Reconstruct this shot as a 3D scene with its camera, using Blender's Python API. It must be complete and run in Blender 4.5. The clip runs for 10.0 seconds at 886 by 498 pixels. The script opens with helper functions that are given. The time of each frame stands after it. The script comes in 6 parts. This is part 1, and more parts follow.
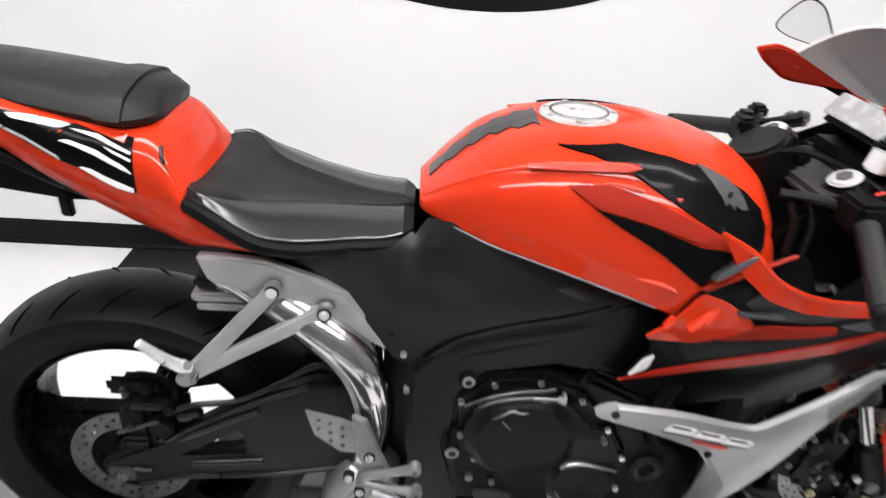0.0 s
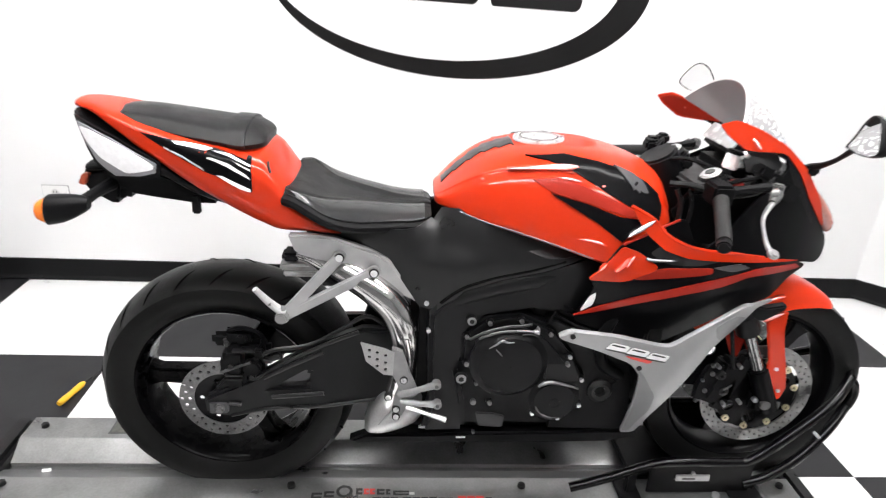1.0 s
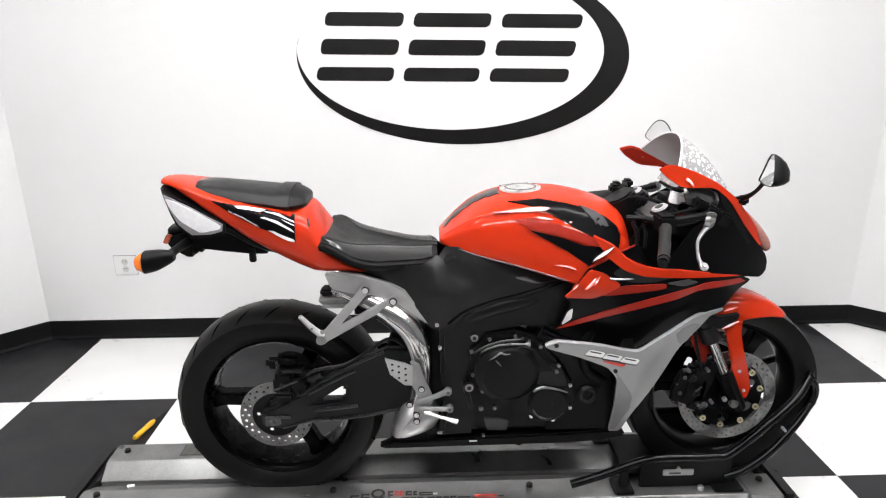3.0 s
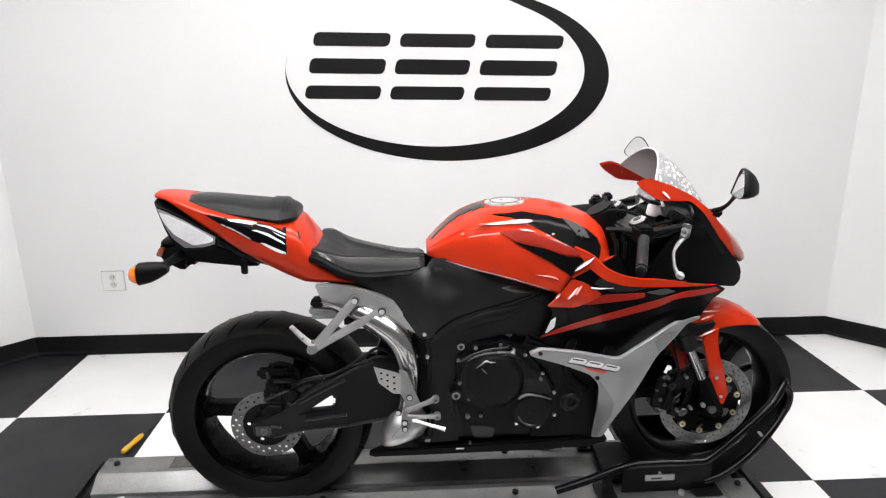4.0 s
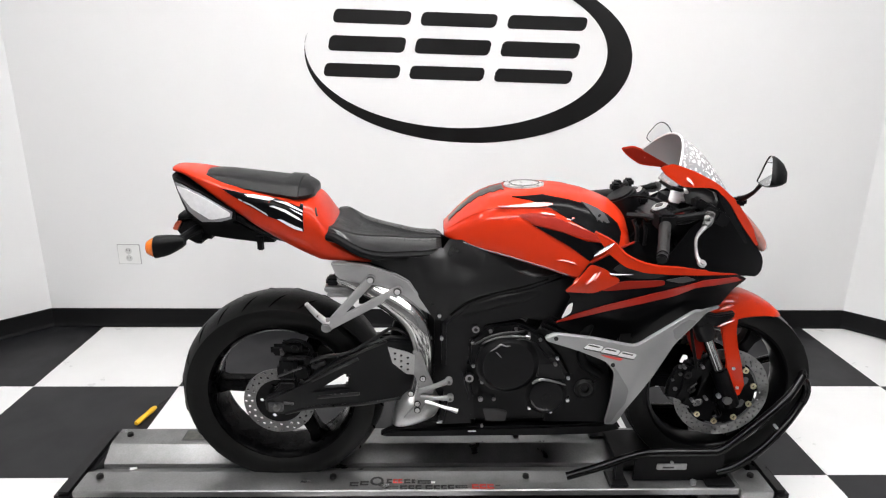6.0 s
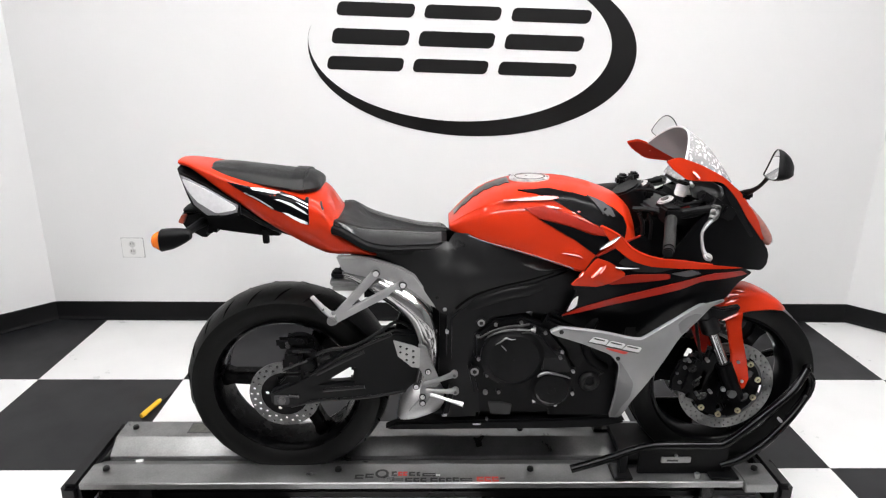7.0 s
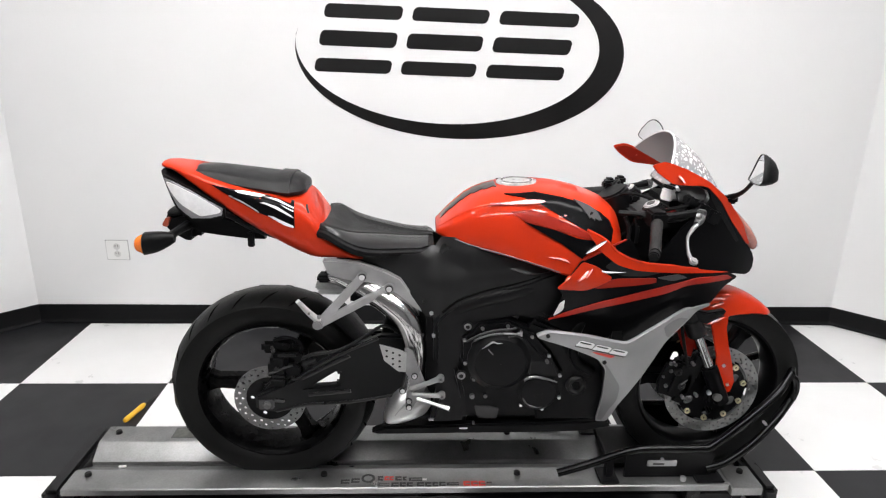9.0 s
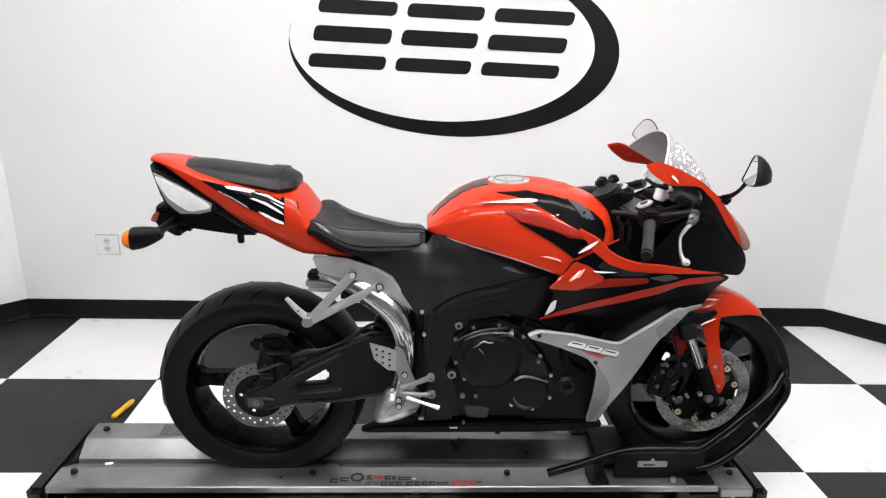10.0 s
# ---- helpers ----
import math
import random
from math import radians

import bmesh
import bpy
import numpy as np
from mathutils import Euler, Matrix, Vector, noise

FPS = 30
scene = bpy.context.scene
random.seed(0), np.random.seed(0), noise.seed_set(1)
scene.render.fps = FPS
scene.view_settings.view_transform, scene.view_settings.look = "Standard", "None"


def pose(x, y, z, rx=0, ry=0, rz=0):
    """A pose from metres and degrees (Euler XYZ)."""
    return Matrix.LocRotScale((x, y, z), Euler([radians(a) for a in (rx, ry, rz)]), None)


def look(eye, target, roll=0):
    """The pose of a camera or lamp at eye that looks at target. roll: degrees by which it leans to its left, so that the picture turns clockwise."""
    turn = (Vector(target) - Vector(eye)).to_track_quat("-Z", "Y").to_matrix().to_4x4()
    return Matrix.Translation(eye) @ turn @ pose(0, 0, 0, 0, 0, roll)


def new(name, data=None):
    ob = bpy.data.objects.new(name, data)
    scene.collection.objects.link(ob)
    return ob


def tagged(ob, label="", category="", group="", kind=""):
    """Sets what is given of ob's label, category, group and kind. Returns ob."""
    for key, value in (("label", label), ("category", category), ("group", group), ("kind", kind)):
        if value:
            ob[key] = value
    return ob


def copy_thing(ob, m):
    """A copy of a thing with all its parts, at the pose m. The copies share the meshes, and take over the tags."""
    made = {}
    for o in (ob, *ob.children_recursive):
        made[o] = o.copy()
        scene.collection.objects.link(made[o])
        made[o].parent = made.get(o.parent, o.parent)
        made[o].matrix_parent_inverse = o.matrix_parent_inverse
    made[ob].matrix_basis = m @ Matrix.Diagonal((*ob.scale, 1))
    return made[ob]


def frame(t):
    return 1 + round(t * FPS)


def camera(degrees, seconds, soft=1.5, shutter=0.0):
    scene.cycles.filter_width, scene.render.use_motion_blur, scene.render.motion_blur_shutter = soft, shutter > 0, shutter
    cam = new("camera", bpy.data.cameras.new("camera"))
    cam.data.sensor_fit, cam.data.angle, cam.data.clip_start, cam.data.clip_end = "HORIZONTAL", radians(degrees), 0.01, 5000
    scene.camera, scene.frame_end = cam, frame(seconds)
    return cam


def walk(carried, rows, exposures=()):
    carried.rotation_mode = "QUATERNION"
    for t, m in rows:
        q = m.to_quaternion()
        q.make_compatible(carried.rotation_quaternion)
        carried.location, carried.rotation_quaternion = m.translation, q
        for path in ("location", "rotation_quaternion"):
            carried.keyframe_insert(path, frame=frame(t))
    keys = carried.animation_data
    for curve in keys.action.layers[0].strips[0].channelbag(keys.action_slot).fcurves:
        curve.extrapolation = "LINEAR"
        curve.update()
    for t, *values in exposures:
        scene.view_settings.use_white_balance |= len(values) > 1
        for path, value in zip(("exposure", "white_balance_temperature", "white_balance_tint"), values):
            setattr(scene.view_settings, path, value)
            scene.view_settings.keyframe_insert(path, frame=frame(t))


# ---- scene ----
cam = camera(69.7, 10.0, soft=1.2, shutter=0.5)
PATH = [
    (0, (-0.205, -0.907, 1.289), (-0.113, 0.838, 0.318), 4.4),
    (0.3, (-0.195, -1.031, 1.313), (-0.123, 0.726, 0.361), 2.2),
    (0.5, (-0.210, -1.132, 1.338), (-0.171, 0.671, 0.474), 0.1),
    (0.7, (-0.253, -1.238, 1.333), (-0.209, 0.597, 0.538), 0.6),
    (0.85, (-0.267, -1.308, 1.333), (-0.154, 0.527, 0.522), 2.0),
    (1, (-0.282, -1.379, 1.334), (-0.135, 0.457, 0.555), 3.4),
    (1.2, (-0.266, -1.436, 1.340), (-0.123, 0.416, 0.599), 1.8),
    (1.5, (-0.198, -1.532, 1.342), (-0.143, 0.339, 0.638), 1.2),
    (1.7, (-0.165, -1.582, 1.358), (-0.141, 0.287, 0.648), 1.0),
    (2, (-0.123, -1.644, 1.369), (-0.151, 0.238, 0.694), -0.2),
    (2.2, (-0.136, -1.665, 1.379), (-0.168, 0.214, 0.704), -0.2),
    (2.5, (-0.168, -1.687, 1.379), (-0.175, 0.206, 0.736), 0.2),
    (2.7, (-0.202, -1.701, 1.386), (-0.186, 0.201, 0.769), -0.2),
    (3.8, (-0.246, -1.781, 1.391), (-0.164, 0.137, 0.832), -0.6),
    (4, (-0.236, -1.784, 1.389), (-0.145, 0.139, 0.846), -0.5),
    (4.2, (-0.238, -1.780, 1.386), (-0.133, 0.141, 0.840), 0.2),
    (4.5, (-0.24, -1.775, 1.381), (-0.147, 0.143, 0.822), 1.3),
    (4.7, (-0.242, -1.771, 1.382), (-0.170, 0.146, 0.814), 1.2),
    (5, (-0.246, -1.765, 1.383), (-0.165, 0.151, 0.812), 1.1),
    (5.2, (-0.246, -1.767, 1.381), (-0.155, 0.147, 0.795), 1.0),
    (5.5, (-0.246, -1.769, 1.377), (-0.185, 0.141, 0.787), 0.8),
    (7, (-0.262, -1.769, 1.376), (-0.212, 0.135, 0.766), 0.8),
    (7.2, (-0.261, -1.769, 1.376), (-0.203, 0.136, 0.755), 0.9),
    (7.5, (-0.26, -1.769, 1.375), (-0.197, 0.138, 0.774), 1.0),
    (8, (-0.259, -1.77, 1.378), (-0.201, 0.138, 0.78), 1.2),
    (8.5, (-0.257, -1.766, 1.376), (-0.185, 0.137, 0.768), 1.2),
    (9, (-0.255, -1.762, 1.379), (-0.171, 0.143, 0.775), 1.2),
    (9.5, (-0.249, -1.757, 1.381), (-0.145, 0.149, 0.784), 1.6),
    (10, (-0.245, -1.749, 1.377), (-0.145, 0.153, 0.766), 1.9),
]
walk(cam, [(t, look(eye, target, roll)) for t, eye, target, roll in PATH], [(0.0, 0.14), (0.5, 0.35), (1.0, 0.52), (1.5, 0.50), (2.0, 0.39), (2.5, 0.30), (3.8, 0.03), (10.0, 0.03)])
# ---- light ----
world = bpy.data.worlds.new("world")
scene.world = world
world.use_nodes = True
world.node_tree.nodes["Background"].inputs[0].default_value = (0.9, 0.95, 1.0, 1)
world.node_tree.nodes["Background"].inputs[1].default_value = 0.15
LAMP = 25.0          # brightness of the ceiling panels


# ---- materials ----
def material(name, colour, rough=0.5, metal=0.0, grain=0.0, grain_size=60.0, bump=0.0, bump_size=300.0, coat=0.0, stain=0.0, stain_size=6.0,
             emit=0.0, vary=0.0, spec=0.5):
    m = bpy.data.materials.new(name)
    m.use_nodes = True
    nt = m.node_tree
    b = nt.nodes["Principled BSDF"]
    b.inputs["Base Color"].default_value = (*colour, 1)
    b.inputs["Roughness"].default_value = rough
    b.inputs["Metallic"].default_value = metal
    b.inputs["Coat Weight"].default_value = coat
    b.inputs["Coat Roughness"].default_value = 0.04
    b.inputs["Specular IOR Level"].default_value = spec
    if emit:
        b.inputs["Emission Color"].default_value = (*colour, 1)
        b.inputs["Emission Strength"].default_value = emit
    where = nt.nodes.new("ShaderNodeTexCoord").outputs["Object"]
    colour_out = None
    for amount, size, detail in ((grain, grain_size, 4.0), (stain, stain_size, 5.0)):
        if not amount:
            continue
        n = nt.nodes.new("ShaderNodeTexNoise")
        n.inputs["Scale"].default_value, n.inputs["Detail"].default_value = size, detail
        nt.links.new(where, n.inputs["Vector"])
        r = nt.nodes.new("ShaderNodeMapRange")
        r.inputs[1].default_value, r.inputs[2].default_value = 0.3, 0.7
        r.inputs[3].default_value, r.inputs[4].default_value = 1 - amount, 1 + amount
        nt.links.new(n.outputs["Fac"], r.inputs[0])
        mix = nt.nodes.new("ShaderNodeMix")
        mix.data_type, mix.blend_type = "RGBA", "MULTIPLY"
        mix.inputs["Factor"].default_value = 1
        if colour_out:
            nt.links.new(colour_out, mix.inputs["A"])
        else:
            mix.inputs["A"].default_value = (*colour, 1)
        nt.links.new(r.outputs[0], mix.inputs["B"])
        colour_out = mix.outputs["Result"]
        if amount == stain:
            rr = nt.nodes.new("ShaderNodeMapRange")
            rr.inputs[1].default_value, rr.inputs[2].default_value = 0.3, 0.7
            rr.inputs[3].default_value, rr.inputs[4].default_value = rough * 0.8, min(1, rough * 1.25)
            nt.links.new(n.outputs["Fac"], rr.inputs[0])
            nt.links.new(rr.outputs[0], b.inputs["Roughness"])
    if vary:
        info = nt.nodes.new("ShaderNodeObjectInfo")
        r = nt.nodes.new("ShaderNodeMapRange")
        r.inputs[3].default_value, r.inputs[4].default_value = 1 - vary, 1 + vary
        nt.links.new(info.outputs["Random"], r.inputs[0])
        mix = nt.nodes.new("ShaderNodeMix")
        mix.data_type, mix.blend_type = "RGBA", "MULTIPLY"
        mix.inputs["Factor"].default_value = 1
        if colour_out:
            nt.links.new(colour_out, mix.inputs["A"])
        else:
            mix.inputs["A"].default_value = (*colour, 1)
        nt.links.new(r.outputs[0], mix.inputs["B"])
        colour_out = mix.outputs["Result"]
    if colour_out:
        nt.links.new(colour_out, b.inputs["Base Color"])
    if bump:
        n = nt.nodes.new("ShaderNodeTexNoise")
        n.inputs["Scale"].default_value, n.inputs["Detail"].default_value = bump_size, 3
        nt.links.new(where, n.inputs["Vector"])
        bp = nt.nodes.new("ShaderNodeBump")
        bp.inputs["Strength"].default_value, bp.inputs["Distance"].default_value = bump, 0.002
        nt.links.new(n.outputs["Fac"], bp.inputs["Height"])
        nt.links.new(bp.outputs[0], b.inputs["Normal"])
    return m


WALL = material("wall_paint", (0.74, 0.74, 0.74), 0.75, bump=0.25, bump_size=140, stain=0.012, stain_size=2.5)
# grey of the unseen walls, set by how the black parts reflect it
HIDDEN_WALL = material("grey_unseen_wall_paint", (0.27, 0.27, 0.275), 0.8, bump=0.25, bump_size=140, stain=0.05, stain_size=2.5)
CEIL = material("ceiling_tile", (0.8, 0.8, 0.8), 0.9, bump=0.3, bump_size=90)
BASE = material("black_vinyl_base", (0.006, 0.006, 0.0065), 0.6, bump=0.1, bump_size=60, stain=0.2, spec=0.12)
WHITE_TILE = material("white_floor_tile", (0.74, 0.74, 0.735), 0.32, stain=0.03, stain_size=5, vary=0.015, bump=0.05, bump_size=30)
BLACK_TILE = material("black_floor_tile", (0.013, 0.013, 0.0145), 0.42, stain=0.15, stain_size=5, vary=0.08, bump=0.05, bump_size=30, grain=0.1, grain_size=200, spec=0.25)
VINYL = material("black_wall_vinyl", (0.006, 0.0058, 0.006), 0.42, stain=0.1, spec=0.2)
RED = material("red_paint", (0.44, 0.0245, 0.0060), 0.4, coat=0.48, grain=0.02, grain_size=800, spec=0.03)
# glossier copy of the red, only for the added glint facets
GLINT_RED = material("clear_coated_red_glint", (0.44, 0.0245, 0.0060), 0.3, coat=1.0, grain=0.02, grain_size=800, spec=0.3)
STRIPE_RED = material("stripe_red_paint", (0.33, 0.014, 0.006), 0.34, coat=0.22, grain=0.02, grain_size=800, spec=0.2)
# red of the graphics; also stands for shade on stay and far cowl
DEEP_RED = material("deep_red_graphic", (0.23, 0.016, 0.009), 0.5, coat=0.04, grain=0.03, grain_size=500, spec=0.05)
BLACK_PAINT = material("gloss_black_paint", (0.0022, 0.0022, 0.0026), 0.3, coat=0.08, grain=0.1, grain_size=500, spec=0.05)
RIM_BLACK = material("gloss_black_rim_enamel", (0.0018, 0.0018, 0.0020), 0.26, stain=0.3, stain_size=30, spec=0.035)
FRAME_PLATE = material("light_grey_cast_plate", (0.40, 0.40, 0.40), 0.42, metal=0.75, bump=0.12, bump_size=600, stain=0.12, stain_size=20)
REFLECTOR = material("grey_lamp_reflector", (0.20, 0.20, 0.21), 0.3, coat=0.6, grain=0.08, grain_size=200)
# full-coat black, only for the added glint facets
GLINT_BLACK = material("black_glint_coat", (0.02, 0.02, 0.022), 0.15, coat=1.0, grain=0.1, grain_size=500)
GREY_GRAPHIC = material("grey_graphic", (0.050, 0.050, 0.053), 0.4, coat=0.3, grain=0.05, grain_size=500, spec=0.2)
DARK_GRAPHIC = material("dark_graphic", (0.012, 0.012, 0.013), 0.35, coat=0.4, grain=0.05, grain_size=500, spec=0.2)
SILVER = material("silver_paint", (0.25, 0.25, 0.255), 0.38, metal=0.35, coat=0.5, grain=0.06, grain_size=900, stain=0.05, stain_size=9)
# darker copy of the silver paint, for shade on the fairing's facets
SHADE_SILVER = material("shaded_silver", (0.17, 0.17, 0.175), 0.38, metal=0.35, coat=0.5, grain=0.06, grain_size=900, stain=0.05, stain_size=9)
WHITE_GRAPHIC = material("white_graphic", (0.80, 0.80, 0.80), 0.4)
MATT_BLACK = material("matt_black_plastic", (0.003, 0.003, 0.0034), 0.46, bump=0.15, bump_size=900, stain=0.15, stain_size=12, spec=0.12)
COVER = material("satin_black_plastic", (0.006, 0.006, 0.0064), 0.33, bump=0.08, bump_size=900, stain=0.2, stain_size=12, spec=0.36)
FRAME_BLACK = material("black_frame_paint", (0.003, 0.003, 0.0035), 0.38, stain=0.2, stain_size=14, bump=0.08, bump_size=500, spec=0.24)
ENGINE = material("dark_engine_casting", (0.0035, 0.0035, 0.004), 0.44, metal=0.0, bump=0.2, bump_size=700, stain=0.3, stain_size=20, spec=0.17)
GRIP = material("worn_grip_rubber", (0.012, 0.012, 0.012), 0.5, bump=0.3, bump_size=500, stain=0.25, stain_size=30, spec=0.3)
RUBBER = material("tyre_rubber", (0.0033, 0.0033, 0.0033), 0.40, bump=0.2, bump_size=500, stain=0.25, stain_size=20, spec=0.17)
LEATHER = material("black_seat_vinyl", (0.0045, 0.0045, 0.0048), 0.36, bump=0.35, bump_size=1100, stain=0.15, stain_size=15, spec=0.22)
GLOSS_VINYL = material("glossy_seat_vinyl", (0.005, 0.005, 0.0054), 0.22, bump=0.12, bump_size=400, stain=0.2, stain_size=18, spec=0.8)
ALLOY = material("brushed_aluminium", (0.45, 0.45, 0.45), 0.33, metal=0.9, grain=0.08, grain_size=300, stain=0.1, stain_size=15)
CAST = material("cast_aluminium", (0.31, 0.31, 0.31), 0.40, metal=0.85, bump=0.2, bump_size=600, stain=0.2, stain_size=25)
STEEL = material("polished_steel_pipe", (0.54, 0.535, 0.53), 0.13, metal=1.0, stain=0.18, stain_size=18)
SLIDER = material("chromed_slider", (0.48, 0.48, 0.48), 0.13, metal=1.0, stain=0.15, stain_size=30)
DISC = material("brake_disc_steel", (0.23, 0.23, 0.23), 0.34, metal=0.9, grain=0.15, grain_size=250, stain=0.15, stain_size=20)
REAR_DISC = material("worn_disc_steel", (0.135, 0.135, 0.135), 0.36, metal=0.9, grain=0.2, grain_size=250, stain=0.25, stain_size=20)
CAP = material("bright_cap_metal", (0.72, 0.72, 0.72), 0.32, metal=0.7, stain=0.15, stain_size=40)
YOKE = material("dark_grey_yoke", (0.035, 0.035, 0.036), 0.4, metal=0.3, stain=0.2, stain_size=20)
GOLD = material("pale_gold_rotor_button", (0.62, 0.55, 0.36), 0.35, metal=0.8, grain=0.1)
BOLT = material("zinc_bolt", (0.55, 0.55, 0.56), 0.3, metal=0.9, grain=0.1)
GROOVE = material("groove_black", (0.0015, 0.0015, 0.0015), 0.8, grain=0.1, spec=0.05)
CASE_BOLT = material("dull_zinc_bolt", (0.22, 0.22, 0.22), 0.4, metal=0.8, grain=0.2)
DARK_BOLT = material("black_bolt", (0.006, 0.006, 0.006), 0.45, grain=0.2, spec=0.3)
AMBER = material("amber_lens", (0.75, 0.16, 0.01), 0.25, coat=0.6, grain=0.1, grain_size=200)
LAMP_LENS = material("clear_lens_over_red", (0.40, 0.17, 0.14), 0.15, coat=1.0, grain=0.1, grain_size=120)
AMBER_DARK = material("dull_orange_reflector", (0.30, 0.05, 0.02), 0.3, coat=0.5, grain=0.1, grain_size=200)
LENS = material("clear_white_lens", (0.78, 0.78, 0.79), 0.2, coat=1.0, grain=0.05, grain_size=120)
MIRROR = material("mirror_glass", (0.9, 0.9, 0.9), 0.02, metal=1.0)


def screen_material():
    """Smoke-tinted clear plastic, veiled by a painted grey reflection; its near half carries a crackle of painted
    bright glints.
    """
    m = material("clear_windscreen", (0.8, 0.8, 0.82), 0.1)
    nt = m.node_tree
    out = nt.nodes["Material Output"]
    see = nt.nodes.new("ShaderNodeBsdfTransparent")
    see.inputs[0].default_value = (0.62, 0.62, 0.63, 1)
    gloss = nt.nodes.new("ShaderNodeBsdfGlossy")
    gloss.inputs["Roughness"].default_value = 0.08
    mix = nt.nodes.new("ShaderNodeMixShader")
    mix.inputs[0].default_value = 0.14
    nt.links.new(see.outputs[0], mix.inputs[1])
    nt.links.new(gloss.outputs[0], mix.inputs[2])
    # painted glints: white diffuse in the crackle cells
    white = nt.nodes.new("ShaderNodeBsdfDiffuse")
    white.inputs[0].default_value = (0.9, 0.9, 0.9, 1)
    where = nt.nodes.new("ShaderNodeTexCoord")
    cells = nt.nodes.new("ShaderNodeTexVoronoi")
    cells.feature = "DISTANCE_TO_EDGE"
    cells.inputs["Scale"].default_value = 62
    warp = nt.nodes.new("ShaderNodeTexNoise")
    warp.inputs["Scale"].default_value = 40
    mixv = nt.nodes.new("ShaderNodeMix")
    mixv.data_type = "VECTOR"
    mixv.inputs["Factor"].default_value = 0.03
    nt.links.new(where.outputs["Object"], warp.inputs["Vector"])
    nt.links.new(where.outputs["Object"], mixv.inputs[4])
    nt.links.new(warp.outputs["Color"], mixv.inputs[5])
    nt.links.new(mixv.outputs[1], cells.inputs["Vector"])
    edge = nt.nodes.new("ShaderNodeMapRange")
    edge.inputs[1].default_value, edge.inputs[2].default_value = 0.12, 0.36
    edge.inputs[3].default_value, edge.inputs[4].default_value = 0.0, 0.8
    nt.links.new(cells.outputs["Distance"], edge.inputs[0])
    xyz = nt.nodes.new("ShaderNodeSeparateXYZ")
    nt.links.new(where.outputs["Object"], xyz.inputs[0])
    near = nt.nodes.new("ShaderNodeMapRange")
    near.inputs[1].default_value, near.inputs[2].default_value = -0.03, -0.06
    nt.links.new(xyz.outputs["Y"], near.inputs[0])
    both_on = nt.nodes.new("ShaderNodeMath")
    both_on.operation = "MULTIPLY"
    nt.links.new(edge.outputs[0], both_on.inputs[0])
    nt.links.new(near.outputs[0], both_on.inputs[1])
    last = nt.nodes.new("ShaderNodeMixShader")
    nt.links.new(both_on.outputs[0], last.inputs[0])
    # grey diffuse that stands in for the reflection in the screen
    glare_grey = nt.nodes.new("ShaderNodeBsdfDiffuse")
    glare_grey.inputs[0].default_value = (0.36, 0.36, 0.365, 1)
    glare_mix = nt.nodes.new("ShaderNodeMixShader")
    glare_mix.inputs[0].default_value = 0.6
    nt.links.new(mix.outputs[0], glare_mix.inputs[1])
    nt.links.new(glare_grey.outputs[0], glare_mix.inputs[2])
    nt.links.new(glare_mix.outputs[0], last.inputs[1])
    nt.links.new(white.outputs[0], last.inputs[2])
    nt.links.new(last.outputs[0], out.inputs["Surface"])
    return m


SCREEN = screen_material()
SCREEN_EDGE = material("windscreen_edge", (0.75, 0.75, 0.76), 0.25, coat=0.5)
DOLLY = material("dolly_aluminium", (0.235, 0.235, 0.235), 0.33, metal=0.78, grain=0.08, grain_size=180, stain=0.22, stain_size=9, bump=0.05, bump_size=300)
# paler grey that paints the lit patch of the dark sump
LIT_SUMP = material("lit_sump_grey", (0.017, 0.017, 0.018), 0.5, stain=0.2, stain_size=20)
DULL = material("dull_grey_casting", (0.10, 0.10, 0.10), 0.45, metal=0.5, bump=0.15, bump_size=600, stain=0.2, stain_size=30)
DOLLY_BLACK = material("black_powder_coat", (0.004, 0.004, 0.0045), 0.3, bump=0.1, bump_size=600, stain=0.15, spec=0.25)
TUBE_BLACK = material("gloss_black_tube_paint", (0.0018, 0.0018, 0.0021), 0.15, coat=0.15, stain=0.3, stain_size=25, bump=0.05, bump_size=300, spec=0.15)
YELLOW = material("yellow_plastic", (0.72, 0.42, 0.02), 0.35, stain=0.1, stain_size=40)
PLASTIC = material("white_plastic", (0.74, 0.74, 0.73), 0.35, stain=0.03)
# darker copy of the white plastic, shade put into its colour
SOCKET_FACE = material("shaded_white_plastic", (0.56, 0.56, 0.55), 0.4, stain=0.08)
SOCKET_EDGE = material("grey_plastic_edge", (0.34, 0.34, 0.34), 0.4, stain=0.1)
SLOT = material("dark_slot", (0.03, 0.03, 0.03), 0.6)
LAMP_GLOW = material("lamp_diffuser", (1.0, 0.985, 0.985), 0.5, emit=LAMP)
RED_MARK = material("red_mark", (0.55, 0.05, 0.04), 0.4)
BLACK_MARK = material("black_mark", (0.02, 0.02, 0.02), 0.4)
DISPLAY = material("grey_display_glass", (0.30, 0.30, 0.305), 0.25, coat=0.5, stain=0.15, stain_size=40)
PADGREY = material("dark_grey_tank_pad", (0.024, 0.024, 0.025), 0.38, coat=0.15, stain=0.5, stain_size=60, spec=0.3)
LABEL = material("worn_grey_label", (0.10, 0.10, 0.088), 0.5, stain=0.4, stain_size=70)


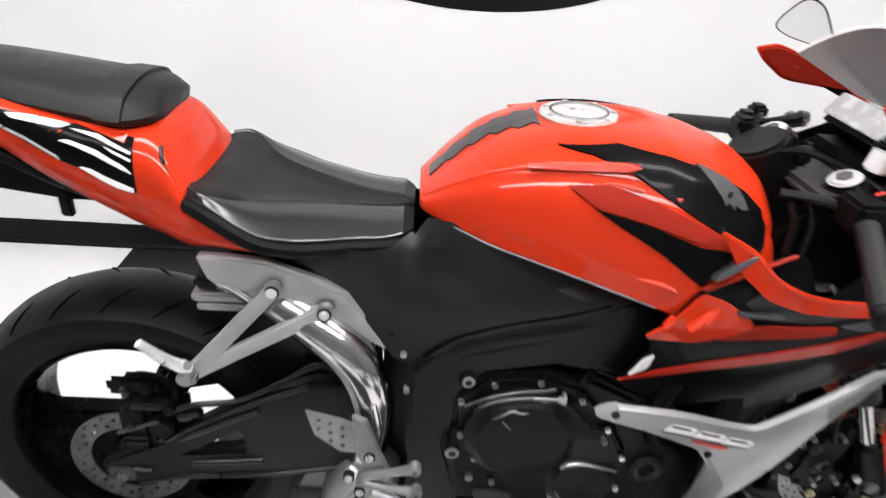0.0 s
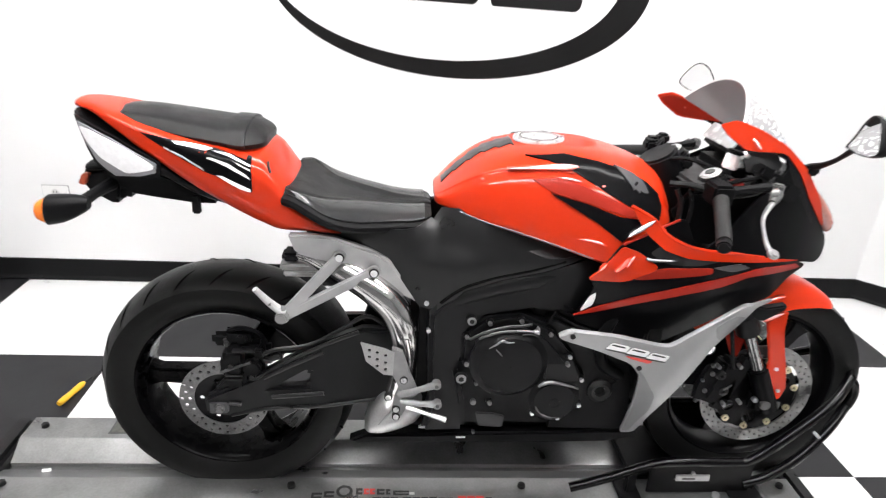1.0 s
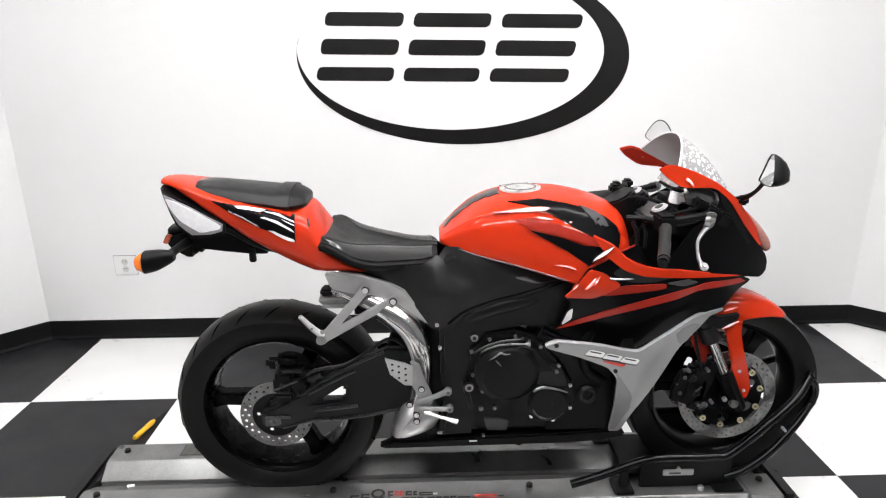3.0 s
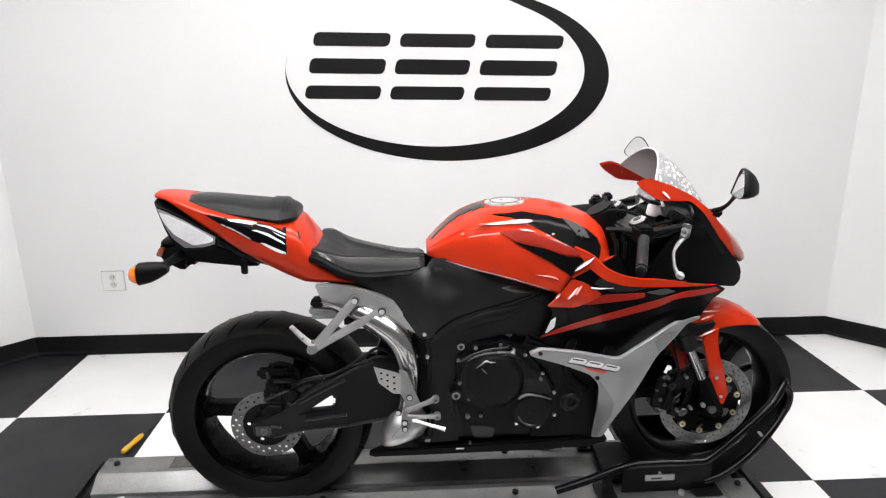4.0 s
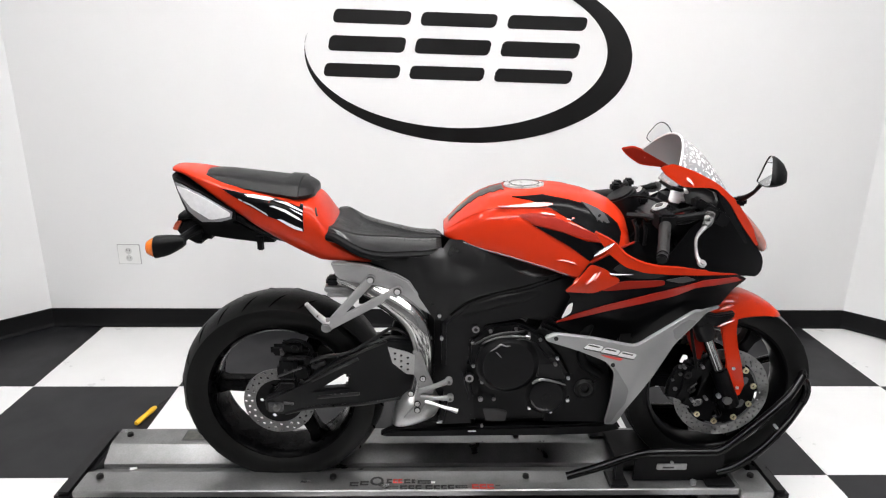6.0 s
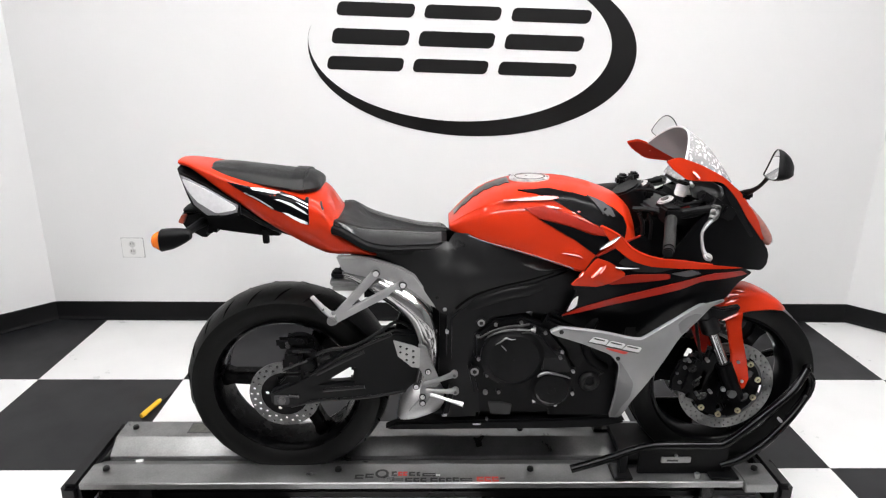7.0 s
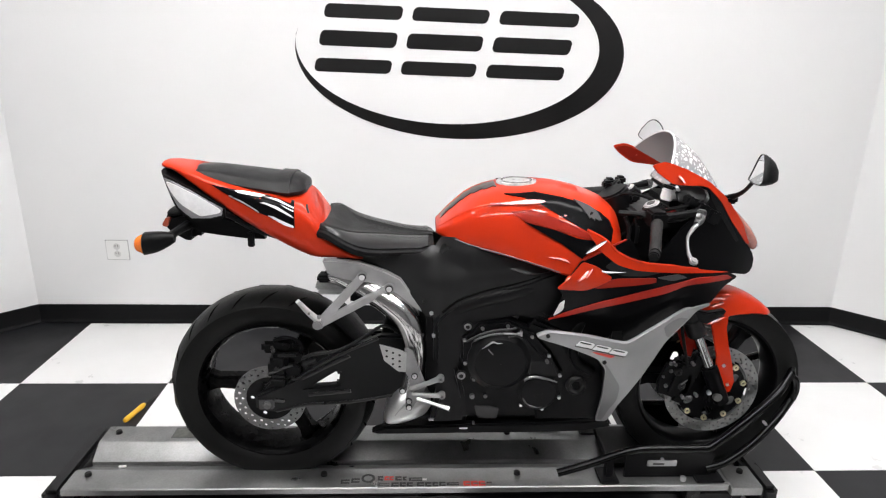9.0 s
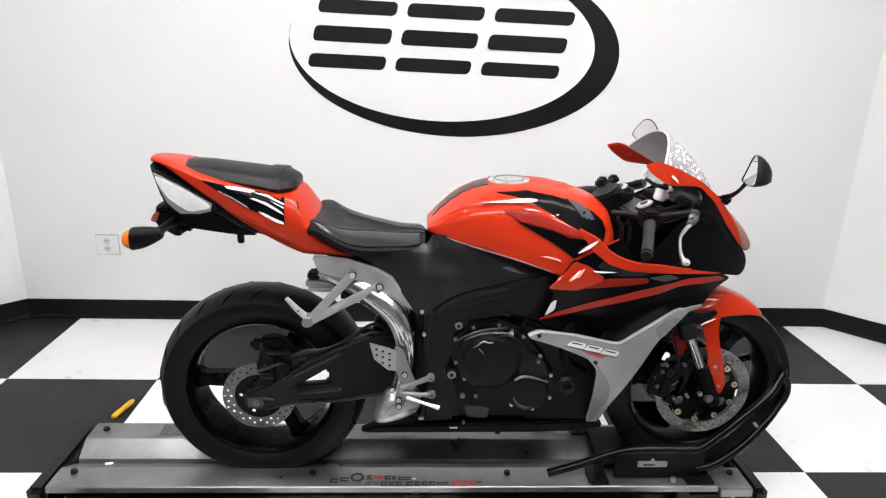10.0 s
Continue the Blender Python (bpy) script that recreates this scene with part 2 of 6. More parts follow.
# ---- mesh tools ----
def part(name, bm, mat, parent=None, label=""):
    """Links a bmesh as one mesh, under a thing or a part."""
    bmesh.ops.remove_doubles(bm, verts=bm.verts, dist=1e-6)
    bmesh.ops.recalc_face_normals(bm, faces=bm.faces)
    for f in bm.faces:
        f.smooth = True
    for e in bm.edges:
        e.smooth = len(e.link_faces) == 2 and e.calc_face_angle(0) < 0.6
    me = bpy.data.meshes.new(name)
    bm.to_mesh(me)
    bm.free()
    me.materials.append(mat)
    ob = new(name, me)
    if parent:
        ob.parent = parent
    if label:
        tagged(ob, label)
    return ob


def thing(name, label, category, group="", kind=""):
    return tagged(new(name), label, category, group, kind)


def bevelled(bm, width, segments=2, angle=0.5):
    if width:
        edges = [e for e in bm.edges if len(e.link_faces) == 2 and e.calc_face_angle(0) > angle]
        bmesh.ops.bevel(bm, geom=edges, offset=width, segments=segments, affect="EDGES", clamp_overlap=True)
    return bm


def box(x0, x1, y0, y1, z0, z1, bevel=0.0, m=None):
    bm = bmesh.new()
    bmesh.ops.create_cube(bm, size=1, matrix=Matrix.Translation(((x0 + x1) / 2, (y0 + y1) / 2, (z0 + z1) / 2)) @ Matrix.Diagonal((x1 - x0, y1 - y0, z1 - z0, 1)))
    bevelled(bm, bevel)
    if m:
        bm.transform(m)
    return bm


def join(*bms):
    out = bmesh.new()
    for b in bms:
        me = bpy.data.meshes.new("tmp")
        b.to_mesh(me)
        b.free()
        out.from_mesh(me)
        bpy.data.meshes.remove(me)
    return out


def rod(p0, p1, r0, r1=None, n=20, bevel=0.0):
    """A round bar from p0 to p1."""
    p0, p1 = Vector(p0), Vector(p1)
    bm = bmesh.new()
    d = p1 - p0
    m = Matrix.Translation((p0 + p1) / 2) @ d.to_track_quat("Z", "Y").to_matrix().to_4x4()
    bmesh.ops.create_cone(bm, cap_ends=True, segments=n, radius1=r0, radius2=r0 if r1 is None else r1, depth=d.length, matrix=m)
    return bevelled(bm, bevel, 2, 0.8)


def smooth_line(pts, steps):
    """A Catmull-Rom line through pts (tuples of any length)."""
    p = [np.array(q, float) for q in pts]
    p = [2 * p[0] - p[1], *p, 2 * p[-1] - p[-2]]
    out = []
    for i in range(1, len(p) - 2):
        for k in range(steps):
            t = k / steps
            a, b, c, d = p[i - 1:i + 3]
            out.append(0.5 * (2 * b + (c - a) * t + (2 * a - 5 * b + 4 * c - d) * t * t + (3 * b - a - 3 * c + d) * t ** 3))
    return out + [p[-2]]


def tube(pts, r, n=12, steps=6, flat=1.0):
    """A bent tube; r is a radius or a list of radii at the points; flat squeezes it."""
    rs = r if isinstance(r, (list, tuple)) else [r] * len(pts)
    line = smooth_line([(*p, q) for p, q in zip(pts, rs)], steps)
    bm = bmesh.new()
    rings, side = [], None
    for i, q in enumerate(line):
        d = Vector(line[min(i + 1, len(line) - 1)][:3] - line[max(i - 1, 0)][:3]).normalized()
        if side is None:
            side = d.orthogonal().normalized()
        side = (side - d * side.dot(d)).normalized()
        up = d.cross(side)
        c = Vector(q[:3])
        rings.append([bm.verts.new(c + float(q[3]) * (math.cos(a) * side + math.sin(a) * flat * up)) for a in (2 * math.pi * k / n for k in range(n))])
    for a, b in zip(rings, rings[1:]):
        for k in range(n):
            bm.faces.new((a[k], a[(k + 1) % n], b[(k + 1) % n], b[k]))
    bm.faces.new(rings[0]), bm.faces.new(rings[-1])
    return bm


def plate(outline, y0, y1, bevel=0.0, holes=(), bend=None):
    """An upright plate: an outline in x, z, from y0 to y1, with holes; bend(x, z) is added to y."""
    bm = bmesh.new()
    edges = []
    for loop in (outline, *holes):
        vs = [bm.verts.new((x, y0, z)) for x, z in loop]
        edges += [bm.edges.new((vs[i], vs[(i + 1) % len(vs)])) for i in range(len(vs))]
    if holes:
        bmesh.ops.triangle_fill(bm, use_beauty=True, use_dissolve=False, edges=edges)
    else:
        bm.faces.new(bm.verts)
    r = bmesh.ops.extrude_face_region(bm, geom=list(bm.faces))
    bmesh.ops.translate(bm, vec=(0, y1 - y0, 0), verts=[v for v in r["geom"] if isinstance(v, bmesh.types.BMVert)])
    bmesh.ops.recalc_face_normals(bm, faces=bm.faces)
    bevelled(bm, bevel, 2, 0.9)
    if bend:
        for v in bm.verts:
            v.co.y += bend(v.co.x, v.co.z)
    return bm


def skin(outline, surface, thick=0.002, step=0.012):
    """A thin piece with that outline in x, z, laid on the surface y = surface(x, z)."""
    bm = bmesh.new()
    bm.faces.new([bm.verts.new((x, 0, z)) for x, z in outline])
    xs, zs = [p[0] for p in outline], [p[1] for p in outline]
    for lo, hi, no in ((min(xs), max(xs), (1, 0, 0)), (min(zs), max(zs), (0, 0, 1))):
        k = lo + step
        while k < hi - 0.2 * step:
            bmesh.ops.bisect_plane(bm, geom=[*bm.verts, *bm.edges, *bm.faces], plane_co=(k, 0, 0) if no[0] else (0, 0, k), plane_no=no, dist=1e-7)
            k += step
    r = bmesh.ops.extrude_face_region(bm, geom=list(bm.faces))
    top = {v for v in r["geom"] if isinstance(v, bmesh.types.BMVert)}
    for v in bm.verts:
        x, z, e = v.co.x, v.co.z, 0.002
        n = Vector(((surface(x + e, z) - surface(x - e, z)) / (2 * e), -1, (surface(x, z + e) - surface(x, z - e)) / (2 * e))).normalized()
        v.co = Vector((x, surface(x, z), z)) + n * (thick if v in top else -thick)
    return bm


def turned(profile, x, z, n=48, y=0.0):
    """A ring turned about the y axis at x, z; profile is a closed loop of (radius, y)."""
    bm = bmesh.new()
    rings = []
    for k in range(n):
        a = 2 * math.pi * k / n
        rings.append([bm.verts.new((x + r * math.cos(a), y + w, z + r * math.sin(a))) for r, w in profile])
    m = len(profile)
    for k in range(n):
        a, b = rings[k], rings[(k + 1) % n]
        for i in range(m):
            bm.faces.new((a[i], a[(i + 1) % m], b[(i + 1) % m], b[i]))
    return bm


class Hull:
    """A smooth body along x. Stations: x, z of the widest line, height above it, depth below it, half width, squareness above and below."""

    def __init__(self, stations, y=0.0):
        self.s, self.y = stations, y
        self.line = smooth_line(stations, 8)

    def at(self, x):
        a = np.array(self.line)
        return [float(np.interp(x, a[:, 0], a[:, i])) for i in range(1, a.shape[1])]

    def side(self, x, z, sign=-1):
        zc, up, down, half, pu, pd = self.at(x)
        d, p = ((z - zc) / max(up, 1e-4), pu) if z > zc else ((zc - z) / max(down, 1e-4), pd)
        return self.y + sign * half * max(0.0, 1 - min(1.0, d) ** p) ** (1 / p)

    def mesh(self, n=32):
        bm = bmesh.new()
        rings = []
        for x, zc, up, down, half, pu, pd in self.line:
            ring = []
            for k in range(n):
                a = 2 * math.pi * k / n
                c, s = math.cos(a), math.sin(a)
                p, h = (pu, up) if s >= 0 else (pd, down)
                ring.append(bm.verts.new((x, self.y + half * math.copysign(abs(c) ** (2 / p), c), zc + h * math.copysign(abs(s) ** (2 / p), s))))
            rings.append(ring)
        for a, b in zip(rings, rings[1:]):
            for k in range(n):
                bm.faces.new((a[k], a[(k + 1) % n], b[(k + 1) % n], b[k]))
        bm.faces.new(rings[0]), bm.faces.new(rings[-1])
        return bm


def circle(cx, cz, r, n=8, start=0.0):
    return [(cx + r * math.cos(start + 2 * math.pi * k / n), cz + r * math.sin(start + 2 * math.pi * k / n)) for k in range(n)]


def eased(outline, k=0.12, rounds=2):
    """The same outline with its corners rounded off a little."""
    for _ in range(rounds):
        out = []
        for (x0, z0), (x1, z1) in zip(outline, outline[1:] + outline[:1]):
            out += [(x0 + (x1 - x0) * k, z0 + (z1 - z0) * k), (x1 + (x0 - x1) * k, z1 + (z0 - z1) * k)]
        outline = out
    return outline


# ---- room ----
XL, XR, YW, YB, ZC = -2.165, 1.96, 1.302, -4.4, 2.75
C = 0.75              # the corners beside the emblem wall are cut off at 45 degrees


def wall(name, x0, y0, x1, y1, label, mat=WALL):
    """A wall from one point of the plan to another, its face on that line, its body to the left of the way."""
    d = Vector((x1 - x0, y1 - y0, 0))
    bm = box(0, d.length, 0, 0.12, 0, ZC)
    bm.transform(Matrix.Translation((x0, y0, 0)) @ Matrix.Rotation(math.atan2(d.y, d.x), 4, "Z"))
    return tagged(part(name, bm, mat), label, "wall", kind="structure")


wall("wall_north", XL, YW, XR, YW, "white painted wall with a black emblem")
wall("wall_northwest", XL - C, YW - C, XL, YW, "white painted wall set at an angle")
wall("wall_northeast", XR, YW, XR + C, YW - C, "white painted wall set at an angle")
# unseen walls, added in grey to dim reflections and bounced light
wall("wall_west", XL - C, YB, XL - C, YW - C, "unseen grey side wall, toned to dim reflections", HIDDEN_WALL)
wall("wall_east", XR + C, YW - C, XR + C, YB, "unseen grey side wall, toned to dim reflections", HIDDEN_WALL)
wall("wall_south", XR + C, YB, XL - C, YB, "unseen grey wall closing the room, toned to dim reflections", HIDDEN_WALL)
ceiling = tagged(part("ceiling", box(XL - C - 0.12, XR + C + 0.12, YB - 0.12, YW + 0.12, ZC, ZC + 0.1), CEIL), "white suspended ceiling above the room", "ceiling", kind="structure")


def cove(length):
    """A length of cove base along x, its back on y = 0."""
    prof = [(0, 0), (-0.014, 0), (-0.014, 0.004), (-0.008, 0.012), (-0.006, 0.02), (-0.006, 0.092), (-0.003, 0.096), (0, 0.096)]
    bm = bmesh.new()
    a = [bm.verts.new((0, y, z)) for y, z in prof]
    b = [bm.verts.new((length, y, z)) for y, z in prof]
    for i in range(len(prof)):
        bm.faces.new((a[i], a[(i + 1) % len(prof)], b[(i + 1) % len(prof)], b[i]))
    bm.faces.new(a), bm.faces.new(b)
    return bm


for name, length, m in (("baseboard_north", XR - XL, pose(XL, YW, 0.003)), ("baseboard_northwest", C * 2 ** 0.5, pose(XL - C, YW - C, 0.003, 0, 0, 45)),
                        ("baseboard_northeast", C * 2 ** 0.5, pose(XR, YW, 0.003, 0, 0, -45)), ("baseboard_west", YW - C - YB, pose(XL - C, YB, 0.003, 0, 0, 90)),
                        ("baseboard_east", YW - C - YB, pose(XR + C, YW - C, 0.003, 0, 0, -90))):
    ob = tagged(part(name, cove(length), BASE), "black vinyl cove base along the wall", "baseboard", kind="structure")
    ob.matrix_basis = m

# the emblem on the wall: a dark crescent ring and three slanted blocks, all cut from black vinyl
emblem = thing("wall_emblem", "large black vinyl emblem with a crescent ring on white wall", "emblem")


def ellipse(cx, cz, a, b, tilt, n=96, s=0.0, e=2 * math.pi):
    t = radians(tilt)
    out = []
    for k in range(n + 1):
        u = s + (e - s) * k / n
        p, q = a * math.cos(u), b * math.sin(u)
        out.append((cx + p * math.cos(t) - q * math.sin(t), cz + p * math.sin(t) + q * math.cos(t)))
    return out


def slanted(x0, x1, z0, z1, lean, r_left, r_right, turn, n=6):
    """A block with rounded corners, sheared to the right by lean and turned a little."""
    pts = []
    for cx, cz, a0, r in ((x1, z1, 0, r_right), (x0, z1, 90, r_left), (x0, z0, 180, r_left), (x1, z0, 270, r_right)):
        sx, sz = (-1 if cx == x1 else 1), (-1 if cz == z1 else 1)
        for k in range(n + 1):
            a = radians(a0 + 90 * k / n)
            pts.append((cx + sx * r + r * math.cos(a), cz + sz * r + r * math.sin(a)))
    mx, mz, t = 0.0, 1.39, radians(turn)
    out = []
    for x, z in pts:
        x += lean * (z - mz)
        out.append((mx + (x - mx) * math.cos(t) - (z - mz) * math.sin(t), mz + (x - mx) * math.sin(t) + (z - mz) * math.cos(t)))
    return out


def crescent(outer, inner, y0, y1):
    """The dark sickle between two ellipses (centre x, z, half axes, tilt), running out to a point at both ends."""
    bm = bmesh.new()
    last = None
    a, b = ellipse(*outer, 160, radians(168), radians(468)), ellipse(*inner, 160, radians(168), radians(468))
    for k, ((xo, zo), (xi, zi)) in enumerate(zip(a, b)):
        fade = min(1.0, k / 6, (160 - k) / 28)
        xi, zi = xo + (xi - xo) * fade, zo + (zi - zo) * fade
        now = [bm.verts.new(c) for c in ((xo, y0, zo), (xo, y1, zo), (xi, y1, zi), (xi, y0, zi))]
        if last:
            for i in range(4):
                bm.faces.new((last[i], last[(i + 1) % 4], now[(i + 1) % 4], now[i]))
        else:
            bm.faces.new(now)
        last = now
    bm.faces.new(last)
    return bm


part("ring", crescent((-0.054, 1.358, 0.759, 0.396, -1.06), (-0.1116, 1.382, 0.6985, 0.350, -1.08), YW - 0.002, YW + 0.001), VINYL, emblem)
for x0, x1 in ((-0.702, -0.352), (-0.306, 0.040), (0.090, 0.452)):
    for z0, z1 in ((1.249, 1.310), (1.364, 1.432), (1.486, 1.546)):
        part("bar", plate(slanted(x0, x1, z0, z1, 0.2, 0.022, 0.022, -1.1), YW - 0.002, YW + 0.001), VINYL, emblem)

# wall socket
socket = thing("wall_socket", "white plastic double wall socket on white wall", "socket")
part("cover_plate", box(-1.786, -1.680, YW - 0.009, YW - 0.002, 0.342, 0.440, 0.003), PLASTIC, socket)
part("rim", box(-1.7885, -1.6775, YW - 0.0045, YW, 0.3395, 0.4425, 0.001), SOCKET_EDGE, socket, "grey edge of the cover plate")
for zc in (0.372, 0.410):
    outlet = part("outlet", rod((-1.733, YW - 0.0075, zc), (-1.733, YW - 0.0105, zc), 0.0165, n=24, bevel=0.0012), SOCKET_FACE, socket)
    for dx in (-0.006, 0.006):
        part("slot", box(-1.733 + dx - 0.0012, -1.733 + dx + 0.0012, YW - 0.0112, YW - 0.0100, zc - 0.001, zc + 0.008), SLOT, outlet)
part("screw", rod((-1.733, YW - 0.0075, 0.391), (-1.733, YW - 0.0095, 0.391), 0.003, n=12), BOLT, socket)

# ceiling panels
light = thing("ceiling_light", "white fluorescent strip light on the ceiling", "ceiling light", "ceiling strips")
part("frame", box(-0.608, 0.608, -0.17, 0.17, ZC - 0.05, ZC, 0.006), PLASTIC, light)
part("diffuser", box(-0.60, 0.60, -0.143, 0.143, ZC - 0.075, ZC - 0.0505, 0.01), LAMP_GLOW, light)
light.matrix_basis = pose(-1.32, -0.25, 0)
for x, y in ((-0.1, -0.25), (1.12, -0.25), (-1.32, -1.65), (-0.1, -1.65), (1.12, -1.65)):
    copy_thing(light, pose(x, y, 0))

# ---- dolly ----
dolly = thing("motorcycle_dolly", "low aluminium motorcycle dolly with black ends on floor", "dolly")
X0, X1 = -1.285, 0.80


def rail(side, x0, x1, inner, outer):
    """One flange of the dolly with its lip and the sloping wall down to the trough."""
    prof = [(outer, 0.110), (outer, 0.127), (outer - 0.003, 0.130), (inner, 0.130), (inner - 0.005, 0.1275), (0.016, 0.0955), (0.012, 0.0925), (0.012, 0.0815), (0.016, 0.0815), (inner - 0.002, 0.121), (outer - 0.0055, 0.1255), (outer - 0.0035, 0.110)]
    bm = bmesh.new()
    a = [bm.verts.new((x0, side * y, z)) for y, z in prof]
    b = [bm.verts.new((x1, side * y, z)) for y, z in prof]
    n = len(prof)
    for i in range(n):
        bm.faces.new((a[i], a[(i + 1) % n], b[(i + 1) % n], b[i]))
    bm.faces.new(a), bm.faces.new(b)
    return bm


part("rail", rail(-1, X0, 0.70, 0.082, 0.1715), DOLLY, dolly)
part("rail", rail(1, X0, X1, 0.072, 0.158), DOLLY, dolly)
part("trough", box(X0, X1, -0.0275, 0.0275, 0.074, 0.080), DOLLY, dolly)
part("end_plate", box(0.702, 0.80, -0.185, -0.080, 0.100, 0.131, 0.003), DOLLY, dolly)
part("end_bar", box(-1.345, -1.2865, -0.178, 0.172, 0.015, 0.124, 0.014), DOLLY_BLACK, dolly, "black rubber-faced end bar")
part("end_bar", box(0.802, 0.855, -0.185, 0.172, 0.015, 0.124, 0.014), DOLLY_BLACK, dolly, "black end bar")
part("under_frame", box(X0 + 0.02, X1 - 0.02, -0.12, 0.12, 0.035, 0.062, 0.004), DOLLY_BLACK, dolly)
for x, y in ((-1.24, 0.115), (-1.235, -0.105), (-0.53, -0.112), (0.06, -0.112), (0.058, 0.105), (0.76, -0.112)):
    part("bolt", rod((x, y, 0.129), (x, y, 0.141), 0.0105, 0.0095, n=14, bevel=0.002), DARK_BOLT, dolly)
for x in (-1.1, 0.6):
    for y in (-0.14, 0.14):
        caster = part("caster", join(rod((x, y - 0.012, 0.03), (x, y + 0.012, 0.03), 0.03, n=20, bevel=0.004), box(x - 0.02, x + 0.02, y - 0.02, y + 0.02, 0.055, 0.11, 0.003)), DOLLY_BLACK, dolly)
label_plate = part("label_plate", box(-1.06, -0.93, 0.086, 0.145, 0.1298, 0.1312), DULL, dolly, "worn grey warning label")
part("label_face", box(-1.055, -0.935, 0.091, 0.140, 0.1308, 0.1316), LABEL, label_plate)

# ---- motorcycle ----
bike = thing("motorcycle", "red and black sport motorcycle with silver lower fairing on dolly", "motorcycle")
REAR, FRONT = (-0.678, 0.390), (0.646, 0.402)
GUARD_AT = (0.656, 0.378)


def mirrored(bm):
    """The same piece on the other side."""
    me = bpy.data.meshes.new("tmp")
    bm.to_mesh(me)
    out = bmesh.new()
    out.from_mesh(me)
    bpy.data.meshes.remove(me)
    out.transform(Matrix.Diagonal((1, -1, 1, 1)))
    return out


def both(name, bm, mat, parent, label=""):
    other = mirrored(bm)
    part(name, bm, mat, parent, label)
    part(name, other, mat, parent, label)


def drilled_disc(x, z, y0, y1, r_out, r_in, rows, n=72):
    holes = [circle(x, z, r_in, n)[::-1]]
    for r, count, shift, size in rows:
        for k in range(count):
            a = 2 * math.pi * (k + shift) / count
            holes.append(circle(x + r * math.cos(a), z + r * math.sin(a), size, 8))
    return plate(circle(x, z, r_out, n), y0, y1, 0, holes)


def spoke(c, angle, r0, r1, w0, w1, half):
    """One cast spoke, split by a long slot."""
    outline = [(r0, -w0), (r0 + 0.03, -w0 * 0.8), (r1 - 0.03, -w1 * 0.85), (r1, -w1 * 1.3), (r1, w1 * 1.3), (r1 - 0.03, w1 * 0.85), (r0 + 0.03, w0 * 0.8), (r0, w0)]
    bm = plate(outline, -half, half, 0.006)
    bm.transform(pose(c[0], 0, c[1], 0, -angle, 0))
    return bm


def wheel(name, c, half, r_tyre, rim_half, tread, spokes, label, enamel=RIM_BLACK):
    w = part(name, rod((c[0], -rim_half * 0.8, c[1]), (c[0], rim_half * 0.8, c[1]), 0.048, n=28, bevel=0.006), enamel, bike, label)
    loop = [(0.214, -rim_half + 0.004), (0.226, -half * 0.86), (0.243, -half * 0.97), (0.262, -half), (0.279, -half * 0.93)]
    crown = []
    for k in range(1, 8):
        u = -0.93 + 1.86 * k / 8
        crown.append((r_tyre - (r_tyre - 0.279) * abs(u / 0.93) ** 2.3, half * u))
    loop = loop + crown + [(r, -y) for r, y in reversed(loop)]
    part("tyre", turned(loop, *c, n=128), RUBBER, w, "black rubber road tyre")
    for k in range(tread):
        for s in (-1, 1):
            pts = []
            for q in (0.25, 0.45, 0.65, 0.82):
                a = 2 * math.pi * (k + (0.5 if s > 0 else 0) + 0.9 * q) / tread
                r = r_tyre - (r_tyre - 0.279) * (q / 0.93) ** 2.3 - 0.0012
                pts.append((c[0] + r * math.cos(a), s * half * q, c[1] + r * math.sin(a)))
            part("tread_groove", tube(pts, [0.0010, 0.0030, 0.0034, 0.0010], 6, 3), GROOVE, w)
    h = rim_half
    rim = [(0.222, -h), (0.222, -h + 0.006), (0.213, -h + 0.014), (0.213, h - 0.014), (0.222, h - 0.006), (0.222, h), (0.214, h + 0.002), (0.206, h - 0.008), (0.202, h - 0.022), (0.202, -h + 0.022), (0.206, -h + 0.008), (0.214, -h - 0.002)]
    part("rim", turned(rim, *c, n=96), enamel, w, "gloss black cast rim")
    for a in spokes:
        part("spoke", spoke(c, a, 0.035, 0.206, 0.030, 0.024, 0.022), enamel, w)
    return w


rear = wheel("rear_wheel", REAR, 0.086, 0.3075, 0.068, 22, (178, 58, 298), "black cast rear wheel")
front = wheel("front_wheel", FRONT, 0.059, 0.287, 0.046, 20, (177, 297, 57), "black cast front wheel", BLACK_PAINT)

# rear brake and axle
part("brake_disc", drilled_disc(*REAR, -0.103, -0.098, 0.104, 0.070, ((0.080, 16, 0, 0.0046), (0.090, 16, 0.5, 0.0046), (0.098, 16, 0.0, 0.0040))), REAR_DISC, rear, "drilled steel brake disc")
part("disc_carrier", plate(circle(*REAR, 0.072, 40), -0.101, -0.096, 0, [circle(REAR[0] + 0.052 * math.cos(a), REAR[1] + 0.052 * math.sin(a), 0.006, 10) for a in (0.6, 1.85, 3.1, 4.35, 5.6)]), BLACK_PAINT, rear)
part("axle", join(rod((REAR[0], -0.140, REAR[1]), (REAR[0], 0.140, REAR[1]), 0.012, n=20), rod((REAR[0], -0.150, REAR[1]), (REAR[0], -0.134, REAR[1]), 0.010, n=6, bevel=0.002)), DULL, rear)
part("chain_adjuster", plate([(-0.702, 0.376), (-0.664, 0.376), (-0.658, 0.383), (-0.658, 0.400), (-0.664, 0.407), (-0.702, 0.407)], -0.1405, -0.1355, 0.002, [circle(-0.680, 0.392, 0.011, 12)]), GREY_GRAPHIC, bike)
part("adjuster_bolt", rod((-0.658, -0.139, 0.405), (-0.630, -0.139, 0.402), 0.004, n=10), YOKE, bike)
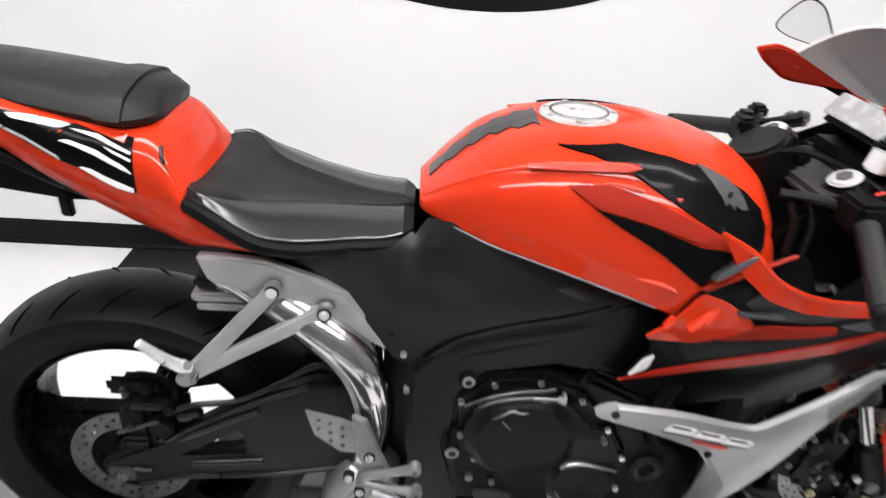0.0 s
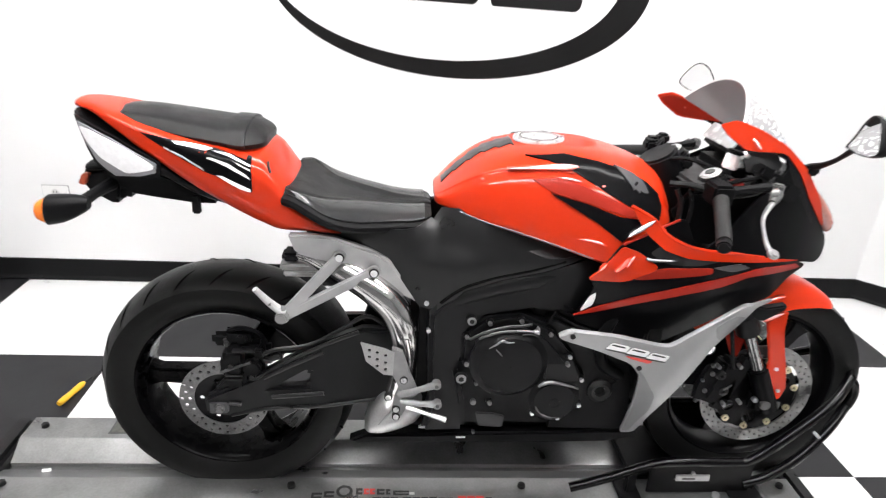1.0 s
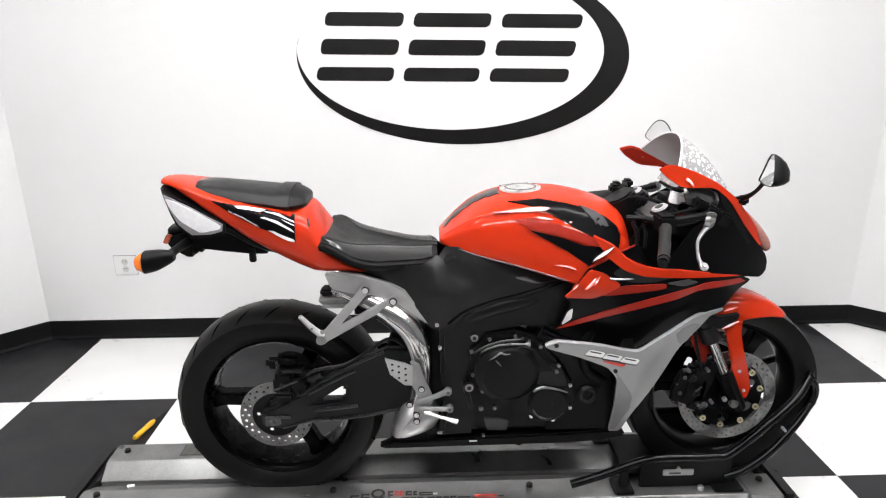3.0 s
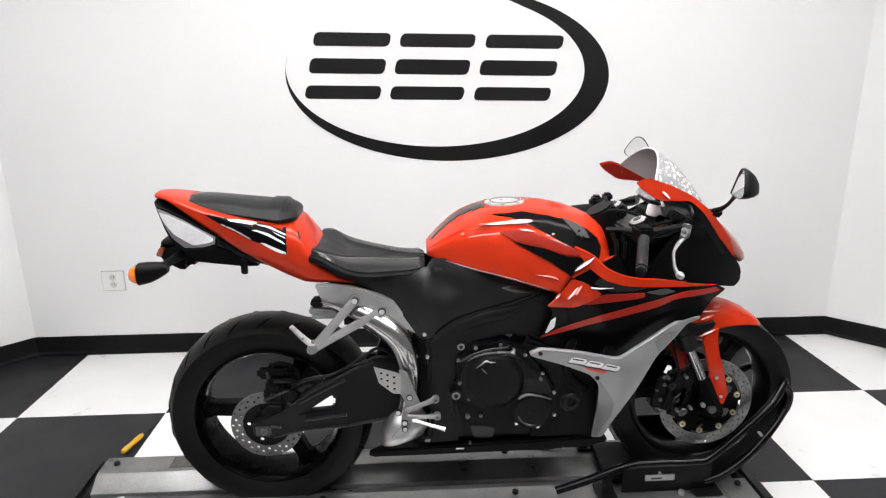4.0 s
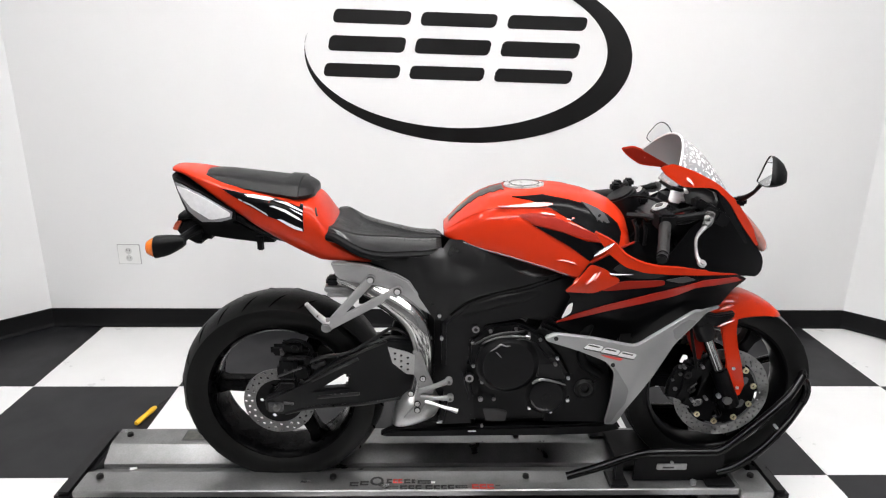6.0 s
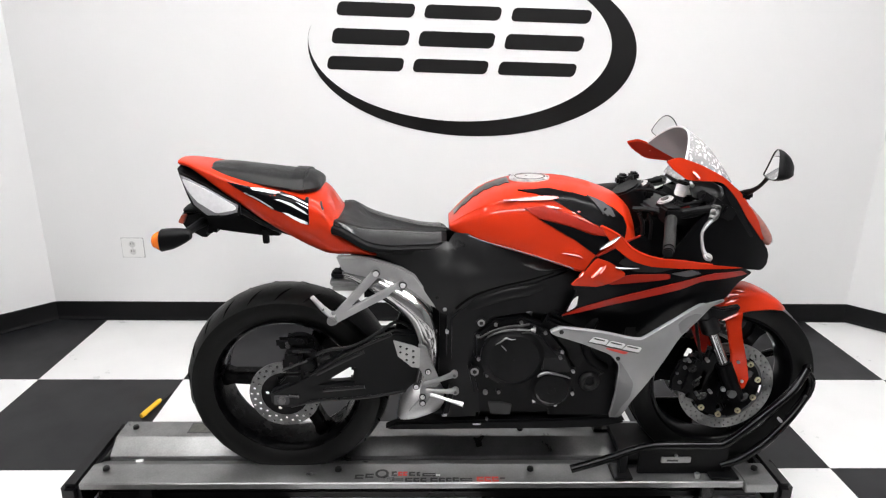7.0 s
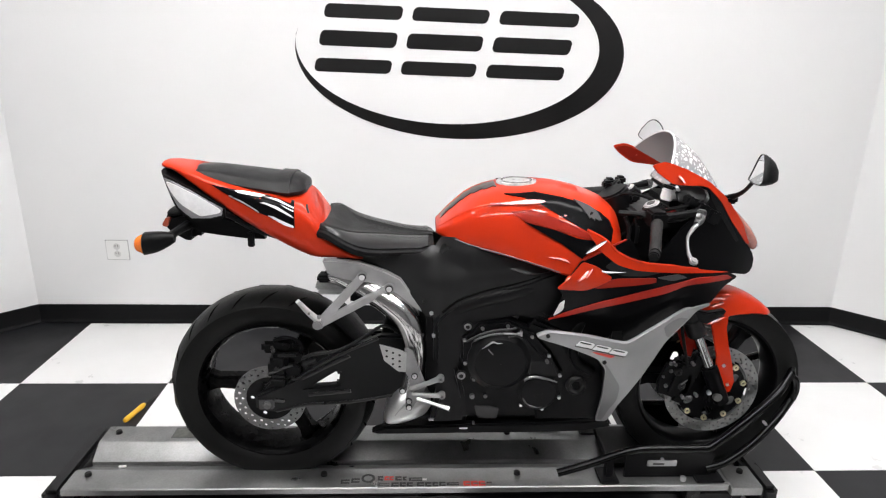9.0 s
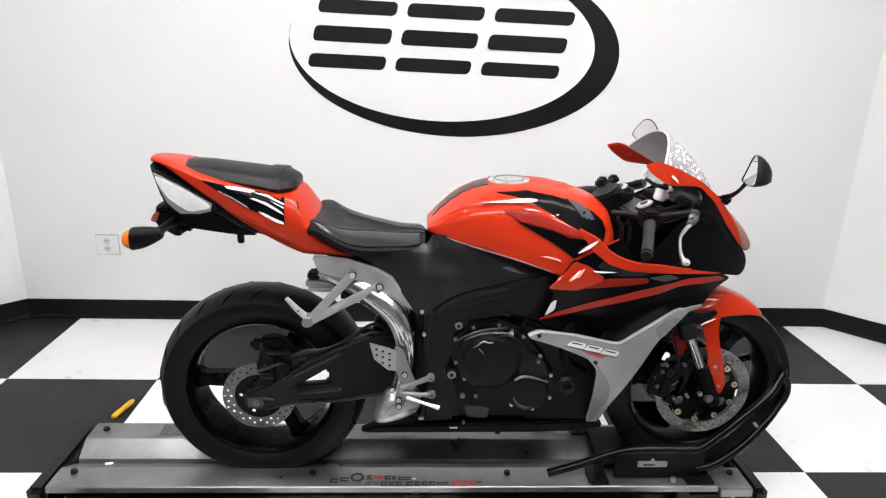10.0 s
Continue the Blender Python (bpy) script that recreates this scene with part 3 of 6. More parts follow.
cal = part("rear_caliper", join(box(-0.675, -0.575, -0.128, -0.080, 0.462, 0.520, 0.010), box(-0.665, -0.615, -0.140, -0.085, 0.440, 0.545, 0.010), box(-0.640, -0.560, -0.120, -0.090, 0.500, 0.560, 0.012), rod((-0.60, -0.142, 0.50), (-0.60, -0.120, 0.50), 0.020, n=20, bevel=0.003), rod((-0.585, -0.135, 0.535), (-0.585, -0.115, 0.535), 0.012, n=16, bevel=0.003)), MATT_BLACK, bike, "dark rear brake caliper")
part("caliper_bracket", plate([(-0.705, 0.405), (-0.690, 0.435), (-0.665, 0.465), (-0.610, 0.500), (-0.560, 0.480), (-0.575, 0.410), (-0.610, 0.365), (-0.670, 0.358), (-0.700, 0.375)], -0.122, -0.108, 0.005), ENGINE, bike, "dark caliper bracket")
part("caliper_hose", tube([(-0.585, -0.118, 0.538), (-0.575, -0.118, 0.566), (-0.596, -0.116, 0.586), (-0.628, -0.112, 0.590), (-0.655, -0.106, 0.578)], 0.006, 8), BLACK_PAINT, cal)
part("hose_guide", join(box(-0.668, -0.590, -0.116, -0.092, 0.545, 0.588, 0.012), box(-0.694, -0.640, -0.110, -0.090, 0.536, 0.574, 0.010), rod((-0.622, -0.126, 0.566), (-0.622, -0.112, 0.566), 0.012, n=14, bevel=0.003)), MATT_BLACK, cal)
part("pad_pin", rod((-0.668, -0.143, 0.492), (-0.600, -0.143, 0.520), 0.0035, n=8), YOKE, cal)
part("bleed_nipple", join(rod((-0.655, -0.120, 0.548), (-0.660, -0.120, 0.566), 0.0045, n=8), rod((-0.6555, -0.120, 0.550), (-0.657, -0.120, 0.556), 0.0065, n=6)), YOKE, cal)
for x0, x1, z in ((-0.662, -0.622, 0.470), (-0.660, -0.620, 0.482), (-0.640, -0.590, 0.545)):
    part("caliper_rib", box(x0, x1, -0.146, -0.132, z, z + 0.005, 0.0015), COVER, cal)
part("speed_sensor", join(rod((-0.560, -0.126, 0.520), (-0.535, -0.128, 0.530), 0.008, n=12, bevel=0.002), box(-0.575, -0.555, -0.132, -0.118, 0.508, 0.524, 0.003)), COVER, cal)
for x, z in ((-0.645, 0.508), (-0.600, 0.480)):
    part("bolt", rod((x, -0.146, z), (x, -0.130, z), 0.006, n=8), DARK_BOLT, cal)
part("brake_hose", tube([(-0.60, -0.125, 0.515), (-0.55, -0.130, 0.545), (-0.47, -0.130, 0.560), (-0.40, -0.128, 0.600), (-0.345, -0.122, 0.632), (-0.30, -0.115, 0.605), (-0.275, -0.12, 0.57)], 0.005, 8), COVER, bike)

# swingarm
arm = [(-0.715, 0.412), (-0.690, 0.425), (-0.600, 0.470), (-0.500, 0.535), (-0.432, 0.572), (-0.352, 0.606), (-0.290, 0.604), (-0.262, 0.570), (-0.255, 0.440), (-0.300, 0.418), (-0.436, 0.394), (-0.567, 0.384), (-0.660, 0.362), (-0.712, 0.368)]
far_arm = [(-0.715, 0.412), (-0.690, 0.425), (-0.600, 0.470), (-0.540, 0.500), (-0.432, 0.506), (-0.360, 0.508), (-0.300, 0.520), (-0.262, 0.550), (-0.255, 0.440), (-0.300, 0.418), (-0.436, 0.394), (-0.567, 0.384), (-0.660, 0.362), (-0.712, 0.368)]
gap = [(-0.553, 0.446), (-0.474, 0.452), (-0.470, 0.490), (-0.482, 0.492)]
swing = part("swingarm", join(plate(arm, -0.135, -0.104, 0.007, [gap]), mirrored(plate(far_arm, -0.135, -0.104, 0.007, [gap])), box(-0.34, -0.27, -0.12, 0.12, 0.44, 0.57, 0.02)), FRAME_BLACK, bike, "black braced swingarm")
part("rib", tube([(-0.575, -0.135, 0.474), (-0.505, -0.137, 0.513), (-0.440, -0.136, 0.545)], 0.0055, 8), COVER, swing)
part("rib", tube([(-0.560, -0.135, 0.421), (-0.500, -0.137, 0.428), (-0.440, -0.136, 0.434)], 0.0055, 8), COVER, swing)
part("rib", tube([(-0.60, -0.133, 0.468), (-0.50, -0.135, 0.530), (-0.432, -0.135, 0.566), (-0.36, -0.134, 0.598)], 0.0045, 8), COVER, swing)
part("rib", tube([(-0.655, -0.134, 0.368), (-0.567, -0.136, 0.389), (-0.436, -0.136, 0.399), (-0.31, -0.135, 0.421)], 0.0045, 8), COVER, swing)


def hugger():
    """A strip of mudguard close over the front of the rear tyre."""
    bm = bmesh.new()
    rows = []
    for i in range(17):
        a = radians(8 + 44 * i / 16)
        rows.append([bm.verts.new((REAR[0] + (r - 18 * y * y * 0.1) * math.cos(a), y, REAR[1] + (r - 18 * y * y * 0.1) * math.sin(a))) for r, y in ((0.316, -0.085), (0.319, -0.045), (0.321, 0.0), (0.319, 0.045), (0.316, 0.085), (0.312, 0.085), (0.316, 0.0), (0.312, -0.085))])
    for a, b in zip(rows, rows[1:]):
        for k in range(8):
            bm.faces.new((a[k], a[(k + 1) % 8], b[(k + 1) % 8], b[k]))
    bm.faces.new(rows[0]), bm.faces.new(rows[-1])
    return bm


part("hugger", hugger(), MATT_BLACK, bike, "black rear hugger")
part("shock", join(rod((-0.33, 0, 0.55), (-0.26, 0, 0.80), 0.03, n=20), rod((-0.31, 0, 0.60), (-0.28, 0, 0.74), 0.045, n=20, bevel=0.01)), ENGINE, bike)

# tail
TAIL = Hull([(-0.946, 1.061, 0.004, 0.004, 0.02, 2.5, 2.5), (-0.936, 1.062, 0.010, 0.008, 0.04, 2.5, 2.5), (-0.90, 1.058, 0.011, 0.012, 0.062, 2.5, 2.6), (-0.84, 1.039, 0.018, 0.024, 0.092, 2.5, 6), (-0.78, 1.015, 0.024, 0.050, 0.108, 2.8, 4),
             (-0.70, 0.985, 0.036, 0.082, 0.118, 3, 3.6), (-0.61, 0.95, 0.052, 0.102, 0.123, 3, 3.4), (-0.555, 0.92, 0.076, 0.099, 0.123, 2.6, 3.4), (-0.52, 0.89, 0.060, 0.068, 0.126, 2.5, 5),
             (-0.49, 0.865, 0.036, 0.044, 0.128, 2.5, 4), (-0.43, 0.840, 0.012, 0.020, 0.130, 2.5, 2.5), (-0.40, 0.830, 0.005, 0.008, 0.120, 2.5, 2.5)])
tail = part("tail_cowl", TAIL.mesh(72), RED, bike, "glossy red tail cowl")


def decal(name, outline, body, mat, parent, thick=0.0018, label=""):
    both(name, skin(outline, lambda x, z: body.side(x, z), thick), mat, parent, label)


decal("black_panel", [(-0.791, 1.025), (-0.709, 1.009), (-0.643, 0.997), (-0.578, 0.983), (-0.577, 0.951), (-0.577, 0.914), (-0.646, 0.946), (-0.671, 0.955), (-0.730, 0.989)], TAIL, BLACK_PAINT, tail)
decal("pin_stripe", [(-0.745, 1.0005), (-0.709, 0.984), (-0.669, 0.9590), (-0.669, 0.9560), (-0.709, 0.9805), (-0.745, 0.9975)], TAIL, CAP, tail, 0.0034)
decal("red_flash", [(-0.651, 1.0005), (-0.620, 0.994), (-0.586, 0.985), (-0.588, 0.978), (-0.620, 0.989), (-0.649, 0.998)], TAIL, RED, tail, 0.0034)
for out in ([(-0.730, 1.0105), (-0.707, 1.0085), (-0.690, 1.0055), (-0.694, 1.0005), (-0.722, 1.0055)], [(-0.688, 1.0050), (-0.666, 1.0005), (-0.653, 0.9970), (-0.667, 0.9950), (-0.692, 1.0000)], [(-0.655, 0.9945), (-0.620, 0.9875), (-0.579, 0.9685), (-0.579, 0.9655), (-0.621, 0.9840)],
            [(-0.665, 0.982), (-0.654, 0.983), (-0.621, 0.972), (-0.587, 0.951), (-0.579, 0.942), (-0.588, 0.9465), (-0.622, 0.9655), (-0.646, 0.976)], [(-0.645, 0.948), (-0.632, 0.946), (-0.613, 0.936), (-0.580, 0.921), (-0.580, 0.9155), (-0.599, 0.921), (-0.618, 0.931)], [(-0.612, 0.976), (-0.579, 0.9605), (-0.579, 0.9575), (-0.600, 0.968)]):
    decal("white_flash", out, TAIL, WHITE_GRAPHIC, tail, 0.0036)
part("seat_lock", tube([(-0.5475, TAIL.side(-0.5475, 0.972) - 0.001, 0.972), (-0.545, TAIL.side(-0.545, 0.962) - 0.001, 0.962), (-0.541, TAIL.side(-0.541, 0.953) - 0.001, 0.953)], 0.0028, 6, 3), DARK_BOLT, tail)
# tail light and under tail
UNDER = Hull([(-0.940, 1.046, 0.007, 0.010, 0.045, 2.5, 2.5), (-0.922, 1.034, 0.016, 0.032, 0.070, 2.5, 3), (-0.900, 1.012, 0.024, 0.052, 0.088, 2.5, 3), (-0.865, 0.990, 0.030, 0.058, 0.098, 2.5, 3), (-0.80, 0.968, 0.020, 0.038, 0.104, 2.5, 3), (-0.76, 0.948, 0.014, 0.026, 0.100, 2.5, 3), (-0.70, 0.908, 0.010, 0.026, 0.085, 2.5, 3), (-0.62, 0.868, 0.008, 0.014, 0.075, 2.5, 2.5)])
under = part("under_tail", UNDER.mesh(48), MATT_BLACK, bike, "matt black under-tail with number plate bracket")


def lamp_skin(x, z):
    """The flank of the tail lamp: it narrows to the rear and leans in below."""
    return -float(np.interp(x, (-0.94, -0.92, -0.90, -0.865, -0.80, -0.75), (0.056, 0.076, 0.092, 0.104, 0.111, 0.110))) + 0.06 * max(0.0, 0.985 - z)


both("light_frame", skin([(-0.920, 1.036), (-0.895, 1.031), (-0.850, 1.012), (-0.766, 0.963), (-0.770, 0.944), (-0.800, 0.936), (-0.850, 0.934), (-0.884, 0.962), (-0.902, 0.998)], lamp_skin, 0.003), REFLECTOR, under)
both("tail_light", skin(eased([(-0.912, 1.029), (-0.886, 1.024), (-0.839, 1.003), (-0.806, 0.984), (-0.770, 0.960), (-0.773, 0.951), (-0.824, 0.941), (-0.846, 0.954), (-0.873, 0.972), (-0.894, 0.996)], 0.15, 1), lamp_skin, 0.006), LENS, under, "clear white tail light lens")
both("lamp_side", skin([(-0.930, 1.046), (-0.895, 1.037), (-0.850, 1.018), (-0.760, 0.966), (-0.762, 0.936), (-0.800, 0.926), (-0.855, 0.924), (-0.892, 0.958), (-0.910, 1.000)], lambda x, z: lamp_skin(x, z) + 0.004, 0.003), MATT_BLACK, under)
bracket = plate([(-0.952, 0.902), (-0.940, 0.924), (-0.90, 0.935), (-0.80, 0.934), (-0.73, 0.915), (-0.67, 0.880), (-0.665, 0.858), (-0.72, 0.858), (-0.80, 0.868), (-0.84, 0.874), (-0.862, 0.880), (-0.870, 0.852), (-0.895, 0.853), (-0.935, 0.876)], -0.050, 0.050, 0.012)
part("plate_bracket", bracket, MATT_BLACK, under)
part("plate_lamp", Hull([(-0.942, 0.930, 0.004, 0.006, 0.030, 2.4, 3), (-0.932, 0.932, 0.009, 0.010, 0.052, 2.4, 3), (-0.905, 0.934, 0.012, 0.010, 0.056, 2.4, 3), (-0.885, 0.930, 0.006, 0.008, 0.045, 2.4, 3)]).mesh(28), MATT_BLACK, under, "black number plate lamp housing")
part("reflector", plate(eased([(-0.950, 0.900), (-0.938, 0.922), (-0.924, 0.922), (-0.936, 0.896)]), -0.060, -0.046, 0.003), AMBER_DARK, under, "dull red-orange reflector")
for s in (-1, 1):
    part("hook", box(-0.720, -0.702, s * 0.06 - 0.006, s * 0.06 + 0.006, 0.842, 0.885, 0.003), MATT_BLACK, under)
BLINK = [(-0.961, 0.893, 0.008, 0.008, 0.008, 2, 2), (-0.955, 0.893, 0.018, 0.018, 0.018, 2.2, 2.2), (-0.935, 0.894, 0.028, 0.028, 0.025, 2.4, 2.4)]
BODY = [(-0.936, 0.894, 0.029, 0.029, 0.026, 2.4, 2.4), (-0.905, 0.898, 0.027, 0.025, 0.025, 2.4, 2.4), (-0.876, 0.905, 0.019, 0.017, 0.017, 2.2, 2.2), (-0.862, 0.908, 0.010, 0.010, 0.010, 2, 2)]
for s in (-1, 1):
    sig = part("turn_signal", Hull(BODY, s * 0.205).mesh(24), MATT_BLACK, bike, "black rear turn signal with amber lens")
    part("lens", Hull(BLINK, s * 0.205).mesh(24), AMBER, sig, "amber lens")
    part("stalk", tube([(-0.885, s * 0.190, 0.904), (-0.885, s * 0.12, 0.903), (-0.880, s * 0.06, 0.902)], [0.012, 0.011, 0.014], 10), MATT_BLACK, sig)

# seats
def pad(stations, steps=5, grow=0.0, skirt=0.010):
    """An upholstered pad along x. Stations: x, z of the middle, z and half width of the crease, z and half width of the lower edge."""
    bm = bmesh.new()
    rows = []
    for x, zm, zc, hc, zl, hl in smooth_line(stations, steps):
        g = grow
        half = [(0.0, zm + g), (0.35 * hc, zm - 0.10 * (zm - zc) + g), (0.7 * hc, zm - 0.45 * (zm - zc) + g), (0.93 * hc, zc + 0.0035 + g), (hc + 0.3 * g, zc + 0.8 * g), (hc + 0.30 * (hl - hc) + g, zc - 0.26 * (zc - zl)),
                (hc + 0.72 * (hl - hc) + g, zc - 0.66 * (zc - zl)), (hl + g, zl), (hl - 0.6 * skirt, zl - skirt), (0.6 * hl, zl - skirt - 0.004), (0.0, zl - skirt - 0.005)]
        ring = [(-y, z) for y, z in half] + [(y, z) for y, z in half[-2:0:-1]]
        rows.append([bm.verts.new((x, y, z)) for y, z in ring])
    n = len(rows[0])
    for a, b in zip(rows, rows[1:]):
        for k in range(n):
            bm.faces.new((a[k], a[(k + 1) % n], b[(k + 1) % n], b[k]))
    bm.faces.new(rows[0]), bm.faces.new(rows[-1])
    return bm


PILLION = [(-0.872, 1.047, 1.045, 0.040, 1.043, 0.052), (-0.864, 1.058, 1.051, 0.060, 1.039, 0.076), (-0.82, 1.061, 1.050, 0.072, 1.034, 0.086), (-0.76, 1.056, 1.044, 0.076, 1.026, 0.090), (-0.70, 1.050, 1.036, 0.082, 1.018, 0.098),
           (-0.625, 1.042, 1.026, 0.087, 1.008, 0.103), (-0.600, 1.041, 1.024, 0.087, 1.005, 0.103), (-0.580, 1.037, 1.020, 0.079, 1.005, 0.095), (-0.563, 1.026, 1.014, 0.065, 1.006, 0.080), (-0.556, 1.012, 1.010, 0.050, 1.007, 0.058)]
pill = part("pillion_seat", pad(PILLION), LEATHER, bike, "black vinyl pillion pad with strap")
part("strap", pad([(-0.626, 1.0425, 1.0262, 0.087, 1.0085, 0.103), (-0.620, 1.0415, 1.0255, 0.087, 1.0075, 0.103), (-0.600, 1.041, 1.024, 0.087, 1.005, 0.103), (-0.592, 1.040, 1.023, 0.085, 1.005, 0.101)], 3, 0.005), LEATHER, pill, "black vinyl grab strap")
SEAT = [(-0.520, 0.917, 0.916, 0.070, 0.910, 0.090), (-0.512, 0.921, 0.920, 0.112, 0.914, 0.124), (-0.490, 0.919, 0.918, 0.128, 0.913, 0.140), (-0.470, 0.911, 0.911, 0.122, 0.904, 0.146), (-0.440, 0.896, 0.897, 0.098, 0.888, 0.153), (-0.410, 0.887, 0.889, 0.080, 0.876, 0.157),
        (-0.370, 0.880, 0.883, 0.062, 0.866, 0.147), (-0.330, 0.875, 0.877, 0.047, 0.862, 0.133), (-0.290, 0.870, 0.871, 0.034, 0.859, 0.117), (-0.250, 0.868, 0.868, 0.026, 0.858, 0.108), (-0.222, 0.869, 0.868, 0.020, 0.861, 0.098), (-0.207, 0.866, 0.865, 0.015, 0.860, 0.078)]
seat = part("rider_seat", pad(SEAT, 5, 0.0, 0.012), LEATHER, bike, "black vinyl rider seat with glossy sides and black trim")
for s in (-1, 1):
    bm = bmesh.new()
    rows = []
    for x, zm, zc, hc, zl, hl in smooth_line(SEAT[1:-1], 5):
        rows.append([bm.verts.new((x, s * (hc + (hl - hc) * v), zc + (zl - zc) * v ** 1.5 + 0.004 * math.sin(math.pi * v) + h)) for v, h in ((0.0, 0.0015), (0.2, 0.0022), (0.4, 0.0025), (0.6, 0.0025), (0.8, 0.0022), (1.0, 0.0015), (1.0, -0.003), (0.5, -0.004), (0.0, -0.003))])
    for a, b in zip(rows, rows[1:]):
        for k in range(9):
            bm.faces.new((a[k], a[(k + 1) % 9], b[(k + 1) % 9], b[k]))
    bm.faces.new(rows[0]), bm.faces.new(rows[-1])
    part("side_panel", bm, GLOSS_VINYL, seat, "glossy black vinyl side")
    part("piping", tube([(x, s * (hl + 0.0005), zl) for x, zm, zc, hc, zl, hl in SEAT[1:-1]], 0.0026, 8), GLOSS_VINYL, seat)
    part("seat_edge", tube([(x, s * (hl - 0.003), zl - 0.014) for x, zm, zc, hc, zl, hl in SEAT[1:]], [0.013] * 9 + [0.011, 0.009], 10), MATT_BLACK, seat)

# fuel tank
class Tank:
    """A tank with flat leaning flanks, a tight shoulder and a low crown. Stations: x, z and half width of the lower edge, z and half width of the shoulder, z of the crown."""

    def __init__(self, stations):
        self.line = smooth_line(stations, 8)

    def half(self, x):
        a = np.array(self.line)
        zb, yb, zs, ys, zt = (float(np.interp(x, a[:, 0], a[:, i])) for i in range(1, 6))
        d = zs - zb
        return smooth_line([(yb, zb), (yb - 0.14 * (yb - ys) + 0.003, zb + 0.35 * d), (yb - 0.52 * (yb - ys) + 0.006, zb + 0.74 * d), (ys + 0.06 * (yb - ys) + 0.001, zs - 0.035 * d), (ys - 0.06 * ys, zs + 0.25 * (zt - zs)), (0.5 * ys, zs + 0.84 * (zt - zs)), (0.0, zt)], 5)

    def side(self, x, z):
        h = np.array(self.half(x))
        return -float(np.interp(z, h[:, 1], h[:, 0]))

    def top(self, x, y):
        h = np.array(self.half(x))[::-1]
        return float(np.interp(abs(y), h[:, 0], h[:, 1]))

    def mesh(self):
        bm = bmesh.new()
        rings = []
        for row in self.line:
            h = [(float(y), float(z)) for y, z in self.half(row[0])]
            (yb, zb) = h[0]
            h = [(0.0, zb - 0.012), (0.6 * yb, zb - 0.012), (yb - 0.008, zb - 0.007), (yb - 0.002, zb - 0.003), *h]
            rings.append([bm.verts.new((row[0], y, z)) for y, z in h] + [bm.verts.new((row[0], -y, z)) for y, z in h[-2:0:-1]])
        n = len(rings[0])
        for a, b in zip(rings, rings[1:]):
            for k in range(n):
                bm.faces.new((a[k], a[(k + 1) % n], b[(k + 1) % n], b[k]))
        bm.faces.new(rings[0]), bm.faces.new(rings[-1])
        return bm


TANK = Tank([(-0.200, 0.893, 0.060, 0.903, 0.045, 0.906), (-0.190, 0.891, 0.080, 0.909, 0.064, 0.916), (-0.150, 0.886, 0.115, 0.941, 0.094, 0.956), (-0.100, 0.876, 0.145, 0.971, 0.119, 0.994), (-0.030, 0.863, 0.169, 0.990, 0.134, 1.018), (0.044, 0.845, 0.185, 0.994, 0.142, 1.026),
             (0.124, 0.822, 0.198, 0.986, 0.147, 1.024), (0.170, 0.809, 0.205, 0.973, 0.149, 1.016), (0.206, 0.806, 0.203, 0.961, 0.147, 1.008), (0.265, 0.806, 0.188, 0.932, 0.138, 0.986), (0.297, 0.815, 0.155, 0.905, 0.118, 0.960), (0.312, 0.850, 0.095, 0.90, 0.080, 0.930)])
tank = part("fuel_tank", TANK.mesh(), RED, bike, "glossy red fuel tank with black and grey graphics")
decal("black_graphic", [(-0.020, 1.0075), (0.060, 1.0135), (0.128, 1.004), (0.190, 0.988), (0.234, 0.966), (0.259, 0.945), (0.268, 0.923), (0.256, 0.896), (0.184, 0.932), (0.108, 0.972), (0.066, 0.994), (0.025, 1.0045)], TANK, BLACK_PAINT, tank, 0.0034)
decal("black_graphic", [(0.026, 0.949), (0.108, 0.931), (0.167, 0.911), (0.222, 0.903), (0.177, 0.860), (0.123, 0.897)], TANK, BLACK_PAINT, tank, 0.0034)
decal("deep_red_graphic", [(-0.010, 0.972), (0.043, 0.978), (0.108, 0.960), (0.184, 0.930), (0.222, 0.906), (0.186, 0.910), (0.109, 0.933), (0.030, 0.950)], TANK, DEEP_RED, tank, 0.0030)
decal("wing_shape", [(0.163, 0.997), (0.184, 0.990), (0.205, 0.981), (0.223, 0.968), (0.235, 0.949), (0.226, 0.948), (0.216, 0.955), (0.213, 0.949), (0.205, 0.958), (0.199, 0.955), (0.194, 0.966), (0.180, 0.980)], TANK, GREY_GRAPHIC, tank, 0.0048)


def patch(body, x0, x1, width, thick, jag=0.0, nu=20, nv=12):
    """A pad over the top of a body, with a jagged side edge."""
    bm = bmesh.new()
    rows = []
    for i in range(nu + 1):
        x = x0 + (x1 - x0) * i / nu
        w = width(i / nu) * (1 - jag * (i % 4) / 4)
        rows.append([bm.verts.new(Vector((x, y, body.top(x, y))) + Vector((-0.5 * thick, 0, thick))) for y in (w * (2 * j / nv - 1) for j in range(nv + 1))])
    for a, b in zip(rows, rows[1:]):
        for j in range(nv):
            bm.faces.new((a[j], a[j + 1], b[j + 1], b[j]))
    r = bmesh.ops.extrude_face_region(bm, geom=list(bm.faces))
    bmesh.ops.translate(bm, vec=(0.5 * thick, 0, -2 * thick), verts=[v for v in r["geom"] if isinstance(v, bmesh.types.BMVert)])
    return bm



part("tank_pad", patch(TANK, -0.186, -0.035, lambda u: 0.020 + 0.024 * u, 0.002, 0.45), PADGREY, tank, "black tank protector pad")
cap_m = Matrix.Translation((0.026, 0, 1.0225)) @ pose(0, 0, 0, 0, -1.5, 0)
cap_bm = join(rod((0, 0, -0.004), (0, 0, 0.003), 0.058, n=40, bevel=0.002))
cap_bm.transform(cap_m)
cap = part("filler_cap", cap_bm, CAP, tank, "round silver filler cap")
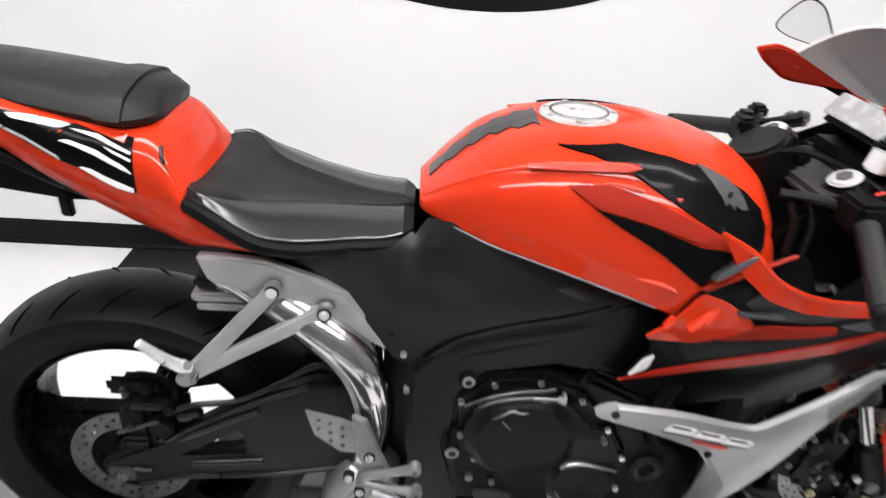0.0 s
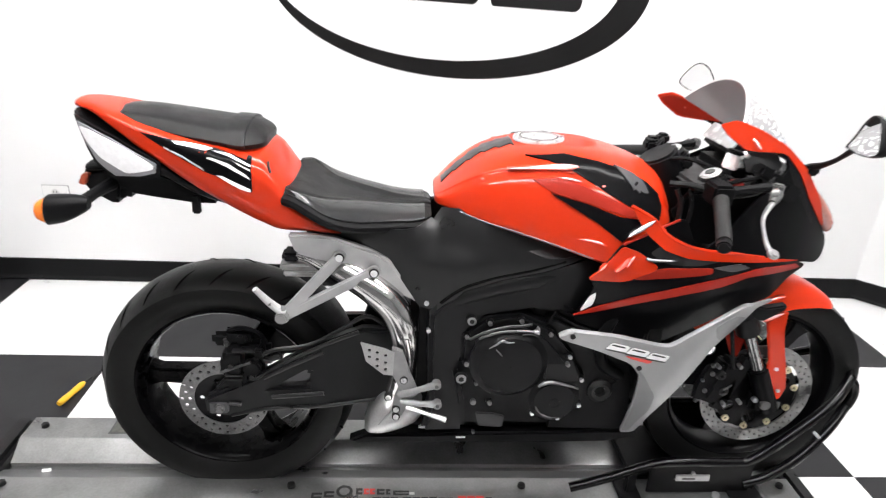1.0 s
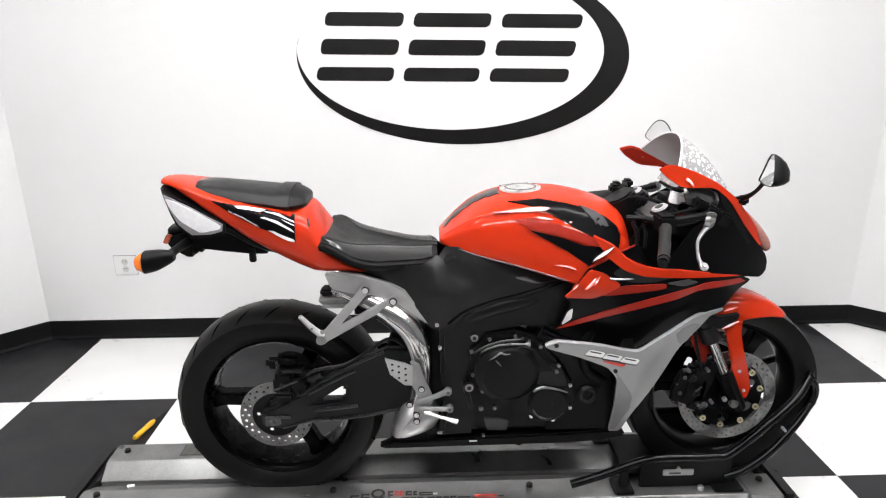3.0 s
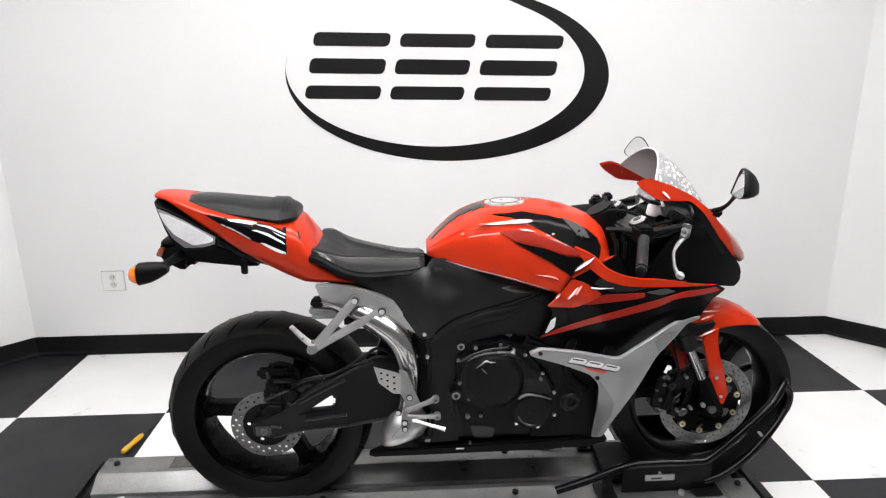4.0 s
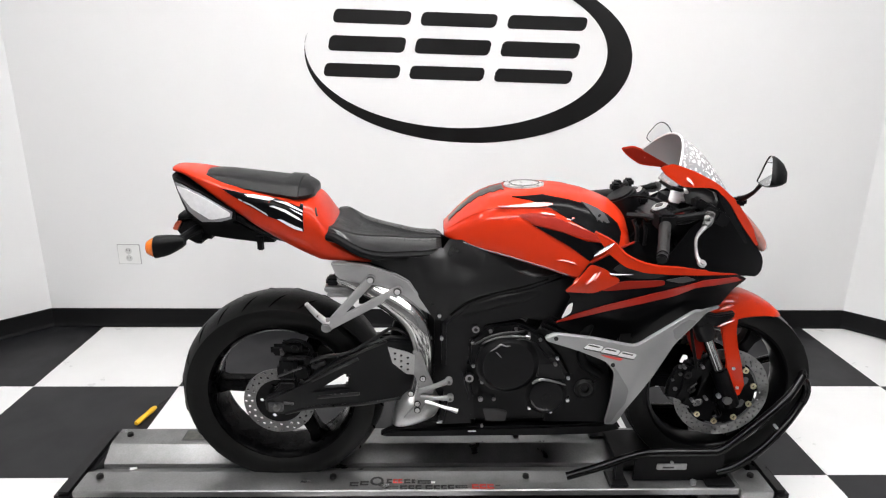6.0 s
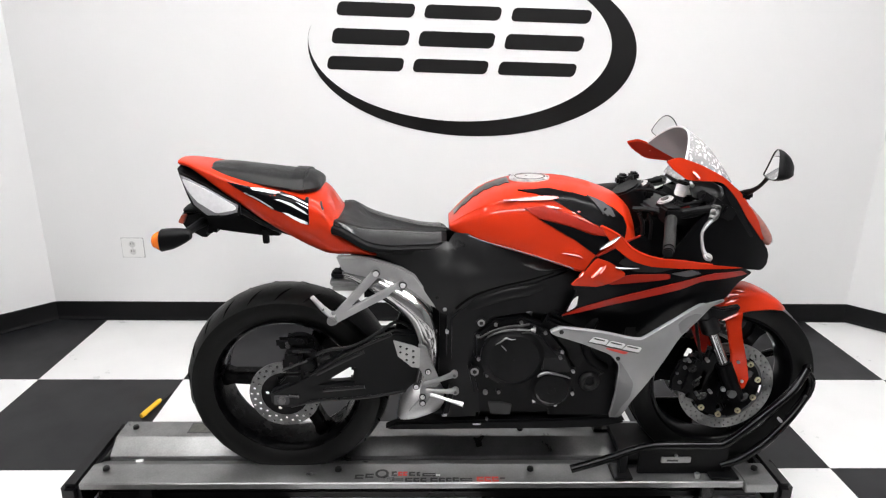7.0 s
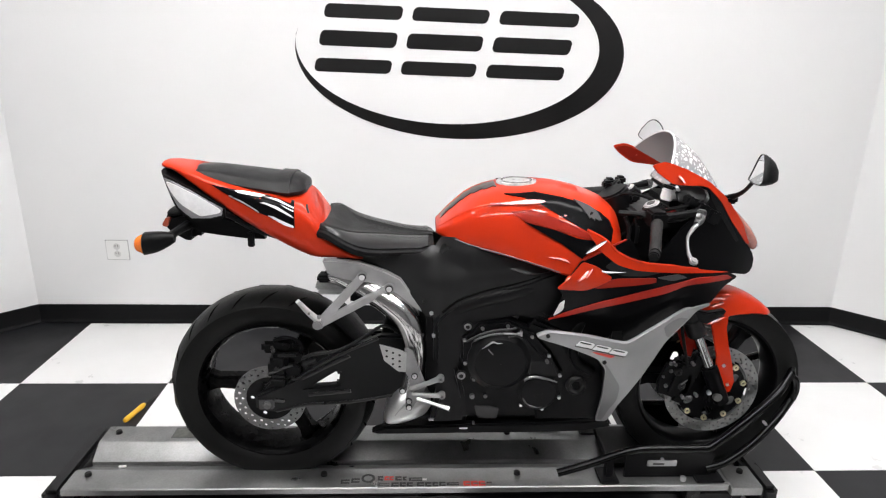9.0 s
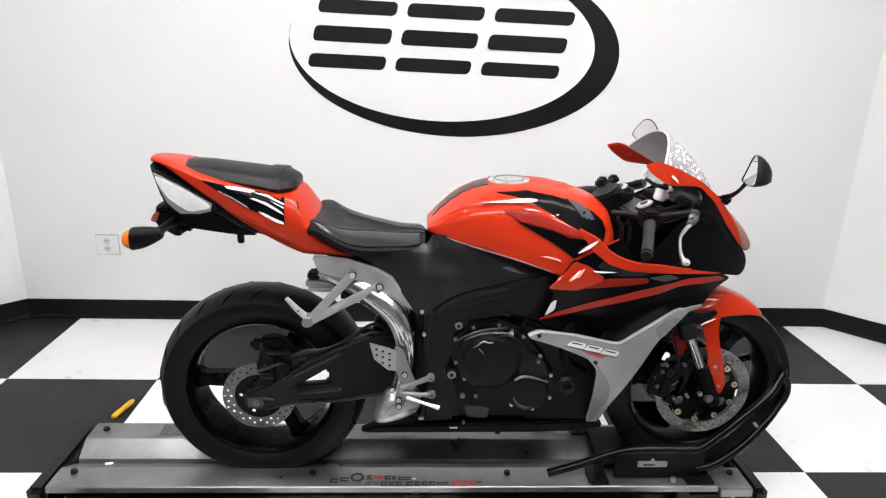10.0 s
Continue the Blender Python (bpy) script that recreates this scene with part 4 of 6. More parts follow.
bm = turned([(0.040, 0.0), (0.044, 0.0), (0.044, 0.003), (0.040, 0.003)], 0, 0, 40)
bm.transform(cap_m @ pose(0, 0, 0.006, -90, 0, 0))
part("cap_ring", bm, STEEL, cap)
for k in range(7):
    a = 2 * math.pi * k / 7
    b = rod((0.051 * math.cos(a), 0.051 * math.sin(a), 0.002), (0.051 * math.cos(a), 0.051 * math.sin(a), 0.0055), 0.0045, n=10)
    b.transform(cap_m)
    part("screw", b, BOLT, cap)

# frame and covers
cover = [(-0.203, 0.858), (-0.184, 0.884), (-0.106, 0.897), (-0.030, 0.886), (0.049, 0.858), (0.104, 0.836), (0.147, 0.813), (0.038, 0.772), (-0.055, 0.750), (-0.132, 0.721), (-0.185, 0.660), (-0.228, 0.672), (-0.264, 0.722), (-0.296, 0.777), (-0.334, 0.799), (-0.415, 0.828), (-0.395, 0.842), (-0.242, 0.846), (-0.209, 0.862)]


def cover_skin(x, z):
    """The side cover rolls in under the tank; a raised lobe runs along its lower edge."""
    top = min(0.898 - 0.258 * (x + 0.183), 0.862 + 0.30 * max(0.0, x + 0.24))
    y = -0.150 + 5.0 * max(0.0, z - top + 0.045) ** 2 + (0.35 * (x + 0.05) ** 2 if x < -0.05 else 0.0)
    y += 0.50 * max(0.0, -0.10 - max(x, -0.20)) * min(1.0, max(0.0, (z - 0.77) / 0.11)) * min(1.0, max(0.0, (x + 0.27) / 0.06))
    lobe = 1 / (1 + math.exp((z - 0.803 - 0.04 * (x + 0.10)) / 0.0075)) / (1 + math.exp(-(x + 0.168) / 0.008))
    return y - 0.010 * lobe 


part("side_cover", skin(cover, cover_skin, 0.004), COVER, bike, "black plastic side cover with soft sheen")
# sheen under the tank, made by an extra facet tilted to the lamps
both("cover_sheen", skin([(-0.075, 0.836), (-0.010, 0.831), (0.056, 0.820), (0.106, 0.809), (0.070, 0.803), (0.040, 0.802), (-0.006, 0.815)], lambda x, z: -0.1645 + 0.62 * (z - 0.80) + 0.05 * max(0.0, 0.02 - x), 0.002), COVER, bike)
far_cover = [(-0.160, 0.848), (-0.100, 0.872)] + cover[3:-3] + [(-0.390, 0.826), (-0.242, 0.826)]
part("side_cover", mirrored(skin(far_cover, cover_skin, 0.004)), COVER, bike, "black plastic side cover with soft sheen")
spar = [(-0.205, 0.664), (-0.180, 0.690), (-0.133, 0.729), (-0.057, 0.758), (0.034, 0.780), (0.142, 0.819), (0.185, 0.800), (0.165, 0.741), (0.120, 0.660), (0.024, 0.677), (-0.084, 0.656), (-0.122, 0.604), (-0.135, 0.516), (-0.112, 0.426), (-0.106, 0.345), (-0.213, 0.340), (-0.195, 0.426), (-0.204, 0.534)]
both("frame_spar", plate(spar, -0.160, -0.09, 0.012), FRAME_BLACK, bike, "black twin-spar aluminium frame")
both("spar_edge", tube([(-0.190, -0.137, 0.648), (-0.133, -0.137, 0.698), (-0.057, -0.137, 0.727), (0.034, -0.137, 0.748), (0.138, -0.137, 0.786)], [0.014, 0.026, 0.0285, 0.026, 0.014], 24, 6), FRAME_BLACK, bike)
both("cover_seam", tube([(-0.182, -0.1575, 0.688), (-0.158, -0.160, 0.711), (-0.125, -0.162, 0.733), (-0.059, -0.162, 0.757), (0.007, -0.162, 0.773), (0.080, -0.160, 0.795)], 0.0035, 8, 4), GROOVE, bike)
for x, z, r in ((-0.112, 0.650, 0.0125), (-0.126, 0.500, 0.0145)):
    for s in (-1, 1):
        b = part("pivot_bolt", rod((x, s * 0.158, z), (x, s * 0.168, z), r, n=24, bevel=0.002), ENGINE, bike)
        part("ring", rod((x, s * 0.166, z), (x, s * 0.1695, z), r * 0.82, n=24, bevel=0.001), CAST, b)
        part("socket_hole", rod((x, s * 0.168, z), (x, s * 0.1705, z), r * 0.45, n=6), DARK_BOLT, b)
for x, z, y, r in ((-0.212, 0.681, 0.144, 0.0055), (-0.205, 0.615, 0.150, 0.005)):
    part("bolt", rod((x, -y + 0.008, z), (x, -y - 0.006, z), r, n=10, bevel=0.001), BOLT, bike)

# silver sub-frame plate, pegs and exhaust
bracket = [(-0.508, 0.832), (-0.470, 0.832), (-0.410, 0.827), (-0.334, 0.800), (-0.296, 0.780), (-0.272, 0.745), (-0.244, 0.704), (-0.224, 0.674), (-0.268, 0.698), (-0.316, 0.733), (-0.345, 0.748), (-0.396, 0.765), (-0.450, 0.776), (-0.492, 0.788)]


def vee():
    """The open cast bracket of a passenger peg: two flat arms that meet in a web at the knuckle and lean outwards."""
    a, b, k = Vector((-0.399, 0.790)), Vector((-0.327, 0.757)), Vector((-0.512, 0.671))
    d1, d2, w = (k - a).normalized(), (k - b).normalized(), 0.0115
    n1, n2 = Vector((-d1.y, d1.x)), Vector((-d2.y, d2.x))
    rim = [a + n1 * w, a + n1 * w * 0.7 - d1 * w * 0.7, a - d1 * w, a - n1 * w * 0.7 - d1 * w * 0.7, a - n1 * w, k - n1 * w, k - n1 * w * 0.5 + d1 * w, k + n2 * w * 0.5 + d2 * w, k + n2 * w,
           b + n2 * w, b + n2 * w * 0.7 - d2 * w * 0.7, b - d2 * w, b - n2 * w * 0.7 - d2 * w * 0.7, b - n2 * w, k + ((a + b) / 2 - k) * 0.30]
    mid = (a + b) / 2
    return plate([tuple(p) for p in rim], -0.157, -0.143, 0.003, (), lambda x, z: -0.046 * max(0.0, (Vector((x, z)) - mid).dot(k - mid) / (k - mid).length_squared))


both("subframe_plate", plate(bracket, -0.142, -0.122, 0.005), FRAME_PLATE, bike, "silver cast subframe plate")
for s in (-1, 1):
    peg = part("passenger_peg_bracket", vee() if s < 0 else mirrored(vee()), FRAME_PLATE, bike, "silver cast passenger peg bracket")
    part("footpeg", tube([(-0.512, s * 0.205, 0.684), (-0.535, s * 0.222, 0.716), (-0.558, s * 0.236, 0.752)], [0.0095, 0.008, 0.006], 10), CAP, peg)
    part("knuckle", join(rod((-0.514, s * 0.187, 0.675), (-0.514, s * 0.220, 0.675), 0.0125, n=16, bevel=0.003), box(-0.526, -0.500, s * 0.205 - 0.012, s * 0.205 + 0.012, 0.664, 0.680, 0.003), rod((-0.520, s * 0.198, 0.690), (-0.508, s * 0.214, 0.698), 0.006, n=10)), CAST, peg)
    for x, z in ((-0.399, 0.790), (-0.327, 0.757)):
        eye = part("bolt_eye", rod((x, s * 0.146, z), (x, s * 0.160, z), 0.0135, n=24, bevel=0.002), CAST, peg)
        part("washer", rod((x, s * 0.158, z), (x, s * 0.1615, z), 0.0105, n=20), DARK_BOLT, eye)
        part("bolt", rod((x, s * 0.160, z), (x, s * 0.167, z), 0.0076, n=14, bevel=0.0025), CAP, eye)
pipe = part("exhaust_pipe", tube([(-0.485, -0.080, 0.770), (-0.45, -0.095, 0.766), (-0.40, -0.118, 0.748), (-0.335, -0.140, 0.715), (-0.285, -0.148, 0.670), (-0.262, -0.150, 0.615), (-0.256, -0.145, 0.555), (-0.262, -0.135, 0.480), (-0.280, -0.12, 0.40)], [0.030, 0.031, 0.033, 0.034, 0.035, 0.033, 0.031, 0.030, 0.03], 20), STEEL, bike, "bright steel exhaust pipe rising under the seat")
part("seam", tube([(-0.40, -0.147, 0.735), (-0.335, -0.170, 0.699), (-0.297, -0.180, 0.655), (-0.279, -0.180, 0.60), (-0.272, -0.174, 0.53)], 0.004, 8), CAST, pipe)
part("seam", tube([(-0.254, -0.180, 0.610), (-0.246, -0.176, 0.555), (-0.250, -0.166, 0.500)], 0.005, 8), STEEL, pipe)
part("header_pipe", tube([(0.25, 0.0, 0.50), (0.24, -0.02, 0.38), (0.10, -0.04, 0.33), (-0.10, -0.05, 0.335), (-0.22, -0.09, 0.35), (-0.285, -0.12, 0.40)], 0.032, 16), ENGINE, bike)
part("muffler_clamp", box(-0.528, -0.478, -0.108, -0.06, 0.753, 0.773, 0.006), ENGINE, bike)
part("muffler_box", join(box(-0.532, -0.440, -0.112, -0.06, 0.734, 0.750, 0.004), box(-0.524, -0.452, -0.116, -0.07, 0.722, 0.734, 0.003), box(-0.474, -0.440, -0.118, -0.07, 0.748, 0.784, 0.005), box(-0.462, -0.444, -0.121, -0.10, 0.756, 0.770, 0.003)), CAST, bike, "grey cast bracket under the tail")
part("muffler_end", rod((-0.500, -0.06, 0.760), (-0.47, -0.085, 0.762), 0.024, n=20, bevel=0.004), ENGINE, bike)
for s in (-1, 1):
    heel = [(-0.352, 0.613), (-0.340, 0.566), (-0.302, 0.533), (-0.281, 0.531), (-0.279, 0.588), (-0.300, 0.598)]
    holes = [circle(x, z, 0.0042, 8) for x, z in ((-0.333, 0.594), (-0.333, 0.577), (-0.316, 0.588), (-0.316, 0.571), (-0.316, 0.554), (-0.298, 0.581), (-0.298, 0.563), (-0.298, 0.546))]
    b = plate(heel, -0.203, -0.199, 0, holes)
    if s > 0:
        b.transform(Matrix.Diagonal((1, -1, 1, 1)))
    hanger_bm = join(plate([(-0.285, 0.600), (-0.262, 0.590), (-0.244, 0.535), (-0.231, 0.503), (-0.223, 0.480), (-0.235, 0.462), (-0.248, 0.440), (-0.262, 0.413), (-0.281, 0.420), (-0.279, 0.464), (-0.268, 0.495), (-0.282, 0.526)], -0.197, -0.186, 0.003))
    if s > 0:
        hanger_bm.transform(Matrix.Diagonal((1, -1, 1, 1)))
    hanger = part("rider_peg_hanger", hanger_bm, CAST, bike, "silver cast rider peg hanger")
    part("heel_guard", b, ALLOY, hanger, "pierced silver heel guard")
    part("footpeg", tube([(-0.266, s * 0.200, 0.477), (-0.225, s * 0.212, 0.500), (-0.186, s * 0.224, 0.523)], [0.0085, 0.0068, 0.0088], 12), CAST, hanger)
    part("pedal", tube([(-0.262, s * 0.200, 0.461), (-0.22, s * 0.212, 0.464), (-0.182, s * 0.222, 0.470)], [0.009, 0.0065, 0.0092], 12, 6, 0.9), CAST, hanger)
    for x, y, z in ((-0.186, 0.224, 0.523), (-0.182, 0.222, 0.470)):
        part("peg_end", rod((x, s * (y - 0.010), z), (x, s * (y + 0.008), z), 0.0098, n=20, bevel=0.002), CAST, hanger)
        part("peg_hole", rod((x, s * (y + 0.006), z), (x, s * (y + 0.0095), z), 0.0040, n=12), DULL, hanger)
    part("lever_tip", tube([(-0.250, s * 0.205, 0.451), (-0.21, s * 0.214, 0.441), (-0.160, s * 0.222, 0.428)], [0.006, 0.0045, 0.0068], 10), CAP, hanger, "bright lever tip")
    for x, z in ((-0.257, 0.516), (-0.290, 0.470), (-0.272, 0.438), (-0.272, 0.418)):
        part("washer", rod((x, s * 0.190, z), (x, s * 0.2005, z), 0.0092, n=16), DARK_BOLT, hanger)
        part("bolt", rod((x, s * 0.190, z), (x, s * 0.204, z), 0.0066, n=12, bevel=0.0015), CAP, hanger)
part("exhaust_shield", Hull([(-0.345, 0.345, 0.010, 0.010, 0.020, 2.3, 2.3), (-0.332, 0.362, 0.040, 0.030, 0.045, 2.3, 2.3), (-0.30, 0.382, 0.060, 0.046, 0.060, 2.3, 2.3), (-0.255, 0.395, 0.052, 0.044, 0.058, 2.3, 2.3), (-0.225, 0.400, 0.034, 0.034, 0.045, 2.3, 2.3), (-0.21, 0.400, 0.010, 0.012, 0.030, 2.3, 2.3)], -0.125).mesh(32), ALLOY, bike, "bright exhaust collector cover")
part("shield_seam", tube([(-0.318, -0.172, 0.352), (-0.308, -0.180, 0.385), (-0.285, -0.182, 0.415), (-0.262, -0.178, 0.436)], 0.003, 8), CAST, bike)
part("side_stand", tube([(-0.10, 0.14, 0.33), (-0.22, 0.17, 0.30), (-0.33, 0.18, 0.285)], 0.012, 10), FRAME_BLACK, bike)
belly = [(-0.387, 0.292), (-0.345, 0.311), (-0.20, 0.314), (-0.10, 0.318), (0.10, 0.322), (0.321, 0.332), (0.335, 0.310), (0.250, 0.293), (0.10, 0.2885), (-0.12, 0.287), (-0.30, 0.285), (-0.365, 0.285)]
both("belly_pan", plate(belly, -0.132, -0.100, 0.006), MATT_BLACK, bike, "black belly pan under the engine")

part("rear_inner_frame", box(-0.245, -0.11, -0.088, 0.088, 0.36, 0.72, 0.02), FRAME_BLACK, bike)
part("battery_box", box(-0.47, -0.23, -0.112, 0.112, 0.690, 0.835, 0.03), MATT_BLACK, bike)
part("inner_mudguard", box(-0.478, -0.40, -0.10, 0.10, 0.725, 0.840, 0.03), MATT_BLACK, bike)
both("lower_inner_panel", plate([(0.095, 0.62), (0.20, 0.61), (0.255, 0.57), (0.285, 0.47), (0.290, 0.345), (0.095, 0.345)], -0.1445, -0.134, 0.003), MATT_BLACK, bike)

part("drain_plug", join(rod((-0.210, -0.132, 0.338), (-0.197, -0.132, 0.345), 0.006, n=8, bevel=0.001), box(-0.216, -0.194, -0.134, -0.126, 0.333, 0.338, 0.001)), CAP, bike)
part("pan_clip", box(-0.124, -0.100, -0.1335, -0.1315, 0.304, 0.309, 0.0008), CAP, bike)
# unseen plate, added so that the dolly trough reflects something dark
part("unseen_belly_floor", box(-0.34, 0.30, -0.099, 0.099, 0.289, 0.296, 0.002), MATT_BLACK, bike)
part("sump", box(-0.12, 0.20, -0.098, 0.098, 0.297, 0.345, 0.02), ENGINE, bike)

# engine
part("crankcase", join(box(-0.17, 0.20, -0.140, 0.150, 0.335, 0.560, 0.03), box(0.02, 0.24, -0.150, 0.150, 0.50, 0.72, 0.03, Matrix.Translation((0.13, 0, 0.6)) @ pose(0, 0, 0, 0, 25, 0) @ Matrix.Translation((-0.13, 0, -0.6)))), ENGINE, bike, "dark engine crankcase and cylinders")


def cover_round(name, x, z, r, y0, y1, dish, label):
    prof = [(0.001, y0), (r * 1.24, y0), (r * 1.24, y0 - 0.009), (r * 1.10, y0 - 0.0145), (r * 1.02, y1 + 0.006), (r * 0.96, y1 + 0.001), (r * 0.66, y1 - dish * 0.6), (r * 0.35, y1 - dish), (0.001, y1 - dish * 1.2)]
    return part(name, turned(prof, x, z, 56), ENGINE, bike, label)


case = part("case_cover", plate([(-0.131, 0.612), (-0.080, 0.656), (-0.001, 0.664), (0.074, 0.632), (0.130, 0.566), (0.166, 0.502), (0.168, 0.425), (0.112, 0.382), (0.044, 0.394), (-0.060, 0.423), (-0.099, 0.482), (-0.127, 0.536)], -0.158, -0.10, 0.008), ENGINE, bike, "dark engine side cover")
part("raised_face", plate([(-0.108, 0.604), (-0.070, 0.638), (-0.001, 0.646), (0.060, 0.616), (0.112, 0.555), (0.144, 0.500), (0.146, 0.435), (0.108, 0.402), (0.050, 0.412), (-0.048, 0.440), (-0.080, 0.488), (-0.106, 0.540)], -0.172, -0.156, 0.014), ENGINE, case)
clutch = cover_round("clutch_cover", -0.019, 0.547, 0.074, -0.160, -0.186, 0.002, "dark round clutch cover with bolts")
gen = cover_round("ignition_cover", 0.091, 0.452, 0.050, -0.160, -0.186, 0.003, "dark round ignition cover")
for k, (x, z) in enumerate(((-0.120, 0.609), (-0.116, 0.538), (-0.090, 0.487), (-0.055, 0.433), (0.048, 0.405), (0.110, 0.393), (0.157, 0.429), (0.154, 0.500), (0.119, 0.561), (0.068, 0.619), (-0.001, 0.651), (-0.071, 0.644))):
    part("bolt_boss", rod((x, -0.150, z), (x, -0.163, z), 0.0085, n=14, bevel=0.002), ENGINE, case)
    part("bolt", rod((x, -0.160, z), (x, -0.170, z), 0.0052, n=8, bevel=0.0012), BOLT if k in (4, 5, 6, 7, 8) else CASE_BOLT, case)
part("web", plate([(0.062, 0.508), (0.064, 0.553), (0.096, 0.568), (0.121, 0.560), (0.146, 0.506), (0.111, 0.504), (0.080, 0.511)], -0.182, -0.168, 0.003, (), lambda x, z: 0.24 * (z - 0.505)), COVER, case)
part("web_bolt", rod((0.112, -0.160, 0.548), (0.112, -0.184, 0.550), 0.005, n=8, bevel=0.001), CASE_BOLT, case)
part("rib", tube([(0.050, -0.186, 0.494), (0.060, -0.188, 0.503), (0.078, -0.189, 0.508), (0.111, -0.188, 0.501), (0.143, -0.183, 0.488)], [0.003, 0.0042, 0.004, 0.0032, 0.002], 8), CAST, gen, "bright edge of the ignition cover")
part("rim_ridge", tube([(0.091 + 0.043 * math.cos(radians(a)), -0.184, 0.452 + 0.043 * math.sin(radians(a))) for a in range(190, 301, 10)], [0.001, 0.003, 0.0042, 0.0035, 0.003, 0.0045, 0.005, 0.0045, 0.003, 0.0025, 0.002, 0.001], 6, 3), DULL, gen, "bright edge of the ignition cover")
part("centre_plug", turned([(0.001, -0.1885), (0.007, -0.1885), (0.0085, -0.186), (0.0105, -0.186), (0.0115, -0.190), (0.013, -0.184)], 0.091, 0.452, 24), ENGINE, gen)
part("cast_edge", tube([(-0.072, -0.1845, 0.592), (-0.057, -0.187, 0.603), (-0.044, -0.187, 0.613), (-0.030, -0.187, 0.609), (-0.017, -0.187, 0.610)], [0.001, 0.0022, 0.003, 0.002, 0.001], 6), CASE_BOLT, clutch)
part("cast_edge", tube([(-0.056, -0.187, 0.591), (-0.048, -0.188, 0.583), (-0.041, -0.188, 0.575)], [0.0012, 0.002, 0.001], 6), CASE_BOLT, clutch)
part("cast_edge", tube([(0.000, -0.180, 0.625), (0.020, -0.180, 0.628), (0.040, -0.178, 0.620)], [0.0015, 0.0025, 0.0015], 6), YOKE, clutch)
for z in (0.628, 0.642, 0.656, 0.670):
    part("cylinder_fin", box(0.075, 0.165, -0.1625, -0.150, z, z + 0.005, 0.001, Matrix.Translation((0.12, 0, 0.65)) @ pose(0, 0, 0, 0, 25, 0) @ Matrix.Translation((-0.12, 0, -0.65))), ENGINE, bike)
for x, z, r in ((-0.125, 0.371, 0.006), (-0.091, 0.421, 0.007), (-0.084, 0.333, 0.004)):
    part("case_bolt", rod((x, -0.138, z), (x, -0.150, z), r, n=10, bevel=0.001), CASE_BOLT, bike)
part("panel_fold", plate([(0.226, 0.470), (0.252, 0.497), (0.276, 0.518), (0.277, 0.496), (0.250, 0.484)], -0.152, -0.144, 0.001, (), lambda x, z: 0.5 * (z - 0.47)), COVER, bike)
part("water_hose", tube([(0.24, -0.145, 0.70), (0.20, -0.165, 0.66), (0.185, -0.165, 0.60), (0.20, -0.155, 0.54), (0.25, -0.145, 0.50)], 0.014, 12), MATT_BLACK, bike)
part("oil_filter", turned([(0.014, -0.152), (0.022, -0.156), (0.030, -0.150), (0.032, -0.060), (0.012, -0.060), (0.012, -0.146)], 0.208, 0.458, 32), DARK_BOLT, bike)
part("clutch_cable", tube([(-0.115, -0.176, 0.609), (-0.079, -0.181, 0.632), (-0.034, -0.182, 0.646), (0.000, -0.180, 0.648), (0.020, -0.176, 0.650)], 0.0032, 8), YOKE, bike)
part("breather_hose", tube([(-0.094, -0.178, 0.612), (-0.081, -0.182, 0.622), (-0.051, -0.185, 0.634), (-0.014, -0.185, 0.638), (0.006, -0.183, 0.637)], 0.0028, 8), DULL, bike)
part("clutch_rod", rod((-0.014, -0.186, 0.6385), (0.030, -0.184, 0.6365), 0.0026, n=8), CAST, bike)
part("cable_bracket", join(rod((0.024, -0.184, 0.637), (0.036, -0.184, 0.6365), 0.0055, n=10, bevel=0.0015), box(0.031, 0.037, -0.188, -0.172, 0.629, 0.645, 0.0015)), CAST, bike)
part("radiator", box(0.285, 0.325, -0.165, 0.165, 0.43, 0.76, 0.006, None), DARK_BOLT, bike, "dark radiator behind the front wheel")
part("air_box", box(-0.16, 0.26, -0.088, 0.088, 0.70, 0.90, 0.02), MATT_BLACK, bike)

